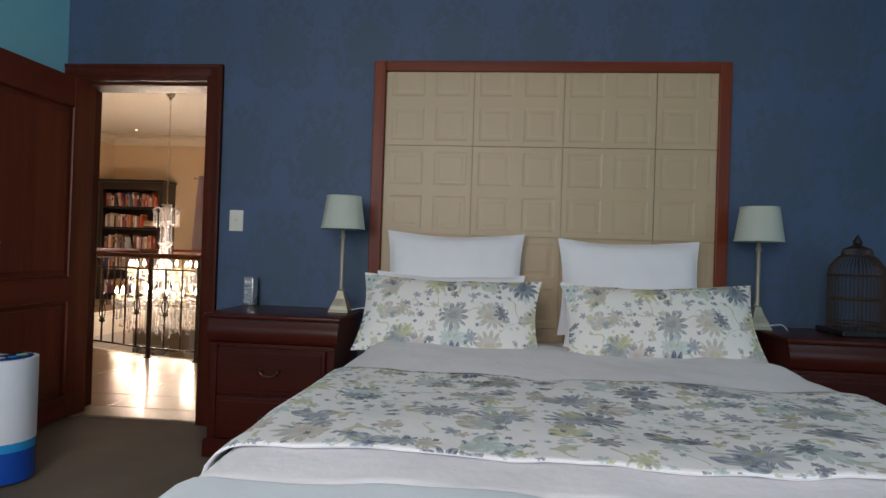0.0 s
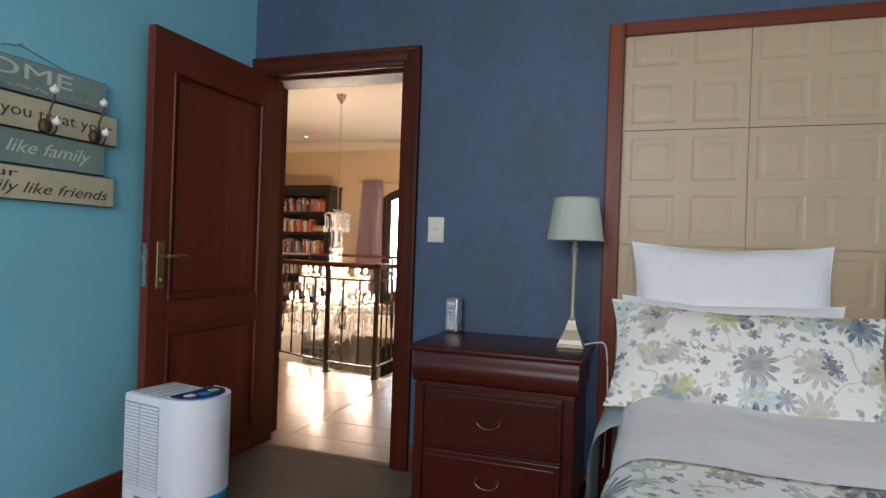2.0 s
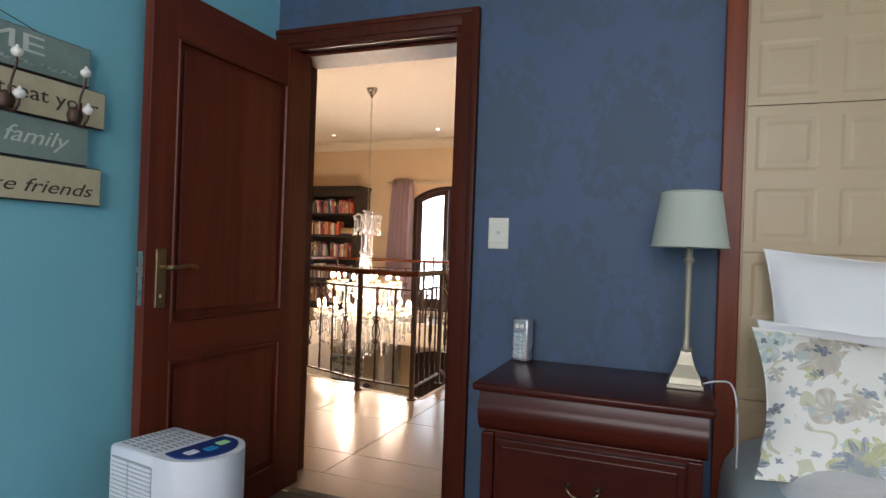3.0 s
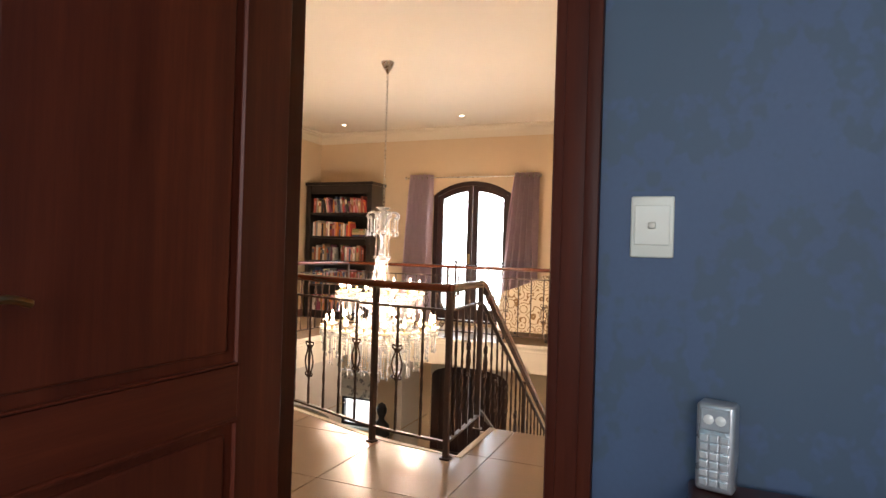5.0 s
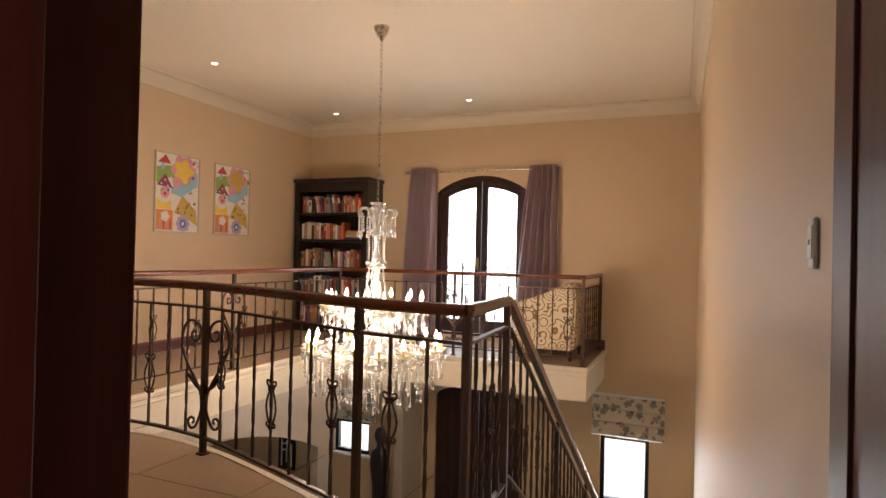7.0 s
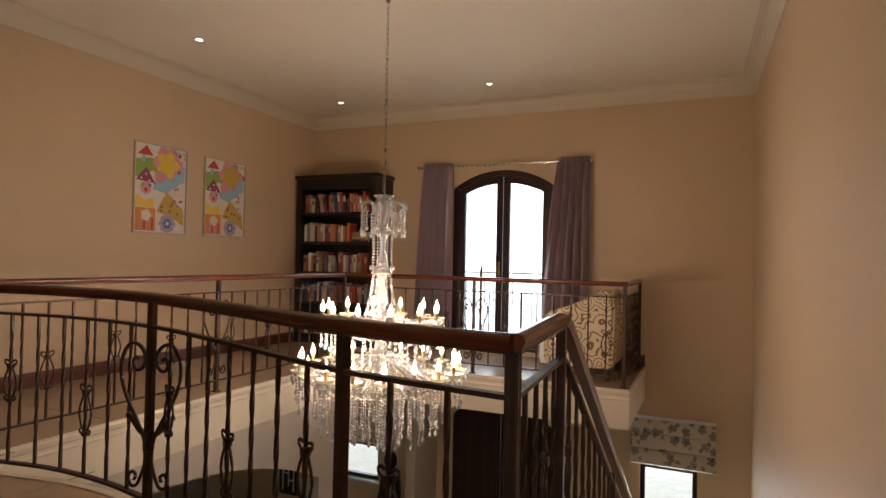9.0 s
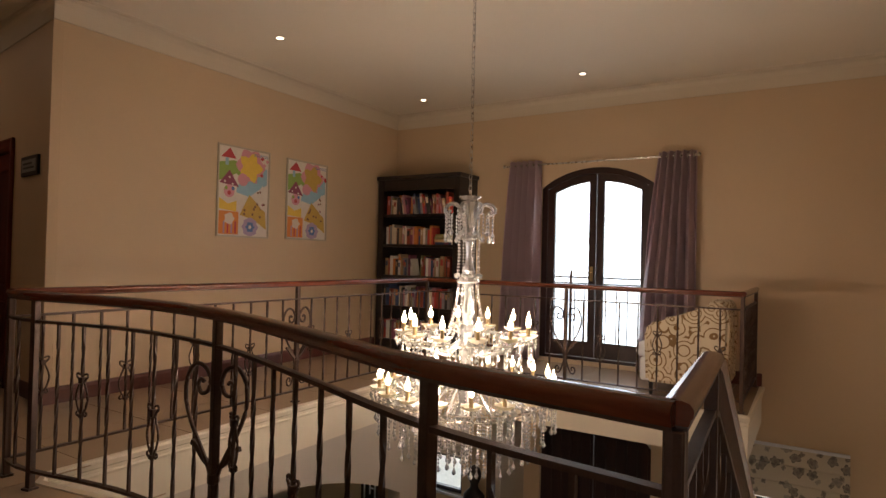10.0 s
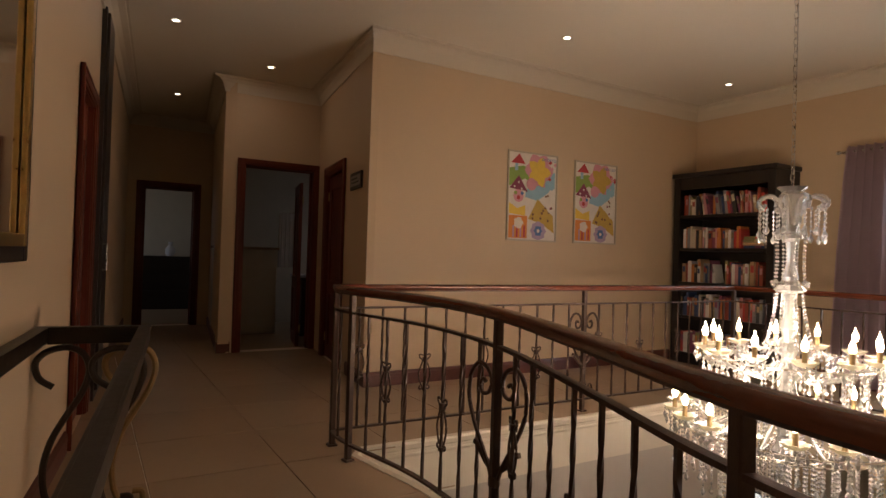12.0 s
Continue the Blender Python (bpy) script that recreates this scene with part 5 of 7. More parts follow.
def length_of(line):
    return sum(math.hypot(b[0] - a[0], b[1] - a[1]) for a, b in zip(line, line[1:]))


def balustrade(line, posts, label, gap=0.16, first=0, rail_z=0.968, material=None, heart_turn=0.0):
    """Handrail, two flat bars, posts at given distances (with or without a heart) and balusters between."""
    ob = thing("balustrade", pose(line[0][0], line[0][1], 0), label, "balustrade", "gallery balustrades")
    ox, oy = line[0]
    loc = [(x - ox, y - oy) for x, y in line]
    bm = bmesh.new()
    sweep(bm, [(x, y, rail_z) for x, y in loc], RAIL_SECTION)
    part("handrail", bm, material or RAILWOOD, ob, "varnished red-brown wooden handrail", smooth=True)
    for z, nm in ((0.845, "top_bar"), (0.095, "bottom_bar")):
        bm = bmesh.new()
        sweep(bm, [(x, y, z) for x, y in loc], rect_section(0.026, 0.013))
        part(nm, bm, IRON, ob)
    bm = bmesh.new()
    sweep(bm, [(x, y, rail_z - 0.017) for x, y in loc], rect_section(0.036, 0.008))
    part("rail_plate", bm, IRON, ob)
    stops = [s for s, h in posts]
    for s, h in posts:
        x, y, a = along(loc, s)
        piece("post", ob, x, y, 0, a)
        if h:
            piece("heart", ob, x, y, 0, a + heart_turn)
    count = first
    for s0, s1 in zip(stops, stops[1:]):
        n = max(1, round((s1 - s0) / gap) - 1)
        for i in range(1, n + 1):
            x, y, a = along(loc, s0 + (s1 - s0) * i / (n + 1))
            kind = ("bar", "bar", "lyre", "bar", "bar", "low")[count % 6] if n > 2 else ("bar", "lyre")[count % 2]
            piece(kind, ob, x, y, 0, a)
            count += 1
    return ob


def at_x(line, x):
    s = 0.0
    for a, b in zip(line, line[1:]):
        d = math.hypot(b[0] - a[0], b[1] - a[1])
        if min(a[0], b[0]) <= x <= max(a[0], b[0]) and a[0] != b[0]:
            return s + d * (x - a[0]) / (b[0] - a[0])
        s += d
    return s


near = CURVE + [(-5.74, 6.200), (-5.84, 6.205), (-5.93, 6.225)]
balustrade(near, [(0.0, False), (at_x(near, -3.008), False), (at_x(near, -4.29), True), (at_x(near, -5.63), False), (length_of(near), False)], "curved wrought iron balustrade with dark wooden handrail on the landing edge", first=0, heart_turn=22.0)
left_line = [(-5.93, 6.225), (-5.92, 7.0), (-5.91, 8.3), (-5.90, 10.20)]
balustrade(left_line, [(0.0, False), (2.06, True), (3.975, False)], "straight wrought iron balustrade with wooden handrail along the picture gallery", first=2)
far_line = [(-5.90, 10.20), (-4.31, 10.20), (-2.80, 10.20)]
balustrade(far_line, [(0.0, False), (1.59, True), (3.10, False)], "wrought iron balustrade with wooden handrail before the glass door", first=1)
end_line = [(-2.80, 10.20), (-2.80, 11.50)]
balustrade(end_line, [(0.0, False), (1.28, False)], "short wrought iron balustrade at the end of the window gallery", first=4)
balustrade([(-2.483, 5.742), (-2.515, 6.37)], [(0.0, False), (0.64, False)], "short wrought iron balustrade at the head of the stairs", gap=0.13, first=0)

# stair balustrade
SLOPE = -0.685
sb = thing("stair_balustrade", pose(-2.515, 6.37, 0), "wrought iron stair balustrade with wooden handrail going down", "balustrade")
run_len = 3.75
for nm, z, sec, mt in (("handrail", 0.968, RAIL_SECTION, RAILWOOD), ("top_bar", 0.845, rect_section(0.026, 0.013), IRON), ("bottom_bar", 0.13, rect_section(0.026, 0.013), IRON)):
    bm = bmesh.new()
    sweep(bm, [(0, 0, z), (0, 0.06, z - 0.02), (0, run_len, z + SLOPE * run_len)], sec)
    part(nm, bm, mt, sb, smooth=nm == "handrail")
for i in range(1, 28):
    y = i * 0.135
    kind = "post" if i % 9 == 0 else ("bar", "lyre", "bar", "low")[i % 4]
    piece(kind, sb, 0, y, SLOPE * y + (0.01 if kind != "post" else -0.03), 90)

# stairs
st = thing("staircase", pose(-2.05, 6.44, 0), "tiled staircase descending along the tan wall", "stairs")
for k in range(1, 16):
    bm = bmesh.new()
    box(bm, -0.48, 0.42, 0.27 * (k - 1) + 0.002, 0.27 * k + 0.02, -0.185 * k - 0.035, -0.185 * k, 0.006)
    part("tread", bm, TILE, st)
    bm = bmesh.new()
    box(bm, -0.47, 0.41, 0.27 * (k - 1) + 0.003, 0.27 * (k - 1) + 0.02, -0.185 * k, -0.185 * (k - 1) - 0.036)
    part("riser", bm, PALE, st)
bm = bmesh.new()
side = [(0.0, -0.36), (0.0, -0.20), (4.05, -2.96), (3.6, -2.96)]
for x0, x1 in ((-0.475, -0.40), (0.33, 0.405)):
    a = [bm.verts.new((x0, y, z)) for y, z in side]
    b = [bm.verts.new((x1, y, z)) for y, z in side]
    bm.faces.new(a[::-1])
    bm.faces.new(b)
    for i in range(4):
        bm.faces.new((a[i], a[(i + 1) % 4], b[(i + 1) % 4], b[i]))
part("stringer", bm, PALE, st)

# ---- chandelier ----
def scallop(bm, prof, lobes, depth, at=(0, 0)):
    """A pressed glass dish whose rim waves in lobes; radius and height run inside to out and back."""
    seg = lobes * 4
    wide = max(k for k, z in prof)
    rings = []
    for k, z in prof:
        ring = []
        for i in range(seg):
            q = 2 * math.pi * i / seg
            f = 1 + depth * (k / wide) ** 2 * math.cos(lobes * q)
            ring.append(bm.verts.new((at[0] + k * f * math.cos(q), at[1] + k * f * math.sin(q), z)))
        rings.append(ring)
    for p, q in zip(rings, rings[1:]):
        for i in range(seg):
            bm.faces.new((p[i], p[(i + 1) % seg], q[(i + 1) % seg], q[i]))
    bm.faces.new(rings[0][::-1])
    bm.faces.new(rings[-1])


ch = thing("chandelier", pose(-4.27, 8.22, CEIL), "large two-tier crystal chandelier with lit candle bulbs on a chain", "chandelier")
Z = -CEIL
bm = bmesh.new()
lathe(bm, [(0.002, 3.055 + Z), (0.016, 3.06 + Z), (0.024, 3.085 + Z), (0.05, 3.115 + Z), (0.064, 3.15 + Z), (0.070, 3.165 + Z), (0.070, 3.18 + Z)], seg=24)
part("ceiling_cup", bm, STEEL, ch, "brushed nickel ceiling cup", smooth=True)
for i in range(38):
    z = 3.05 - i * 0.0375 + Z
    bm = bmesh.new()
    pts = [(0.0105 * math.cos(q * math.pi / 5), 0, z - 0.018 + 0.025 * math.sin(q * math.pi / 5)) for q in range(10)]
    if i % 2:
        pts = [(y, x, zz) for x, y, zz in pts]
    sweep(bm, pts, ring_section(0.0022, 4), up=Vector((0.3, 0.9, 0.1)), closed=True)
    part("chain_link", bm, STEEL, ch)
bm = bmesh.new()
tube(bm, [(0.006, 0.004, 3.06 + Z), (0.010, 0.0, 2.4 + Z), (0.006, 0.004, 1.60 + Z)], 0.0025, 5)
part("cable", bm, STEEL, ch)
bm = bmesh.new()
scallop(bm, [(0.012, 1.60 + Z), (0.050, 1.603 + Z), (0.072, 1.628 + Z), (0.066, 1.626 + Z), (0.046, 1.610 + Z), (0.012, 1.612 + Z)], 9, 0.10)
part("crown_dish", bm, CRYSTAL, ch, smooth=True)
bm = bmesh.new()
lathe(bm, [(0.020, 1.605 + Z), (0.064, 1.585 + Z), (0.058, 1.53 + Z), (0.044, 1.45 + Z), (0.026, 1.385 + Z), (0.034, 1.37 + Z), (0.058, 1.36 + Z), (0.060, 1.345 + Z), (0.028, 1.325 + Z), (0.020, 1.27 + Z), (0.019, 1.22 + Z), (0.030, 1.17 + Z), (0.044, 1.13 + Z), (0.036, 1.11 + Z), (0.060, 1.10 + Z)], seg=12)
part("crystal_column", bm, CRYSTAL, ch)
bm = bmesh.new()
lathe(bm, [(0.030, 1.098 + Z), (0.062, 1.088 + Z), (0.078, 1.060 + Z), (0.070, 1.050 + Z), (0.034, 1.04 + Z), (0.022, 1.0 + Z), (0.026, 0.95 + Z), (0.042, 0.88 + Z), (0.046, 0.85 + Z), (0.030, 0.80 + Z), (0.046, 0.77 + Z), (0.052, 0.73 + Z), (0.034, 0.69 + Z), (0.045, 0.64 + Z), (0.055, 0.60 + Z), (0.04, 0.55 + Z), (0.05, 0.50 + Z), (0.07, 0.42 + Z), (0.06, 0.34 + Z), (0.045, 0.26 + Z), (0.08, 0.18 + Z), (0.05, 0.11 + Z), (0.02, 0.06 + Z)], seg=12)
part("lower_column", bm, CRYSTAL, ch)


def bead(bm, x, y, z, r, tall=1.0):
    v = [bm.verts.new((x + r, y, z)), bm.verts.new((x, y + r, z)), bm.verts.new((x - r, y, z)), bm.verts.new((x, y - r, z)), bm.verts.new((x, y, z + r * tall)), bm.verts.new((x, y, z - r * tall))]
    for i in range(4):
        bm.faces.new((v[i], v[(i + 1) % 4], v[4]))
        bm.faces.new((v[(i + 1) % 4], v[i], v[5]))


def drop_strand(bm, x, y, z, n, r=0.009):
    for i in range(n):
        bead(bm, x, y, z - i * r * 2.3, r * 0.82)
    bead(bm, x, y, z - n * r * 2.3 - 0.014, r * 1.5, 1.9)


STRANDS = {}


def strand(q, k, z, n, r=0.009):
    """One hanging string of beads that ends in a pear drop."""
    if (n, r) not in STRANDS:
        bm = bmesh.new()
        prof = []
        for i in range(n):
            mid = -i * r * 2.3
            prof += [(0.0016, mid + r), (r * 0.82, mid), (0.0016, mid - r)]
        foot = -n * r * 2.3 - 0.014
        prof += [(r * 0.8, foot + r), (r * 1.5, foot - r * 0.5), (r * 0.9, foot - r * 1.8), (0.001, foot - r * 2.5)]
        lathe(bm, prof, seg=5)
        ob = part("crystal_strand", bm, DROPS, ch)
        STRANDS[(n, r)] = ob.data
    else:
        ob = new("crystal_strand", STRANDS[(n, r)])
        ob.parent = ch
    ob.matrix_basis = pose(k * math.cos(q), k * math.sin(q), z + Z, 0, 0, math.degrees(q * 7.3))


def crystals(name, make, label):
    bm = bmesh.new()
    make(bm)
    return tagged(part(name, bm, DROPS, ch, label), kind="stuff")


def bead_chains(bm):
    for i in range(8):
        q = 2 * math.pi * i / 8
        for j in range(12):
            t = j / 11
            k = 0.076 - 0.006 * math.sin(t * math.pi)
            bead(bm, k * math.cos(q), k * math.sin(q), 1.345 - 0.235 * t + Z, 0.0098)
        for j in range(15):
            t = j / 14
            k = 0.066 + 0.05 * t ** 1.5
            bead(bm, k * math.cos(q), k * math.sin(q), 1.055 - 0.285 * t + Z, 0.0098)
        for j in range(3):
            bead(bm, 0.088 * math.cos(q + 0.26 * j), 0.088 * math.sin(q + 0.26 * j), 1.10 - 0.012 * (j % 2) + Z, 0.012)


def pan_drops(bm):
    for arms, reach, cup, turn in ((12, 0.42, UPPER, 0.15), (18, 0.575, LOWER, 0.05)):
        for i in range(arms):
            q = 2 * math.pi * i / arms + turn
            for j in range(7):
                e = 2 * math.pi * j / 7
                drop_strand(bm, reach * math.cos(q) + 0.054 * math.cos(e), reach * math.sin(q) + 0.054 * math.sin(e), cup - 0.004 + Z, 1 + j % 2, 0.009)


def tier_swags(bm):
    for i in range(36):
        q = 2 * math.pi * i / 36
        for j in range(14):
            t = j / 13
            k = 0.10 + 0.48 * t
            bead(bm, k * math.cos(q), k * math.sin(q), 0.47 - 0.15 * t - 0.06 * math.sin(t * math.pi) + Z, 0.009)
    for i in range(24):
        q = 2 * math.pi * i / 24
        for j in range(9):
            t = j / 8
            k = 0.08 + 0.34 * t
            bead(bm, k * math.cos(q), k * math.sin(q), 0.78 - 0.09 * t - 0.04 * math.sin(t * math.pi) + Z, 0.009)


UPPER, LOWER = 0.712, 0.352
crystals("bead_swag", bead_chains, "clear crystal bead chains round the column")
crystals("tier_swag", tier_swags, "clear crystal bead swags between the tiers")
crystals("pan_fringe", pan_drops, "small clear crystal drops under the drip pans")
rg = random.Random(3)
for i in range(8):
    q = 2 * math.pi * i / 8 + 0.2
    for k, n, a in ((0.168, 5, -0.1), (0.160, 6, 0.12), (0.13, 4, 0.0)):
        strand(q + a, k, 1.50, n, 0.0105)
for k, z, n, a, b, r in ((0.43, 0.675, 22, 4, 6, 0.010), (0.36, 0.665, 18, 5, 8, 0.0105), (0.27, 0.64, 12, 6, 8, 0.010), (0.595, 0.305, 36, 4, 8, 0.010), (0.52, 0.29, 32, 8, 12, 0.010), (0.43, 0.26, 26, 10, 14, 0.010), (0.33, 0.22, 20, 11, 15, 0.010), (0.22, 0.18, 14, 10, 14, 0.010), (0.10, 0.13, 7, 9, 12, 0.010)):
    for i in range(n):
        strand(2 * math.pi * i / n + k, k, z, rg.randint(a, b), r)
strand(0, 0, 0.05, 9, 0.012)
for i in range(8):
    q = 2 * math.pi * i / 8 + 0.2
    c, s = math.cos(q), math.sin(q)
    bm = bmesh.new()
    tube(bm, spline([(k * c, k * s, z + Z) for k, z in ((0.036, 1.42), (0.062, 1.53), (0.105, 1.575), (0.155, 1.568), (0.178, 1.535), (0.158, 1.508), (0.142, 1.528))], 4), 0.011, 6)
    part("crown_arm", bm, CRYSTAL, ch, smooth=True)


def candle_arm(q, reach, cup, root):
    c, s = math.cos(q), math.sin(q)
    bm = bmesh.new()
    tube(bm, spline([(k * c, k * s, z + Z) for k, z in ((0.05, root), (reach * 0.35, root - 0.08), (reach * 0.7, cup - 0.09), (reach * 0.95, cup - 0.045), (reach, cup)) ], 5), 0.009, 6)
    arm = part("arm", bm, CRYSTAL, ch, smooth=True)
    bm = bmesh.new()
    scallop(bm, [(0.012, cup - 0.012 + Z), (0.040, cup - 0.002 + Z), (0.062, cup + 0.020 + Z), (0.057, cup + 0.020 + Z), (0.036, cup + 0.004 + Z), (0.012, cup + 0.002 + Z)], 8, 0.12, (reach * c, reach * s))
    part("drip_pan", bm, FROSTED, arm, "scalloped pressed glass drip pan", smooth=True)
    bm = bmesh.new()
    lathe(bm, [(0.017, cup + 0.002 + Z), (0.0125, cup + 0.014 + Z), (0.0125, cup + 0.066 + Z), (0.015, cup + 0.070 + Z)], (reach * c, reach * s, 0), 10)
    part("candle_sleeve", bm, SLEEVE, arm, "bronzed candle sleeve", smooth=True)
    bm = bmesh.new()
    z = cup + 0.068 + Z
    lathe(bm, [(0.009, z), (0.0150, z + 0.014), (0.0170, z + 0.026), (0.0140, z + 0.040), (0.0075, z + 0.054), (0.0035, z + 0.068), (0.001, z + 0.082)], (reach * c, reach * s, 0), 10)
    part("bulb", bm, BULB, arm, "lit flame-shaped bulb", smooth=True)


for i in range(12):
    candle_arm(2 * math.pi * i / 12 + 0.15, 0.42, UPPER, 0.66)
for i in range(18):
    candle_arm(2 * math.pi * i / 18 + 0.05, 0.575, LOWER, 0.46)
for k, z in ((0.43, 0.683), (0.595, 0.312), (0.45, 0.235), (0.22, 0.18)):
    bm = bmesh.new()
    tube(bm, [(k * math.cos(q * math.pi / 24), k * math.sin(q * math.pi / 24), z + Z) for q in range(48)], 0.005, 5, closed=True)
    part("hoop", bm, STEEL, ch, smooth=True)

# ---- downlights ----
def downlight(x, y):
    ob = thing("downlight", pose(x, y, CEIL), "small lit recessed downlight in the ceiling", "downlight", "ceiling downlights")
    bm = bmesh.new()
    lathe(bm, [(0.048, 0.0), (0.048, -0.004), (0.036, -0.006), (0.034, 0.0)], seg=24, cap=False)
    part("rim", bm, STEEL, ob, smooth=True)
    bm = bmesh.new()
    lathe(bm, [(0.030, -0.003), (0.022, -0.005), (0.001, -0.006)], seg=16)
    part("lens", bm, DOWNLIGHT, ob, smooth=True)


for x, y in ((-6.468, 8.522), (-6.49, 10.91), (-4.40, 10.78), (-8.124, 5.493), (-8.967, 6.543), (-10.85, 5.83)):
    downlight(x, y)

# ---- bookcase ----
bc = thing("bookcase", pose(-7.29, 11.07, 0), "tall black-brown wooden bookcase half full of books", "bookcase")
BW, BD, BH = 1.26, 0.46, 2.275
for nm, x0, x1, y0, y1, z0, z1 in (("side_panel", 0, 0.085, 0, BD, 0, BH - 0.05), ("side_panel", BW - 0.085, BW, 0, BD, 0, BH - 0.05), ("back_panel", 0.085, BW - 0.085, BD - 0.02, BD, 0.1, BH - 0.05), ("top", -0.02, BW + 0.02, -0.02, BD, BH - 0.05, BH), ("frieze", 0.085, BW - 0.085, 0.012, 0.04, 2.08, BH - 0.05), ("plinth", 0.085, BW - 0.085, 0.012, 0.04, 0, 0.12)):
    bm = bmesh.new()
    box(bm, x0, x1, y0, y1, z0, z1, 0.004)
    part(nm, bm, BLACKWOOD, bc)
SHELVES = (0.13, 0.57, 0.971, 1.377, 1.77)
for z in SHELVES:
    bm = bmesh.new()
    box(bm, 0.086, BW - 0.086, 0.015, BD - 0.021, z - 0.035, z, 0.003)
    part("shelf", bm, BLACKWOOD, bc)
rg = random.Random(21)
COVERS = [plain("book_cover_%s" % n, c, 0.55, vary=0.15, scale=30) for n, c in (("rust", (0.30, 0.07, 0.04)), ("cream", (0.62, 0.55, 0.42)), ("black", (0.03, 0.03, 0.035)), ("white", (0.72, 0.70, 0.66)), ("plum", (0.20, 0.05, 0.10)), ("navy", (0.04, 0.07, 0.16)), ("tan", (0.42, 0.28, 0.15)), ("red", (0.45, 0.05, 0.04)), ("olive", (0.22, 0.20, 0.09)), ("pink", (0.50, 0.25, 0.26)), ("orange", (0.55, 0.20, 0.05)), ("grey", (0.25, 0.25, 0.26)))]
WORDS = dict(zip(COVERS, ("rust", "cream", "black", "white", "plum", "navy", "tan", "red", "olive", "pink", "orange", "grey")))
PAPER = plain("book_pages", (0.66, 0.60, 0.48), 0.9, vary=0.08, fine=300)


def book(x, z, w, h, d, cover, lean=0.0, flat=False):
    bm = bmesh.new()
    box(bm, 0, 0.003, 0, d, 0, h)
    box(bm, w - 0.003, w, 0, d, 0, h)
    box(bm, 0.003, w - 0.003, 0, 0.004, 0, h)
    box(bm, 0.003, w - 0.003, 0.004, d - 0.006, 0.004, h - 0.004, mi=1)
    if rg.random() < 0.6:
        box(bm, 0.004, w - 0.004, -0.0008, 0.001, h * 0.55, h * 0.85, mi=2)
    ob = part("book", bm, [cover, PAPER, rg.choice(COVERS)])
    y = 11.07 + 0.035 + rg.random() * 0.04
    ob.matrix_basis = pose(x, y, z + (w if flat else 0.0), 0, 90 if flat else lean, 0)
    if lean:
        ob.location.z += 0.001
    return tagged(ob, ("%s book lying flat on the shelf" if flat else "%s book leaning on its shelf neighbours" if lean else "%s book standing upright on the shelf") % WORDS[cover], "book", "books in the bookcase")


for z, spans in ((1.77, ((0.10, 1.12, True),)), (1.377, ((0.10, 0.86, False), (0.88, 1.15, None))), (0.971, ((0.10, 0.52, True), (0.66, 1.12, False))), (0.57, ((0.10, 1.1, False),)), (0.13, ((0.10, 0.8, False),))):
    for a, b, leaning in spans:
        x = a
        if leaning is None:
            for k in range(4):
                book(-7.29 + a, z + k * 0.034, 0.030, 0.24, 0.19, rg.choice(COVERS), flat=True)
            continue
        while x < b:
            w = rg.uniform(0.020, 0.045)
            lean = -rg.uniform(6, 13) if leaning and x > a + 0.22 and rg.random() < 0.75 else 0.0
            h = rg.uniform(0.19, 0.275)
            book(-7.29 + x + (0.0 if not lean else 0.004), z, w, h, rg.uniform(0.15, 0.21), rg.choice(COVERS), lean)
            x += w + (0.007 if lean else 0.001)

# ---- glass door, curtains ----
AX, AW, SPR, CRN = -4.475, 0.665, 2.09, 2.31


def arch_z(x, drop=0.0, half=AW):
    h = CRN - SPR
    rad = (half * half + h * h) / (2 * h)
    return CRN - drop - rad + math.sqrt(max(0.0, rad * rad - x * x))


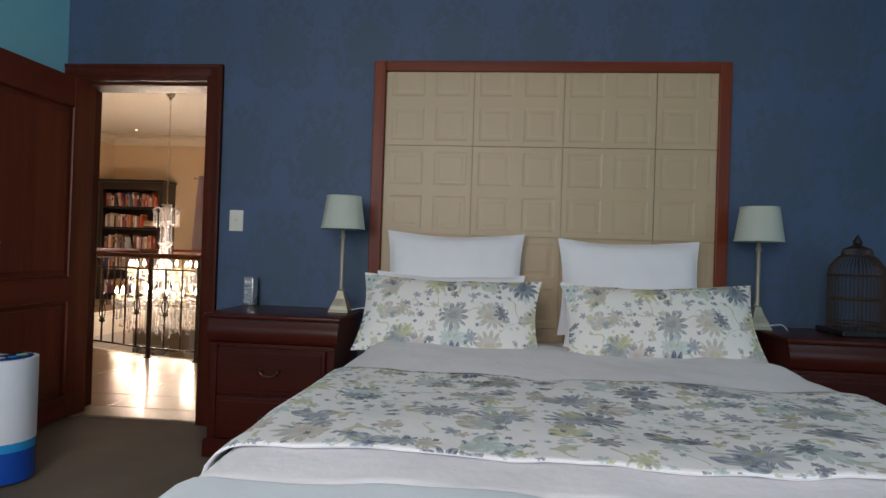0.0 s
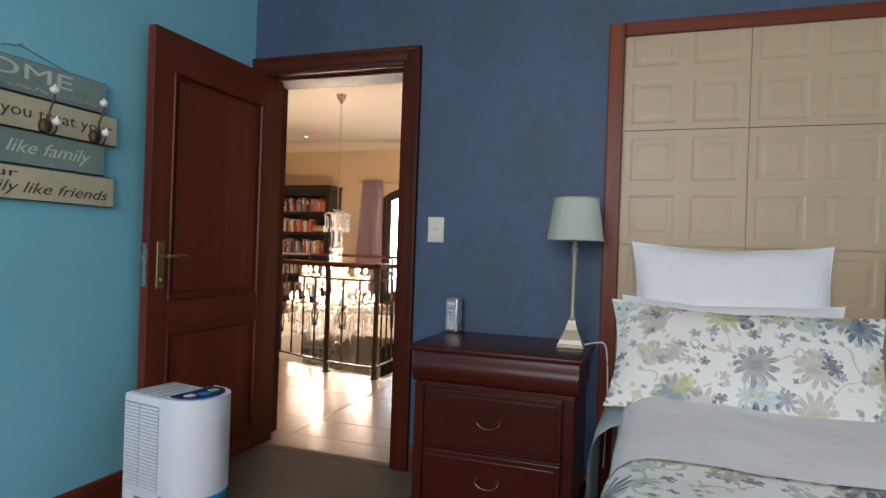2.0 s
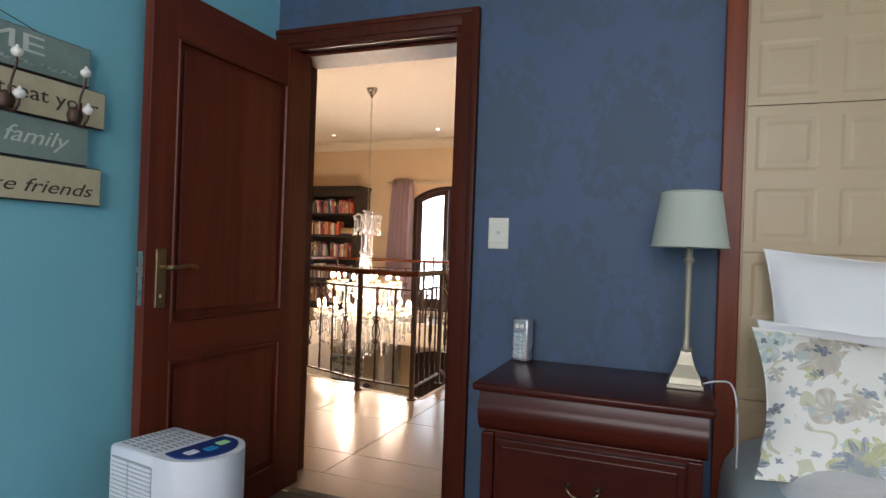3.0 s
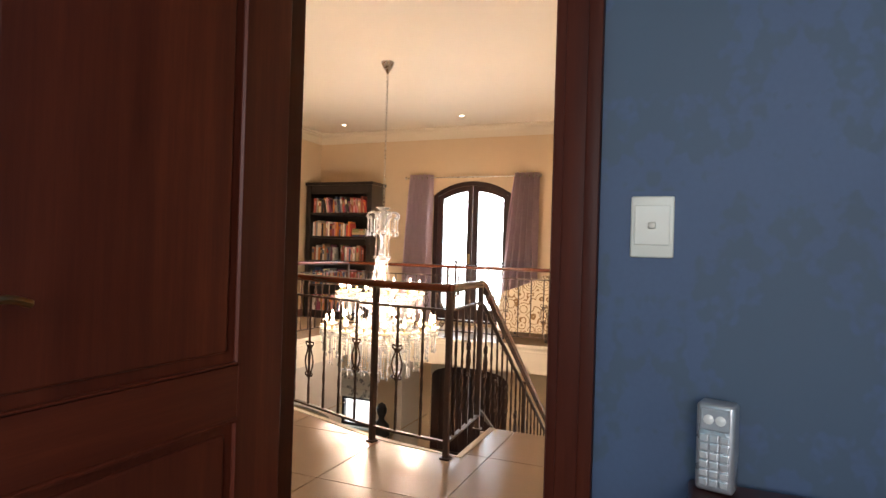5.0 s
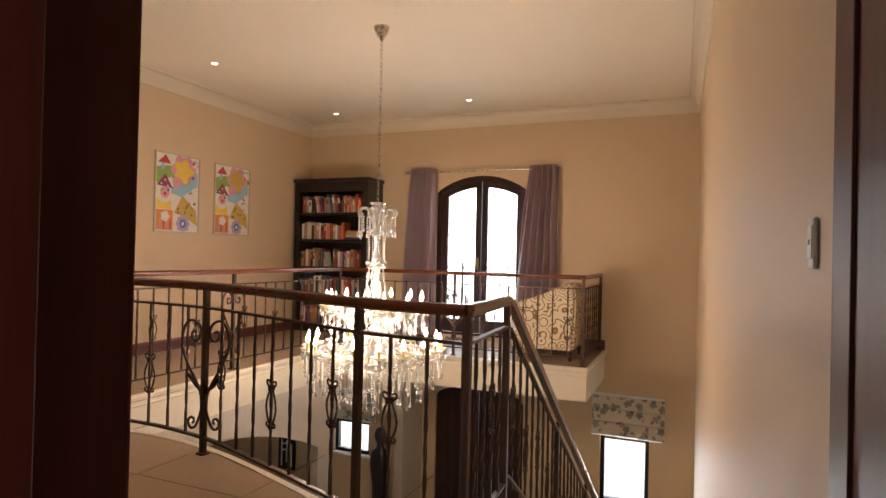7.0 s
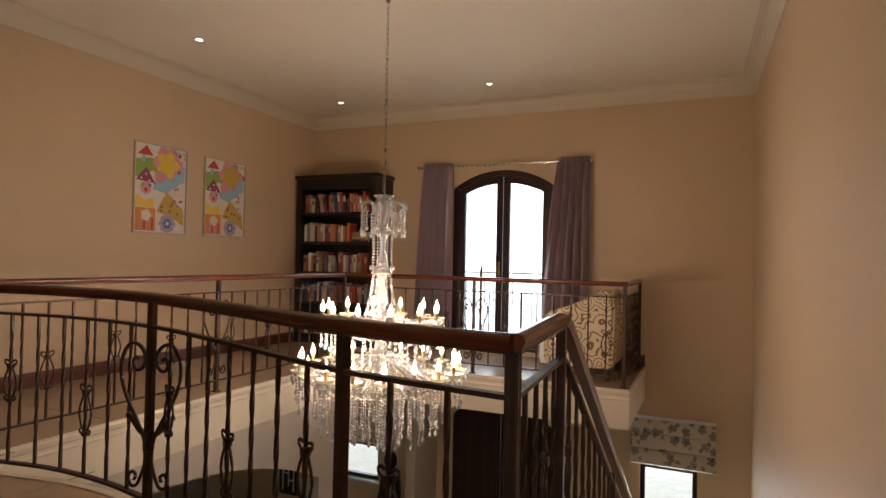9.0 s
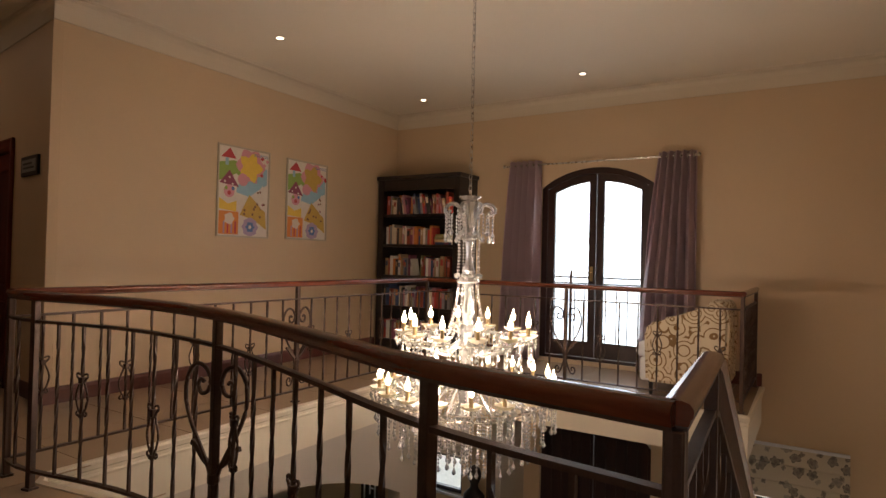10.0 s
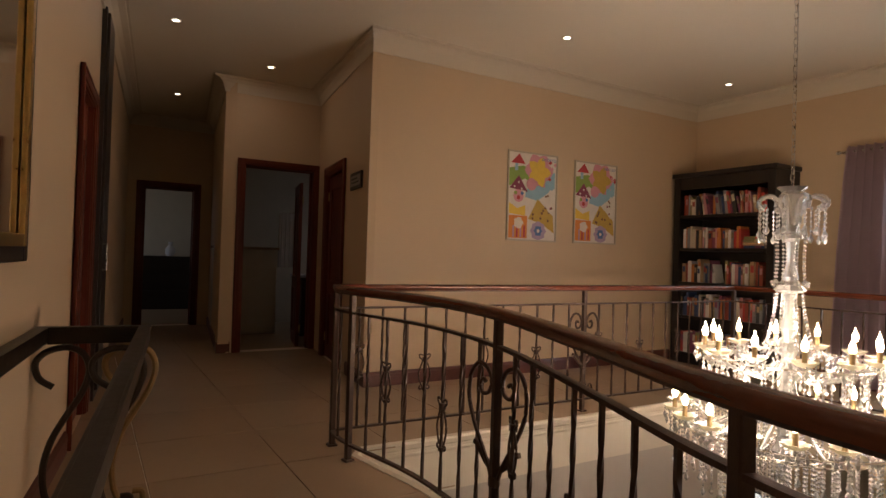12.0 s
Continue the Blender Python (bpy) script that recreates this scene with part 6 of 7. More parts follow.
gd = thing("window_1", pose(AX, 11.56, 0), "arched dark wooden double glass door with bright daylight behind", "glass door", kind="structure")
bm = bmesh.new()
line = [(-AW + 0.035, 0.05)] + [(-AW + 0.035 + (2 * AW - 0.07) * i / 20, arch_z(-AW + 0.035 + (2 * AW - 0.07) * i / 20, 0.035)) for i in range(21)] + [(AW - 0.035, 0.05)]
sweep(bm, [(x, 0.05, z) for x, z in line], rect_section(0.07, 0.10), up=Vector((0, 1, 0)))
box(bm, -AW, AW, 0.0, 0.1, 0.05, 0.085)
part("window_frame", bm, DOORDARK, gd)
for x0, x1 in ((-AW + 0.07, -0.004), (0.004, AW - 0.07)):
    bm = bmesh.new()
    edge = 0.085
    lo, hi = x0 + edge, x1 - edge
    for a, b in ((x0, lo), (hi, x1)):
        n = 4
        f = [(a, 0.09), (b, 0.09)] + [(b + (a - b) * i / n, arch_z(b + (a - b) * i / n, 0.07)) for i in range(n + 1)]
        p = [bm.verts.new((x, 0.03, z)) for x, z in f]
        q = [bm.verts.new((x, 0.08, z)) for x, z in f]
        bm.faces.new(p)
        bm.faces.new(q[::-1])
        for i in range(len(f)):
            bm.faces.new((p[i], q[i], q[(i + 1) % len(f)], p[(i + 1) % len(f)]))
    box(bm, lo, hi, 0.03, 0.08, 0.09, 0.27)
    n = 8
    f = [(lo + (hi - lo) * i / n, arch_z(lo + (hi - lo) * i / n, 0.16)) for i in range(n + 1)] + [(hi + (lo - hi) * i / n, arch_z(hi + (lo - hi) * i / n, 0.07)) for i in range(n + 1)]
    p = [bm.verts.new((x, 0.03, z)) for x, z in f]
    q = [bm.verts.new((x, 0.08, z)) for x, z in f]
    bm.faces.new(p)
    bm.faces.new(q[::-1])
    for i in range(len(f)):
        bm.faces.new((p[i], q[i], q[(i + 1) % len(f)], p[(i + 1) % len(f)]))
    leaf = part("door_leaf", bm, DOORDARK, gd)
    bm = bmesh.new()
    f = [(lo, 0.27), (hi, 0.27)] + [(hi + (lo - hi) * i / n, arch_z(hi + (lo - hi) * i / n, 0.16)) for i in range(n + 1)]
    p = [bm.verts.new((x, 0.053, z)) for x, z in f]
    q = [bm.verts.new((x, 0.057, z)) for x, z in f]
    bm.faces.new(p)
    bm.faces.new(q[::-1])
    for i in range(len(f)):
        bm.faces.new((p[i], q[i], q[(i + 1) % len(f)], p[(i + 1) % len(f)]))
    gp = part("pane", bm, PANE, leaf)
    gp.visible_shadow = False
bm = bmesh.new()
box(bm, -0.07, -0.03, 0.018, 0.03, 0.98, 1.15, 0.003)
tube(bm, [(-0.05, 0.02, 1.08), (-0.05, -0.03, 1.08), (-0.16, -0.03, 1.08)], 0.007, 6)
part("door_handle", bm, BRASS, gd)


def curtain(top, foot, z0, z1, seed, label):
    """Satin drape on eyelets: even folds at the rod that soften and spread to the foot."""
    x0, x1 = top
    ob = thing("curtain", pose((x0 + x1) / 2, 11.43, 0), label, "curtain", "curtains at the glass door")
    cx, w = (x0 + x1) / 2, (x1 - x0) / 2
    bm = bmesh.new()
    nx, nz = 120, 16
    grid = []
    for j in range(nz + 1):
        t = j / nz
        z = z0 + (z1 - z0) * t
        k = 1 - t ** 1.5
        a, b = x0 + (foot[0] - x0) * k - cx, x1 + (foot[1] - x1) * k - cx
        row = []
        for i in range(nx + 1):
            u = i / nx
            ph = u * 5.5 * 2 * math.pi + (1.6 * noise.noise(Vector((u * 3 + seed, t * 1.6, 0)))) * (1 - t * t)
            amp = 0.068 + 0.026 * noise.noise(Vector((u * 4, t * 1.5, seed)))
            fold = math.sin(ph) + 0.22 * math.sin(2 * ph + seed)
            row.append(bm.verts.new((a + (b - a) * u + 0.008 * math.sin(2 * ph), amp * fold, z)))
        grid.append(row)
    for a, b in zip(grid, grid[1:]):
        for i in range(nx):
            bm.faces.new((a[i], a[i + 1], b[i + 1], b[i]))
    solid(part("drape", bm, CURTAIN, ob, smooth=True), 0.003)
    for i in range(6):
        bm = bmesh.new()
        x = -w + 2 * w * (i + 0.5) / 6
        sweep(bm, [(x, 0.028 * math.cos(q * math.pi / 8), 2.362 + 0.028 * math.sin(q * math.pi / 8)) for q in range(16)], ring_section(0.004, 5), up=Vector((1, 0, 0)), closed=True)
        part("eyelet", bm, STEEL, ob, "silver eyelet ring")
    return ob


curtain((-5.53, -5.11), (-5.66, -5.10), 0.03, 2.41, 2.0, "mauve satin eyelet curtain hanging beside the glass door")
curtain((-3.75, -3.365), (-3.96, -3.35), 0.03, 2.41, 6.0, "mauve satin eyelet curtain hanging beside the glass door")
rod = thing("curtain_rod", pose(-4.5, 11.43, 2.362), "slim silver curtain rod above the glass door", "curtain rod")
bm = bmesh.new()
tube(bm, [(-1.08, 0, 0), (1.13, 0, 0)], 0.010, 8)
part("pole", bm, STEEL, rod, smooth=True)
for x in (-1.10, 1.15):
    bm = bmesh.new()
    bmesh.ops.create_uvsphere(bm, u_segments=12, v_segments=8, radius=0.022, matrix=Matrix.Translation((x, 0, 0)))
    part("finial", bm, STEEL, rod, smooth=True)
for x in (-1.06, 1.11):
    bm = bmesh.new()
    tube(bm, [(x, 0, -0.008), (x, 0.112, -0.008)], 0.007, 6)
    part("bracket", bm, STEEL, rod)

# balcony railing outside the glass door
br = thing("balcony_railing", pose(-4.45, 12.65, 0), "thin dark iron balcony railing outside the glass door", "railing")
for z in (0.98, 0.90, 0.08):
    bm = bmesh.new()
    box(bm, -1.4, 1.4, -0.012, 0.012, z, z + 0.022)
    part("rail", bm, IRON, br)
for i in range(20):
    bm = bmesh.new()
    x = -1.36 + i * 0.143
    box(bm, x - 0.007, x + 0.007, -0.007, 0.007, -0.02, 0.90)
    part("bar", bm, IRON, br)
for x in (-0.7, 0.28, 1.2):
    bm = bmesh.new()
    box(bm, x - 0.018, x + 0.018, -0.018, 0.018, -0.02, 1.03, 0.003)
    lathe(bm, [(0.012, 1.03), (0.022, 1.05), (0.006, 1.09), (0.001, 1.12)], (x, 0, 0), 8)
    part("post", bm, IRON, br)

# ---- armchair ----
ac = thing("armchair", pose(-3.28, 10.78, 0), "beige tub armchair with dark scroll pattern", "armchair")
prof = [(-0.34, 0.12), (-0.36, 0.58), (-0.32, 0.66), (-0.20, 0.69), (0.0, 0.735), (0.14, 0.83), (0.24, 0.89), (0.33, 0.87), (0.36, 0.70), (0.34, 0.12)]
for nm, y0, y1 in (("arm", -0.36, -0.22), ("arm", 0.22, 0.36)):
    bm = bmesh.new()
    a = [bm.verts.new((x, y0, z)) for x, z in prof]
    b = [bm.verts.new((x, y1, z)) for x, z in prof]
    bm.faces.new(a[::-1])
    bm.faces.new(b)
    for i in range(len(prof)):
        bm.faces.new((a[i], a[(i + 1) % len(prof)], b[(i + 1) % len(prof)], b[i]))
    bmesh.ops.bevel(bm, geom=list(bm.edges), offset=0.03, segments=3, affect="EDGES")
    part(nm, bm, CHAIRCLOTH, ac, smooth=True)
bm = bmesh.new()
box(bm, 0.16, 0.345, -0.23, 0.23, 0.12, 0.885, 0.045, seg=4)
part("backrest", bm, CHAIRCLOTH, ac, smooth=True)
# seat front and cushion: the window's glare on them is put in as white cloth
bm = bmesh.new()
box(bm, -0.43, 0.17, -0.215, 0.215, 0.10, 0.32, 0.03, seg=3)
part("seat_base", bm, LINEN, ac, "seat front coloured white for window light", smooth=True)
bm = bmesh.new()
box(bm, -0.47, 0.155, -0.213, 0.213, 0.322, 0.46, 0.045, seg=4)
part("seat_cushion", bm, LINEN, ac, "seat cushion coloured white for window light", smooth=True)
for x in (-0.30, 0.29):
    for y in (-0.30, 0.30):
        bm = bmesh.new()
        lathe(bm, [(0.016, 0.0), (0.024, 0.125)], (x, y, 0), 8)
        part("leg", bm, BLACKWOOD, ac, "dark wooden leg")

# ---- pictures on the gallery wall ----
ART = {n: plain("art_" + n, c, 0.6, vary=0.08, scale=20) for n, c in dict(red=(0.50, 0.05, 0.06), orange=(0.70, 0.25, 0.05), yellow=(0.78, 0.55, 0.08), pink=(0.66, 0.30, 0.36), sky=(0.30, 0.50, 0.62), green=(0.25, 0.38, 0.08), plum=(0.25, 0.05, 0.10), lilac=(0.42, 0.32, 0.48), white=(0.72, 0.66, 0.60), gold=(0.55, 0.36, 0.07), blue=(0.10, 0.18, 0.42), brown=(0.20, 0.10, 0.05)).items()}


def child_art(m, w, h, seed, label):
    """Poster in a slim frame: cut-out houses, sun, hills, spots; local x along the wall, face to -y."""
    ob = thing("framed_picture", m, label, "picture", "pictures on the gallery wall")
    bm = bmesh.new()
    for x0, x1, z0, z1 in ((0, w, 0, 0.016), (0, w, h - 0.016, h), (0, 0.016, 0.016, h - 0.016), (w - 0.016, w, 0.016, h - 0.016)):
        box(bm, x0, x1, -0.020, -0.001, z0, z1, 0.002)
    part("frame", bm, plain("pale_silver_frame", (0.50, 0.44, 0.34), 0.4, metal=0.4), ob, "slim pale metal frame")
    bm = bmesh.new()
    box(bm, 0.015, w - 0.015, -0.008, -0.002, 0.015, h - 0.015)
    sheet = part("sheet", bm, ART["white"], ob)
    state = {"y": -0.0086}

    def shape(pts, ink):
        bm = bmesh.new()
        pts = [(min(0.975, max(0.025, u)) * w, min(0.98, max(0.02, v)) * h) for u, v in pts]
        y = state["y"]
        state["y"] -= 0.00025
        a = [bm.verts.new((x, y, z)) for x, z in pts]
        b = [bm.verts.new((x, y + 0.0002, z)) for x, z in pts]
        bm.faces.new(a)
        bm.faces.new(b[::-1])
        for i in range(len(a)):
            bm.faces.new((a[i], b[i], b[(i + 1) % len(a)], a[(i + 1) % len(a)]))
        part("cut_out", bm, ART[ink], sheet)

    def disc(u, v, r, ink, k=14, lobe=0.0, n=5):
        shape([(u + r * (1 + lobe * math.cos(n * q * 2 * math.pi / k)) * math.cos(q * 2 * math.pi / k), v + r * w / h * (1 + lobe * math.cos(n * q * 2 * math.pi / k)) * math.sin(q * 2 * math.pi / k)) for q in range(k)], ink)

    rg = random.Random(seed)
    shape([(0.03, 0.60), (0.35, 0.70), (0.55, 0.60), (0.55, 0.80), (0.30, 0.84), (0.03, 0.80)], "green")
    shape([(0.30, 0.50), (0.60, 0.46), (0.95, 0.62), (0.95, 0.80), (0.55, 0.72)], "sky")
    disc(0.62, 0.80, 0.26, "pink", 24, 0.12, 6)
    disc(0.62, 0.79, 0.20, "yellow" if seed % 2 else "gold", 20, 0.25, 5)
    shape([(0.06, 0.86), (0.22, 0.97), (0.34, 0.86)], "red")
    shape([(0.14, 0.86), (0.20, 0.86), (0.20, 0.78), (0.14, 0.78)], "sky")
    shape([(0.04, 0.58), (0.22, 0.73), (0.40, 0.55)], "plum")
    for u, v in ((0.14, 0.60), (0.22, 0.65), (0.28, 0.58)):
        disc(u, v, 0.018, "white", 8)
    shape([(0.10, 0.42), (0.34, 0.42), (0.36, 0.56), (0.08, 0.57)], "white")
    disc(0.22, 0.50, 0.10, "pink", 14)
    disc(0.16, 0.53, 0.03, "green", 8)
    disc(0.29, 0.53, 0.03, "blue", 8)
    disc(0.22, 0.48, 0.035, "red", 8)
    shape([(0.04, 0.30), (0.36, 0.28), (0.36, 0.40), (0.20, 0.36), (0.04, 0.42)], "yellow")
    shape([(0.04, 0.03), (0.40, 0.03), (0.40, 0.28), (0.04, 0.28)], "orange")
    for k in range(4):
        shape([(0.12 + 0.07 * k, 0.04), (0.15 + 0.07 * k, 0.04), (0.15 + 0.07 * k, 0.17), (0.12 + 0.07 * k, 0.17)], "red" if k % 2 else "lilac")
    disc(0.23, 0.20, 0.09, "white", 12, 0.15, 5)
    shape([(0.42, 0.25), (0.60, 0.48), (0.92, 0.30), (0.95, 0.10), (0.70, 0.20)], "gold")
    for k in range(9):
        disc(rg.uniform(0.50, 0.85), rg.uniform(0.22, 0.40), 0.022, "brown", 7)
    shape([(0.70, 0.46), (0.85, 0.60), (0.96, 0.52), (0.94, 0.30), (0.82, 0.34)], "white")
    for k in range(5):
        disc(rg.uniform(0.76, 0.92), rg.uniform(0.36, 0.54), 0.02, "plum" if k % 2 else "brown", 7)
    disc(0.62, 0.12, 0.15, "lilac", 18, 0.1, 8)
    disc(0.62, 0.12, 0.08, "blue", 14, 0.2, 6)
    disc(0.62, 0.12, 0.03, "white", 8)
    for k in range(5):
        disc(rg.uniform(0.80, 0.94), rg.uniform(0.66, 0.92), 0.03, "pink" if k % 2 else "red", 8, 0.2, 4)
    disc(0.46, 0.64, 0.10, "pink", 14)
    disc(0.80, 0.64, 0.08, "sky", 12, 0.15, 3)
    for k in range(3):
        shape([(0.66, 0.945 - k * 0.012), (0.95, 0.945 - k * 0.012), (0.95, 0.949 - k * 0.012), (0.66, 0.949 - k * 0.012)], "blue")
    return ob


child_art(pose(-7.34, 8.55, 1.372, 0, 0, 90), 0.665, 0.93, 5, "framed colourful collage print with houses and a sun")
child_art(pose(-7.34, 9.46, 1.378, 0, 0, 90), 0.655, 0.912, 8, "framed colourful collage print with a house and sunflower")

# ---- passage: small sign, console table, mirror, tall cupboard ----
sg2 = thing("door_sign", pose(-9.58, 7.33, 0, 0, 0, a_al) @ pose(1.66, -0.001, 1.80), "small dark framed sign on the alcove wall", "wall sign")
bm = bmesh.new()
box(bm, 0, 0.40, -0.022, 0, 0, 0.16, 0.003)
part("frame", bm, BLACKWOOD, sg2)
bm = bmesh.new()
box(bm, 0.03, 0.37, -0.025, -0.021, 0.03, 0.13)
part("panel", bm, plain("grey_sign_panel", (0.30, 0.29, 0.27), 0.6), sg2)
for k in range(2):
    bm = bmesh.new()
    box(bm, 0.07, 0.33 - 0.05 * k, -0.0265, -0.0245, 0.055 + 0.035 * k, 0.07 + 0.035 * k)
    part("print_line", bm, BLACKWOOD, sg2)

cw = math.degrees(math.atan2(4.815 - 4.33, -6.44 + 2.45))
CON = pose(-2.45, 4.33, 0, 0, 0, cw)
con = thing("console_table", CON @ pose(0.97, 0, 0), "open wrought iron console table frame with scrolled legs", "console table")
CL, CD, CH = 2.13, 0.43, 0.83
for nm, x0, x1, y0, y1 in (("back_rail", 0, CL, -0.055, -0.012), ("front_rail", 0, CL, -CD - 0.022, -CD + 0.022), ("end_rail", 0, 0.044, -CD + 0.022, -0.055), ("end_rail", CL - 0.044, CL, -CD + 0.022, -0.055)):
    bm = bmesh.new()
    box(bm, x0, x1, y0, y1, CH - 0.075, CH, 0.006)
    box(bm, x0 - 0.004, x1 + 0.004, y0 - 0.004, y1 + 0.004, CH - 0.012, CH - 0.001, 0.002)
    part(nm, bm, TABLEIRON, con, "dark bronzed iron rail")
SCROLL = [(-0.083, 0.575), (-0.135, 0.615), (-0.150, 0.680), (-0.110, 0.727), (-0.035, 0.744), (0.025, 0.715), (0.050, 0.643), (0.025, 0.547), (-0.030, 0.450), (-0.083, 0.345), (-0.110, 0.220), (-0.095, 0.100), (-0.050, 0.030), (0.010, 0.040), (0.012, 0.090), (-0.025, 0.095)]
for x in (0.06, CL - 0.06):
    for y, mt, dx, label in ((-CD, GOLD_IRON, 0.0, "bronze-gold scrolled iron leg"), (-CD + 0.045, TABLEIRON, 0.05, "dark scrolled iron leg"), (-0.17, TABLEIRON, 0.0, "dark scrolled iron leg")):
        bm = bmesh.new()
        inward = dx if x < 1 else -dx
        sweep(bm, spline([(x + inward, y - k, z) for k, z in SCROLL], 5), ring_section(0.014, 8), up=Vector((1, 0, 0)))
        part("scroll_leg", bm, mt, con, label, smooth=True)
    for y in (-CD + 0.03, -0.14):
        bm = bmesh.new()
        box(bm, x - 0.012, x + 0.012, y - 0.012, y + 0.012, 0.735, CH - 0.074, 0.003)
        part("bracket", bm, TABLEIRON, con)
    bm = bmesh.new()
    box(bm, x - 0.02, x + 0.02, -CD - 0.01, -0.06, 0, 0.016, 0.003)
    part("foot_bar", bm, TABLEIRON, con)

mi = thing("wall_mirror", CON @ pose(1.12, 0, 1.12), "large wall mirror in a gilded and dark wooden frame", "mirror")
MW, MH = 1.58, 1.62
for nm, x0, x1, z0, z1 in (("frame_side", 0, 0.07, 0, MH), ("frame_side", MW - 0.07, MW, 0, MH), ("frame_rail", 0.07, MW - 0.07, 0, 0.07), ("frame_rail", 0.07, MW - 0.07, MH - 0.07, MH)):
    bm = bmesh.new()
    box(bm, x0, x1, -0.045, -0.002, z0, z1, 0.008)
    part(nm, bm, BLACKWOOD, mi)
bm = bmesh.new()
for x0, x1, z0, z1 in ((0.055, 0.10, 0.055, MH - 0.055), (MW - 0.10, MW - 0.055, 0.055, MH - 0.055), (0.10, MW - 0.10, 0.055, 0.10), (0.10, MW - 0.10, MH - 0.10, MH - 0.055)):
    box(bm, x0, x1, -0.052, -0.03, z0, z1, 0.005)
part("gilt_slip", bm, GOLD, mi, "gilded inner moulding")
bm = bmesh.new()
box(bm, 0.09, MW - 0.09, -0.028, -0.022, 0.09, MH - 0.09)
part("glass", bm, MIRROR, mi)

cb = thing("tall_cupboard", pose(-6.44, 4.815, 0, 0, 0, a_ps) @ pose(1.25, 0, 0), "tall dark wooden built-in cupboard in the passage", "cupboard")
bm = bmesh.new()
box(bm, 0, 0.5, -0.035, 0.0, 0, 3.02, 0.004)
part("body", bm, BLACKWOOD, cb)
bm = bmesh.new()
box(bm, 0.02, 0.48, -0.057, -0.035, 0.08, 2.98, 0.004)
part("cupboard_door", bm, BLACKWOOD, cb)
bm = bmesh.new()
tube(bm, [(0.06, -0.057, 1.0), (0.06, -0.085, 1.0), (0.06, -0.085, 1.2), (0.06, -0.057, 1.2)], 0.007, 6)
part("pull_handle", bm, STEEL, cb, "silver bar handle")

# furniture seen in the far rooms
dr = thing("dresser", pose(-15.3, 6.0, 0), "low black wooden dresser in a far bedroom", "dresser")
bm = bmesh.new()
box(bm, -0.25, 0.25, -0.75, 0.75, 0.0, 1.02, 0.006)
part("body", bm, BLACKWOOD, dr)
for k in range(3):
    bm = bmesh.new()
    box(bm, 0.252, 0.262, -0.72, 0.72, 0.08 + k * 0.31, 0.36 + k * 0.31, 0.003)
    part("drawer", bm, BLACKWOOD, dr)
tl = thing("small_vase", pose(-15.3, 6.30, 1.022), "small pale glass vase on the dark dresser", "vase")
bm = bmesh.new()
lathe(bm, [(0.05, 0), (0.09, 0.05), (0.09, 0.14), (0.03, 0.22), (0.05, 0.28)], seg=16)
part("vessel", bm, WHITEPLASTIC, tl, smooth=True)
pw = thing("half_wall", pose(-11.2, 7.15, 0), "tiled half-height bathroom wall with a ledge", "partition", kind="structure")
bm = bmesh.new()
box(bm, -0.08, 0.08, -0.75, 0.12, 0, 1.2, 0.006)
part("core", bm, FARWALL, pw)
bm = bmesh.new()
box(bm, -0.10, 0.10, -0.77, 0.14, 1.2, 1.235, 0.004)
part("ledge", bm, TILE, pw)
tw = thing("bath_towel", pose(-11.2, 7.42, 0), "pale towel hanging in the bathroom", "towel")
bm = bmesh.new()
for k in range(8):
    box(bm, -0.01 + 0.012 * (k % 2), 0.02 + 0.012 * (k % 2), -0.12 + k * 0.03, -0.09 + k * 0.03, 0.95, 1.75, 0.006)
part("cloth", bm, LINEN, tw, smooth=True)
vn = thing("vanity_unit", pose(-10.9, 7.75, 0), "dark wooden vanity unit in the bathroom", "vanity")
bm = bmesh.new()
box(bm, -0.25, 0.25, -0.25, 0.5, 0, 0.82, 0.006)
part("body", bm, BLACKWOOD, vn)
bm = bmesh.new()
box(bm, -0.27, 0.27, -0.27, 0.52, 0.822, 0.86, 0.006)
part("top", bm, WHITEPLASTIC, vn)

# ---- entrance hall below ----
def low_window(name, x0, x1, z0, z1, label):
    ob = thing(name, pose(x0, 11.6, z0), label, "window", kind="structure")
    w, h = x1 - x0, z1 - z0
    bm = bmesh.new()
    for a, b, c, d in ((0, w, 0, 0.05), (0, w, h - 0.05, h), (0, 0.05, 0.05, h - 0.05), (w - 0.05, w, 0.05, h - 0.05)):
        box(bm, a, b, 0.0, 0.07, c, d, 0.003)
    part("window_frame", bm, BLACKWOOD, ob)
    bm = bmesh.new()
    box(bm, 0.05, w - 0.05, 0.03, 0.036, 0.05, h - 0.05)
    p = part("pane", bm, PANE, ob)
    p.visible_shadow = False
    bm = bmesh.new()
    box(bm, -0.03, w + 0.03, -0.075, -0.002, -0.035, 0.0, 0.003)
    part("window_sill", bm, WHITEPLASTIC, ob)


low_window("window_2", -2.78, -2.18, -1.95, -1.09, "narrow dark-framed window in the lower hall")
low_window("window_3", -6.80, -6.17, -1.88, -1.38, "small dark-framed window in the lower hall")


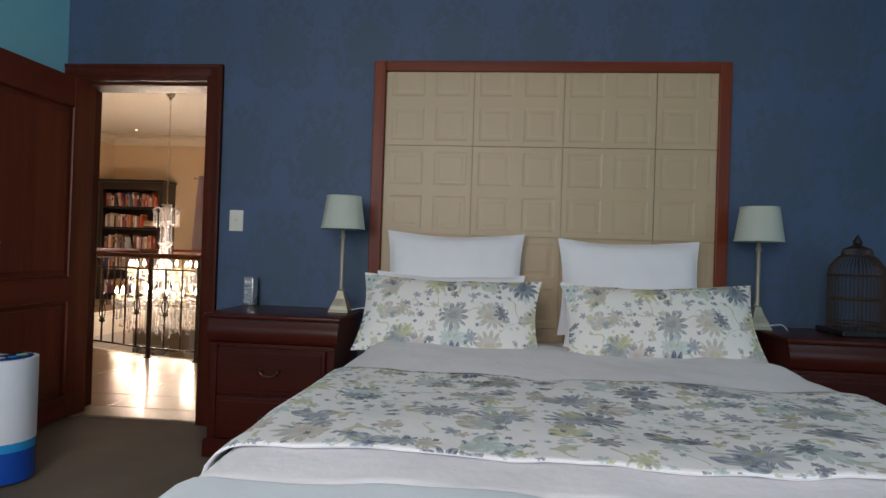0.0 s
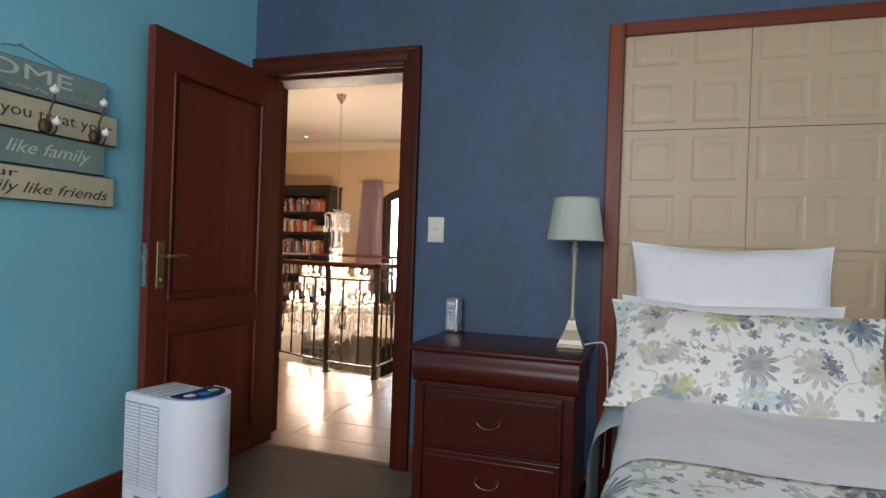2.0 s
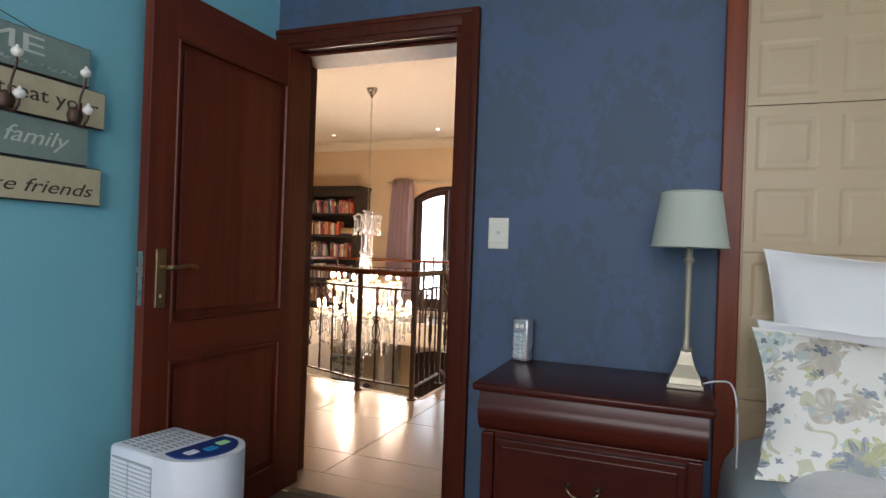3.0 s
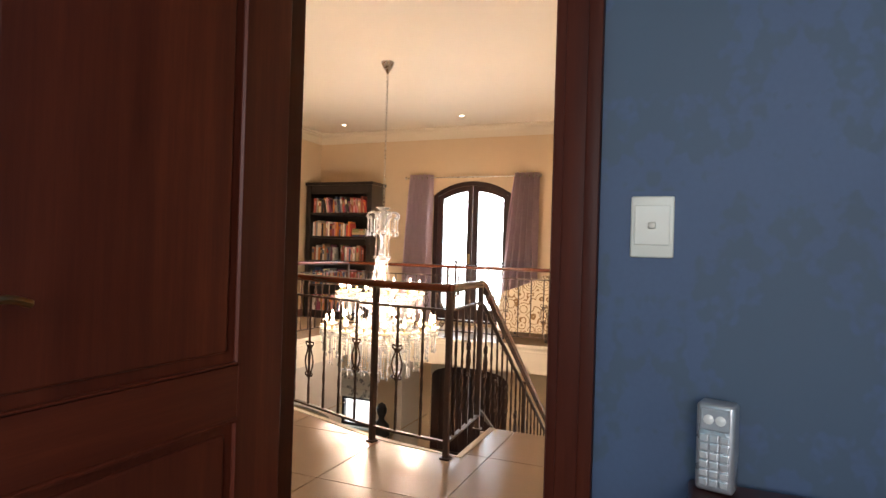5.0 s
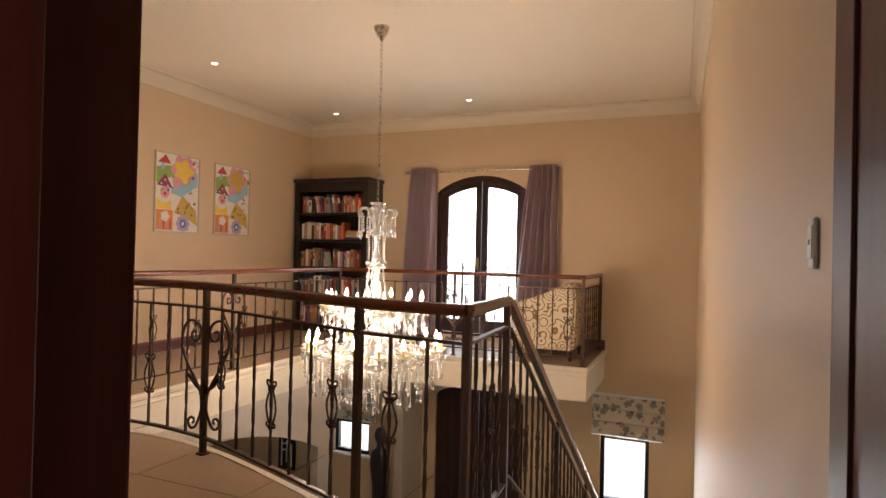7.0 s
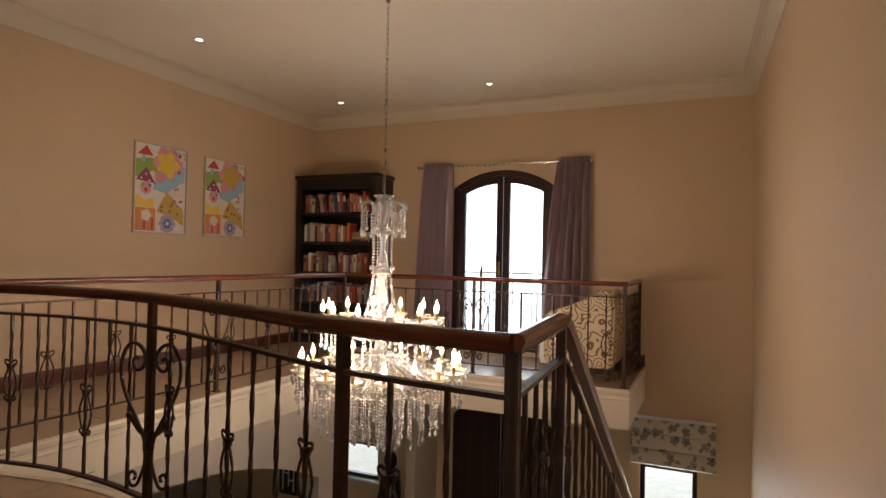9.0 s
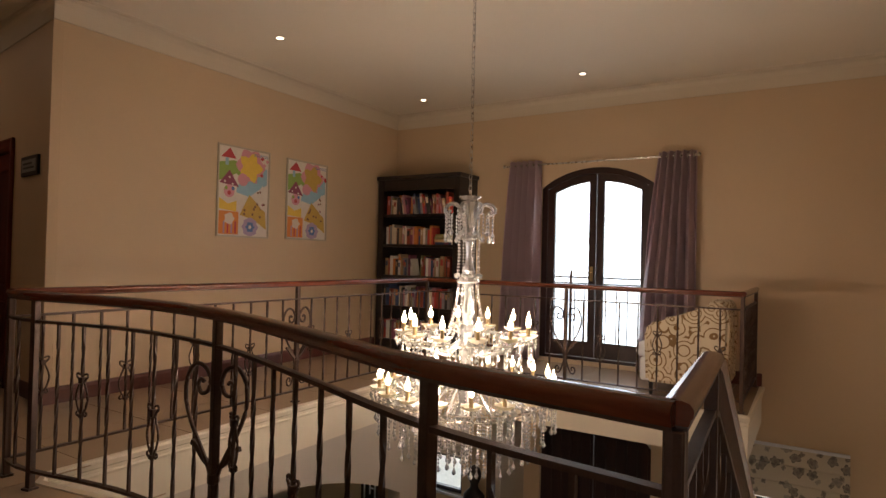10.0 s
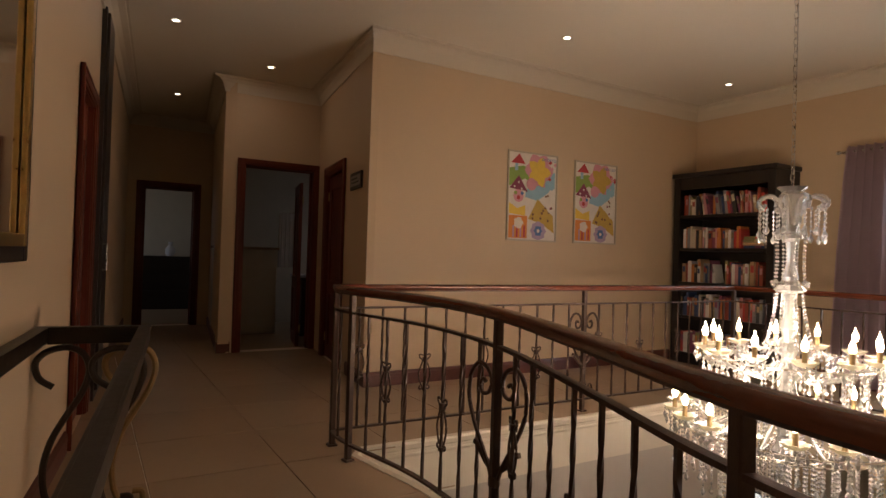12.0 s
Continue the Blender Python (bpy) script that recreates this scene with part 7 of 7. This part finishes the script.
def blind(x0, x1, z0, z1, label):
    ob = thing("roman_blind", pose(x0, 11.54, z0), label, "blind", "blinds in the lower hall")
    w, h = x1 - x0, z1 - z0
    n = 3
    for k in range(n):
        bm = bmesh.new()
        a, b = h * k / n, h * (k + 1) / n
        sec = [(-0.012 - 0.012 * (n - k), a + 0.002), (-0.035 - 0.012 * (n - k), a + 0.02), (-0.022, b), (-0.014, b)]
        p = [bm.verts.new((0, y, z)) for y, z in sec]
        q = [bm.verts.new((w, y, z)) for y, z in sec]
        bm.faces.new(p)
        bm.faces.new(q[::-1])
        for i in range(4):
            bm.faces.new((p[i], q[i], q[(i + 1) % 4], p[(i + 1) % 4]))
        ob2 = part("fold", bm, BLINDCLOTH, ob)
        ob2.data.transform(Matrix.Rotation(radians(90), 4, "X"))
        ob2.matrix_basis = Matrix.Rotation(radians(-90), 4, "X")
    bm = bmesh.new()
    box(bm, 0, w, -0.03, -0.002, h, h + 0.03, 0.004)
    part("head_rail", bm, WHITEPLASTIC, ob)


blind(-2.88, -2.00, -1.08, -0.57, "raised floral cotton blind above the narrow lower window")
blind(-6.95, -6.05, -1.37, -0.93, "raised floral cotton blind above the small lower window")
fd = thing("entrance_door", pose(-4.45, 11.58, LOW), "dark mahogany arched double entrance door, closed", "door")
for x0, x1 in ((-0.645, -0.003), (0.003, 0.645)):
    bm = bmesh.new()
    box(bm, x0, x1, 0, 0.05, 0.005, 2.28, 0.004)
    lf = part("door_leaf", bm, DOORDARK, fd)
    for k in range(5):
        bm = bmesh.new()
        a = x0 + 0.03 + k * 0.118
        box(bm, a, a + 0.108, -0.012, 0.0, 0.06, 2.2, 0.004)
        part("board", bm, DOORDARK, lf)
for sg in (-1, 1):
    bm = bmesh.new()
    pts = [(0.0, 2.30)] + [(0.65 * i / 10, 2.12 + 0.175 * math.sqrt(max(0, 1 - (i / 10) ** 2))) for i in range(11)] + [(0.65, 2.30)]
    a = [bm.verts.new((sg * x, -0.03, z)) for x, z in pts]
    b = [bm.verts.new((sg * x, -0.014, z)) for x, z in pts]
    bm.faces.new(a)
    bm.faces.new(b[::-1])
    for i in range(len(pts)):
        bm.faces.new((a[i], b[i], b[(i + 1) % len(pts)], a[(i + 1) % len(pts)]))
    part("arch_spandrel", bm, PALE, fd)
stt = part("statue", (lambda b: (lathe(b, [(0.16, 0), (0.17, 0.06), (0.12, 0.08), (0.11, 0.5), (0.13, 0.85), (0.17, 1.12), (0.15, 1.30), (0.06, 1.38), (0.055, 1.42), (0.095, 1.50), (0.10, 1.56), (0.07, 1.63), (0.01, 1.66)], seg=16), b)[1])(bmesh.new()), STATUEWOOD, smooth=True)
stt.matrix_basis = pose(-5.80, 11.2, LOW) @ Matrix.Diagonal((0.9, 0.7, 1, 1))
tagged(stt, "tall dark carved wooden statue in the lower hall", "statue")
lp = thing("lower_picture", pose(-5.42, 11.48, -1.80, 0, 0, -90), "small framed picture on a pale lower wall", "picture")
bm = bmesh.new()
box(bm, 0, 0.36, -0.02, -0.001, 0, 0.60, 0.003)
part("frame", bm, BRONZE_IRON, lp)
bm = bmesh.new()
box(bm, 0.045, 0.315, -0.023, -0.019, 0.045, 0.555)
part("sheet", bm, CREAMBOARD, lp)

wa = thing("lattice_panel", pose(-7.82, 11.54, -2.30), "black wall panel with white lattice bars in the lower hall", "wall panel")
bm = bmesh.new()
box(bm, 0, 0.32, -0.03, -0.001, 0, 0.52, 0.004)
part("board", bm, BLACKWOOD, wa)
for x0, x1, z0, z1 in ((0.06, 0.08, 0.05, 0.47), (0.16, 0.18, 0.12, 0.47), (0.25, 0.27, 0.05, 0.40), (0.08, 0.16, 0.30, 0.32), (0.18, 0.25, 0.20, 0.22), (0.08, 0.25, 0.40, 0.42)):
    bm = bmesh.new()
    box(bm, x0, x1, -0.042, -0.03, z0, z1, 0.002)
    part("lattice_bar", bm, WHITEPLASTIC, wa)

# ---- floor tiles ----
def clip(poly, x0, x1, y0, y1):
    for axis, lim, keep in ((0, x0, 1), (0, x1, -1), (1, y0, 1), (1, y1, -1)):
        out = []
        for i, p in enumerate(poly):
            q = poly[(i + 1) % len(poly)]
            a, b = keep * (p[axis] - lim), keep * (q[axis] - lim)
            if a >= 0:
                out.append(p)
            if a * b < 0:
                t = a / (a - b)
                out.append((p[0] + (q[0] - p[0]) * t, p[1] + (q[1] - p[1]) * t))
        poly = out
        if len(poly) < 3:
            return []
    return poly


TS = 0.695
whole = None
for i in range(-16, 4):
    for j in range(-4, 14):
        x0, y0 = -2.275 + TS * i, 4.49 + TS * j
        g = 0.0030
        poly = clip(FLOOR, x0 + g, x0 + TS - g, y0 + g, y0 + TS - g)
        if not poly:
            continue
        size = abs(sum(p[0] * q[1] - q[0] * p[1] for p, q in zip(poly, poly[1:] + poly[:1]))) / 2
        if size < 0.003:
            continue
        full = abs(size - (TS - 2 * g) ** 2) < 1e-4
        if full and whole:
            ob = new("tile", whole)
            ob.parent = FLOOR_OB
            ob.location = (x0, y0, 0)
            continue
        bm = bmesh.new()
        clean = []
        for x, y in poly:
            if not clean or math.hypot(x - clean[-1][0], y - clean[-1][1]) > 1e-4:
                clean.append((x, y))
        if math.hypot(clean[0][0] - clean[-1][0], clean[0][1] - clean[-1][1]) < 1e-4:
            clean.pop()
        prism(bm, [(x - x0, y - y0) for x, y in clean], -0.0075, 0.0)
        ob = part("tile", bm, TILE, FLOOR_OB)
        ob.location = (x0, y0, 0)
        if full:
            whole = ob.data
# door threshold tile
bm = bmesh.new()
box(bm, -2.40, -1.512, 3.956, 4.178, -0.02, -0.001)
tagged(part("trim_threshold_tile", bm, TILE), "tile strip in the doorway", "threshold", kind="structure")
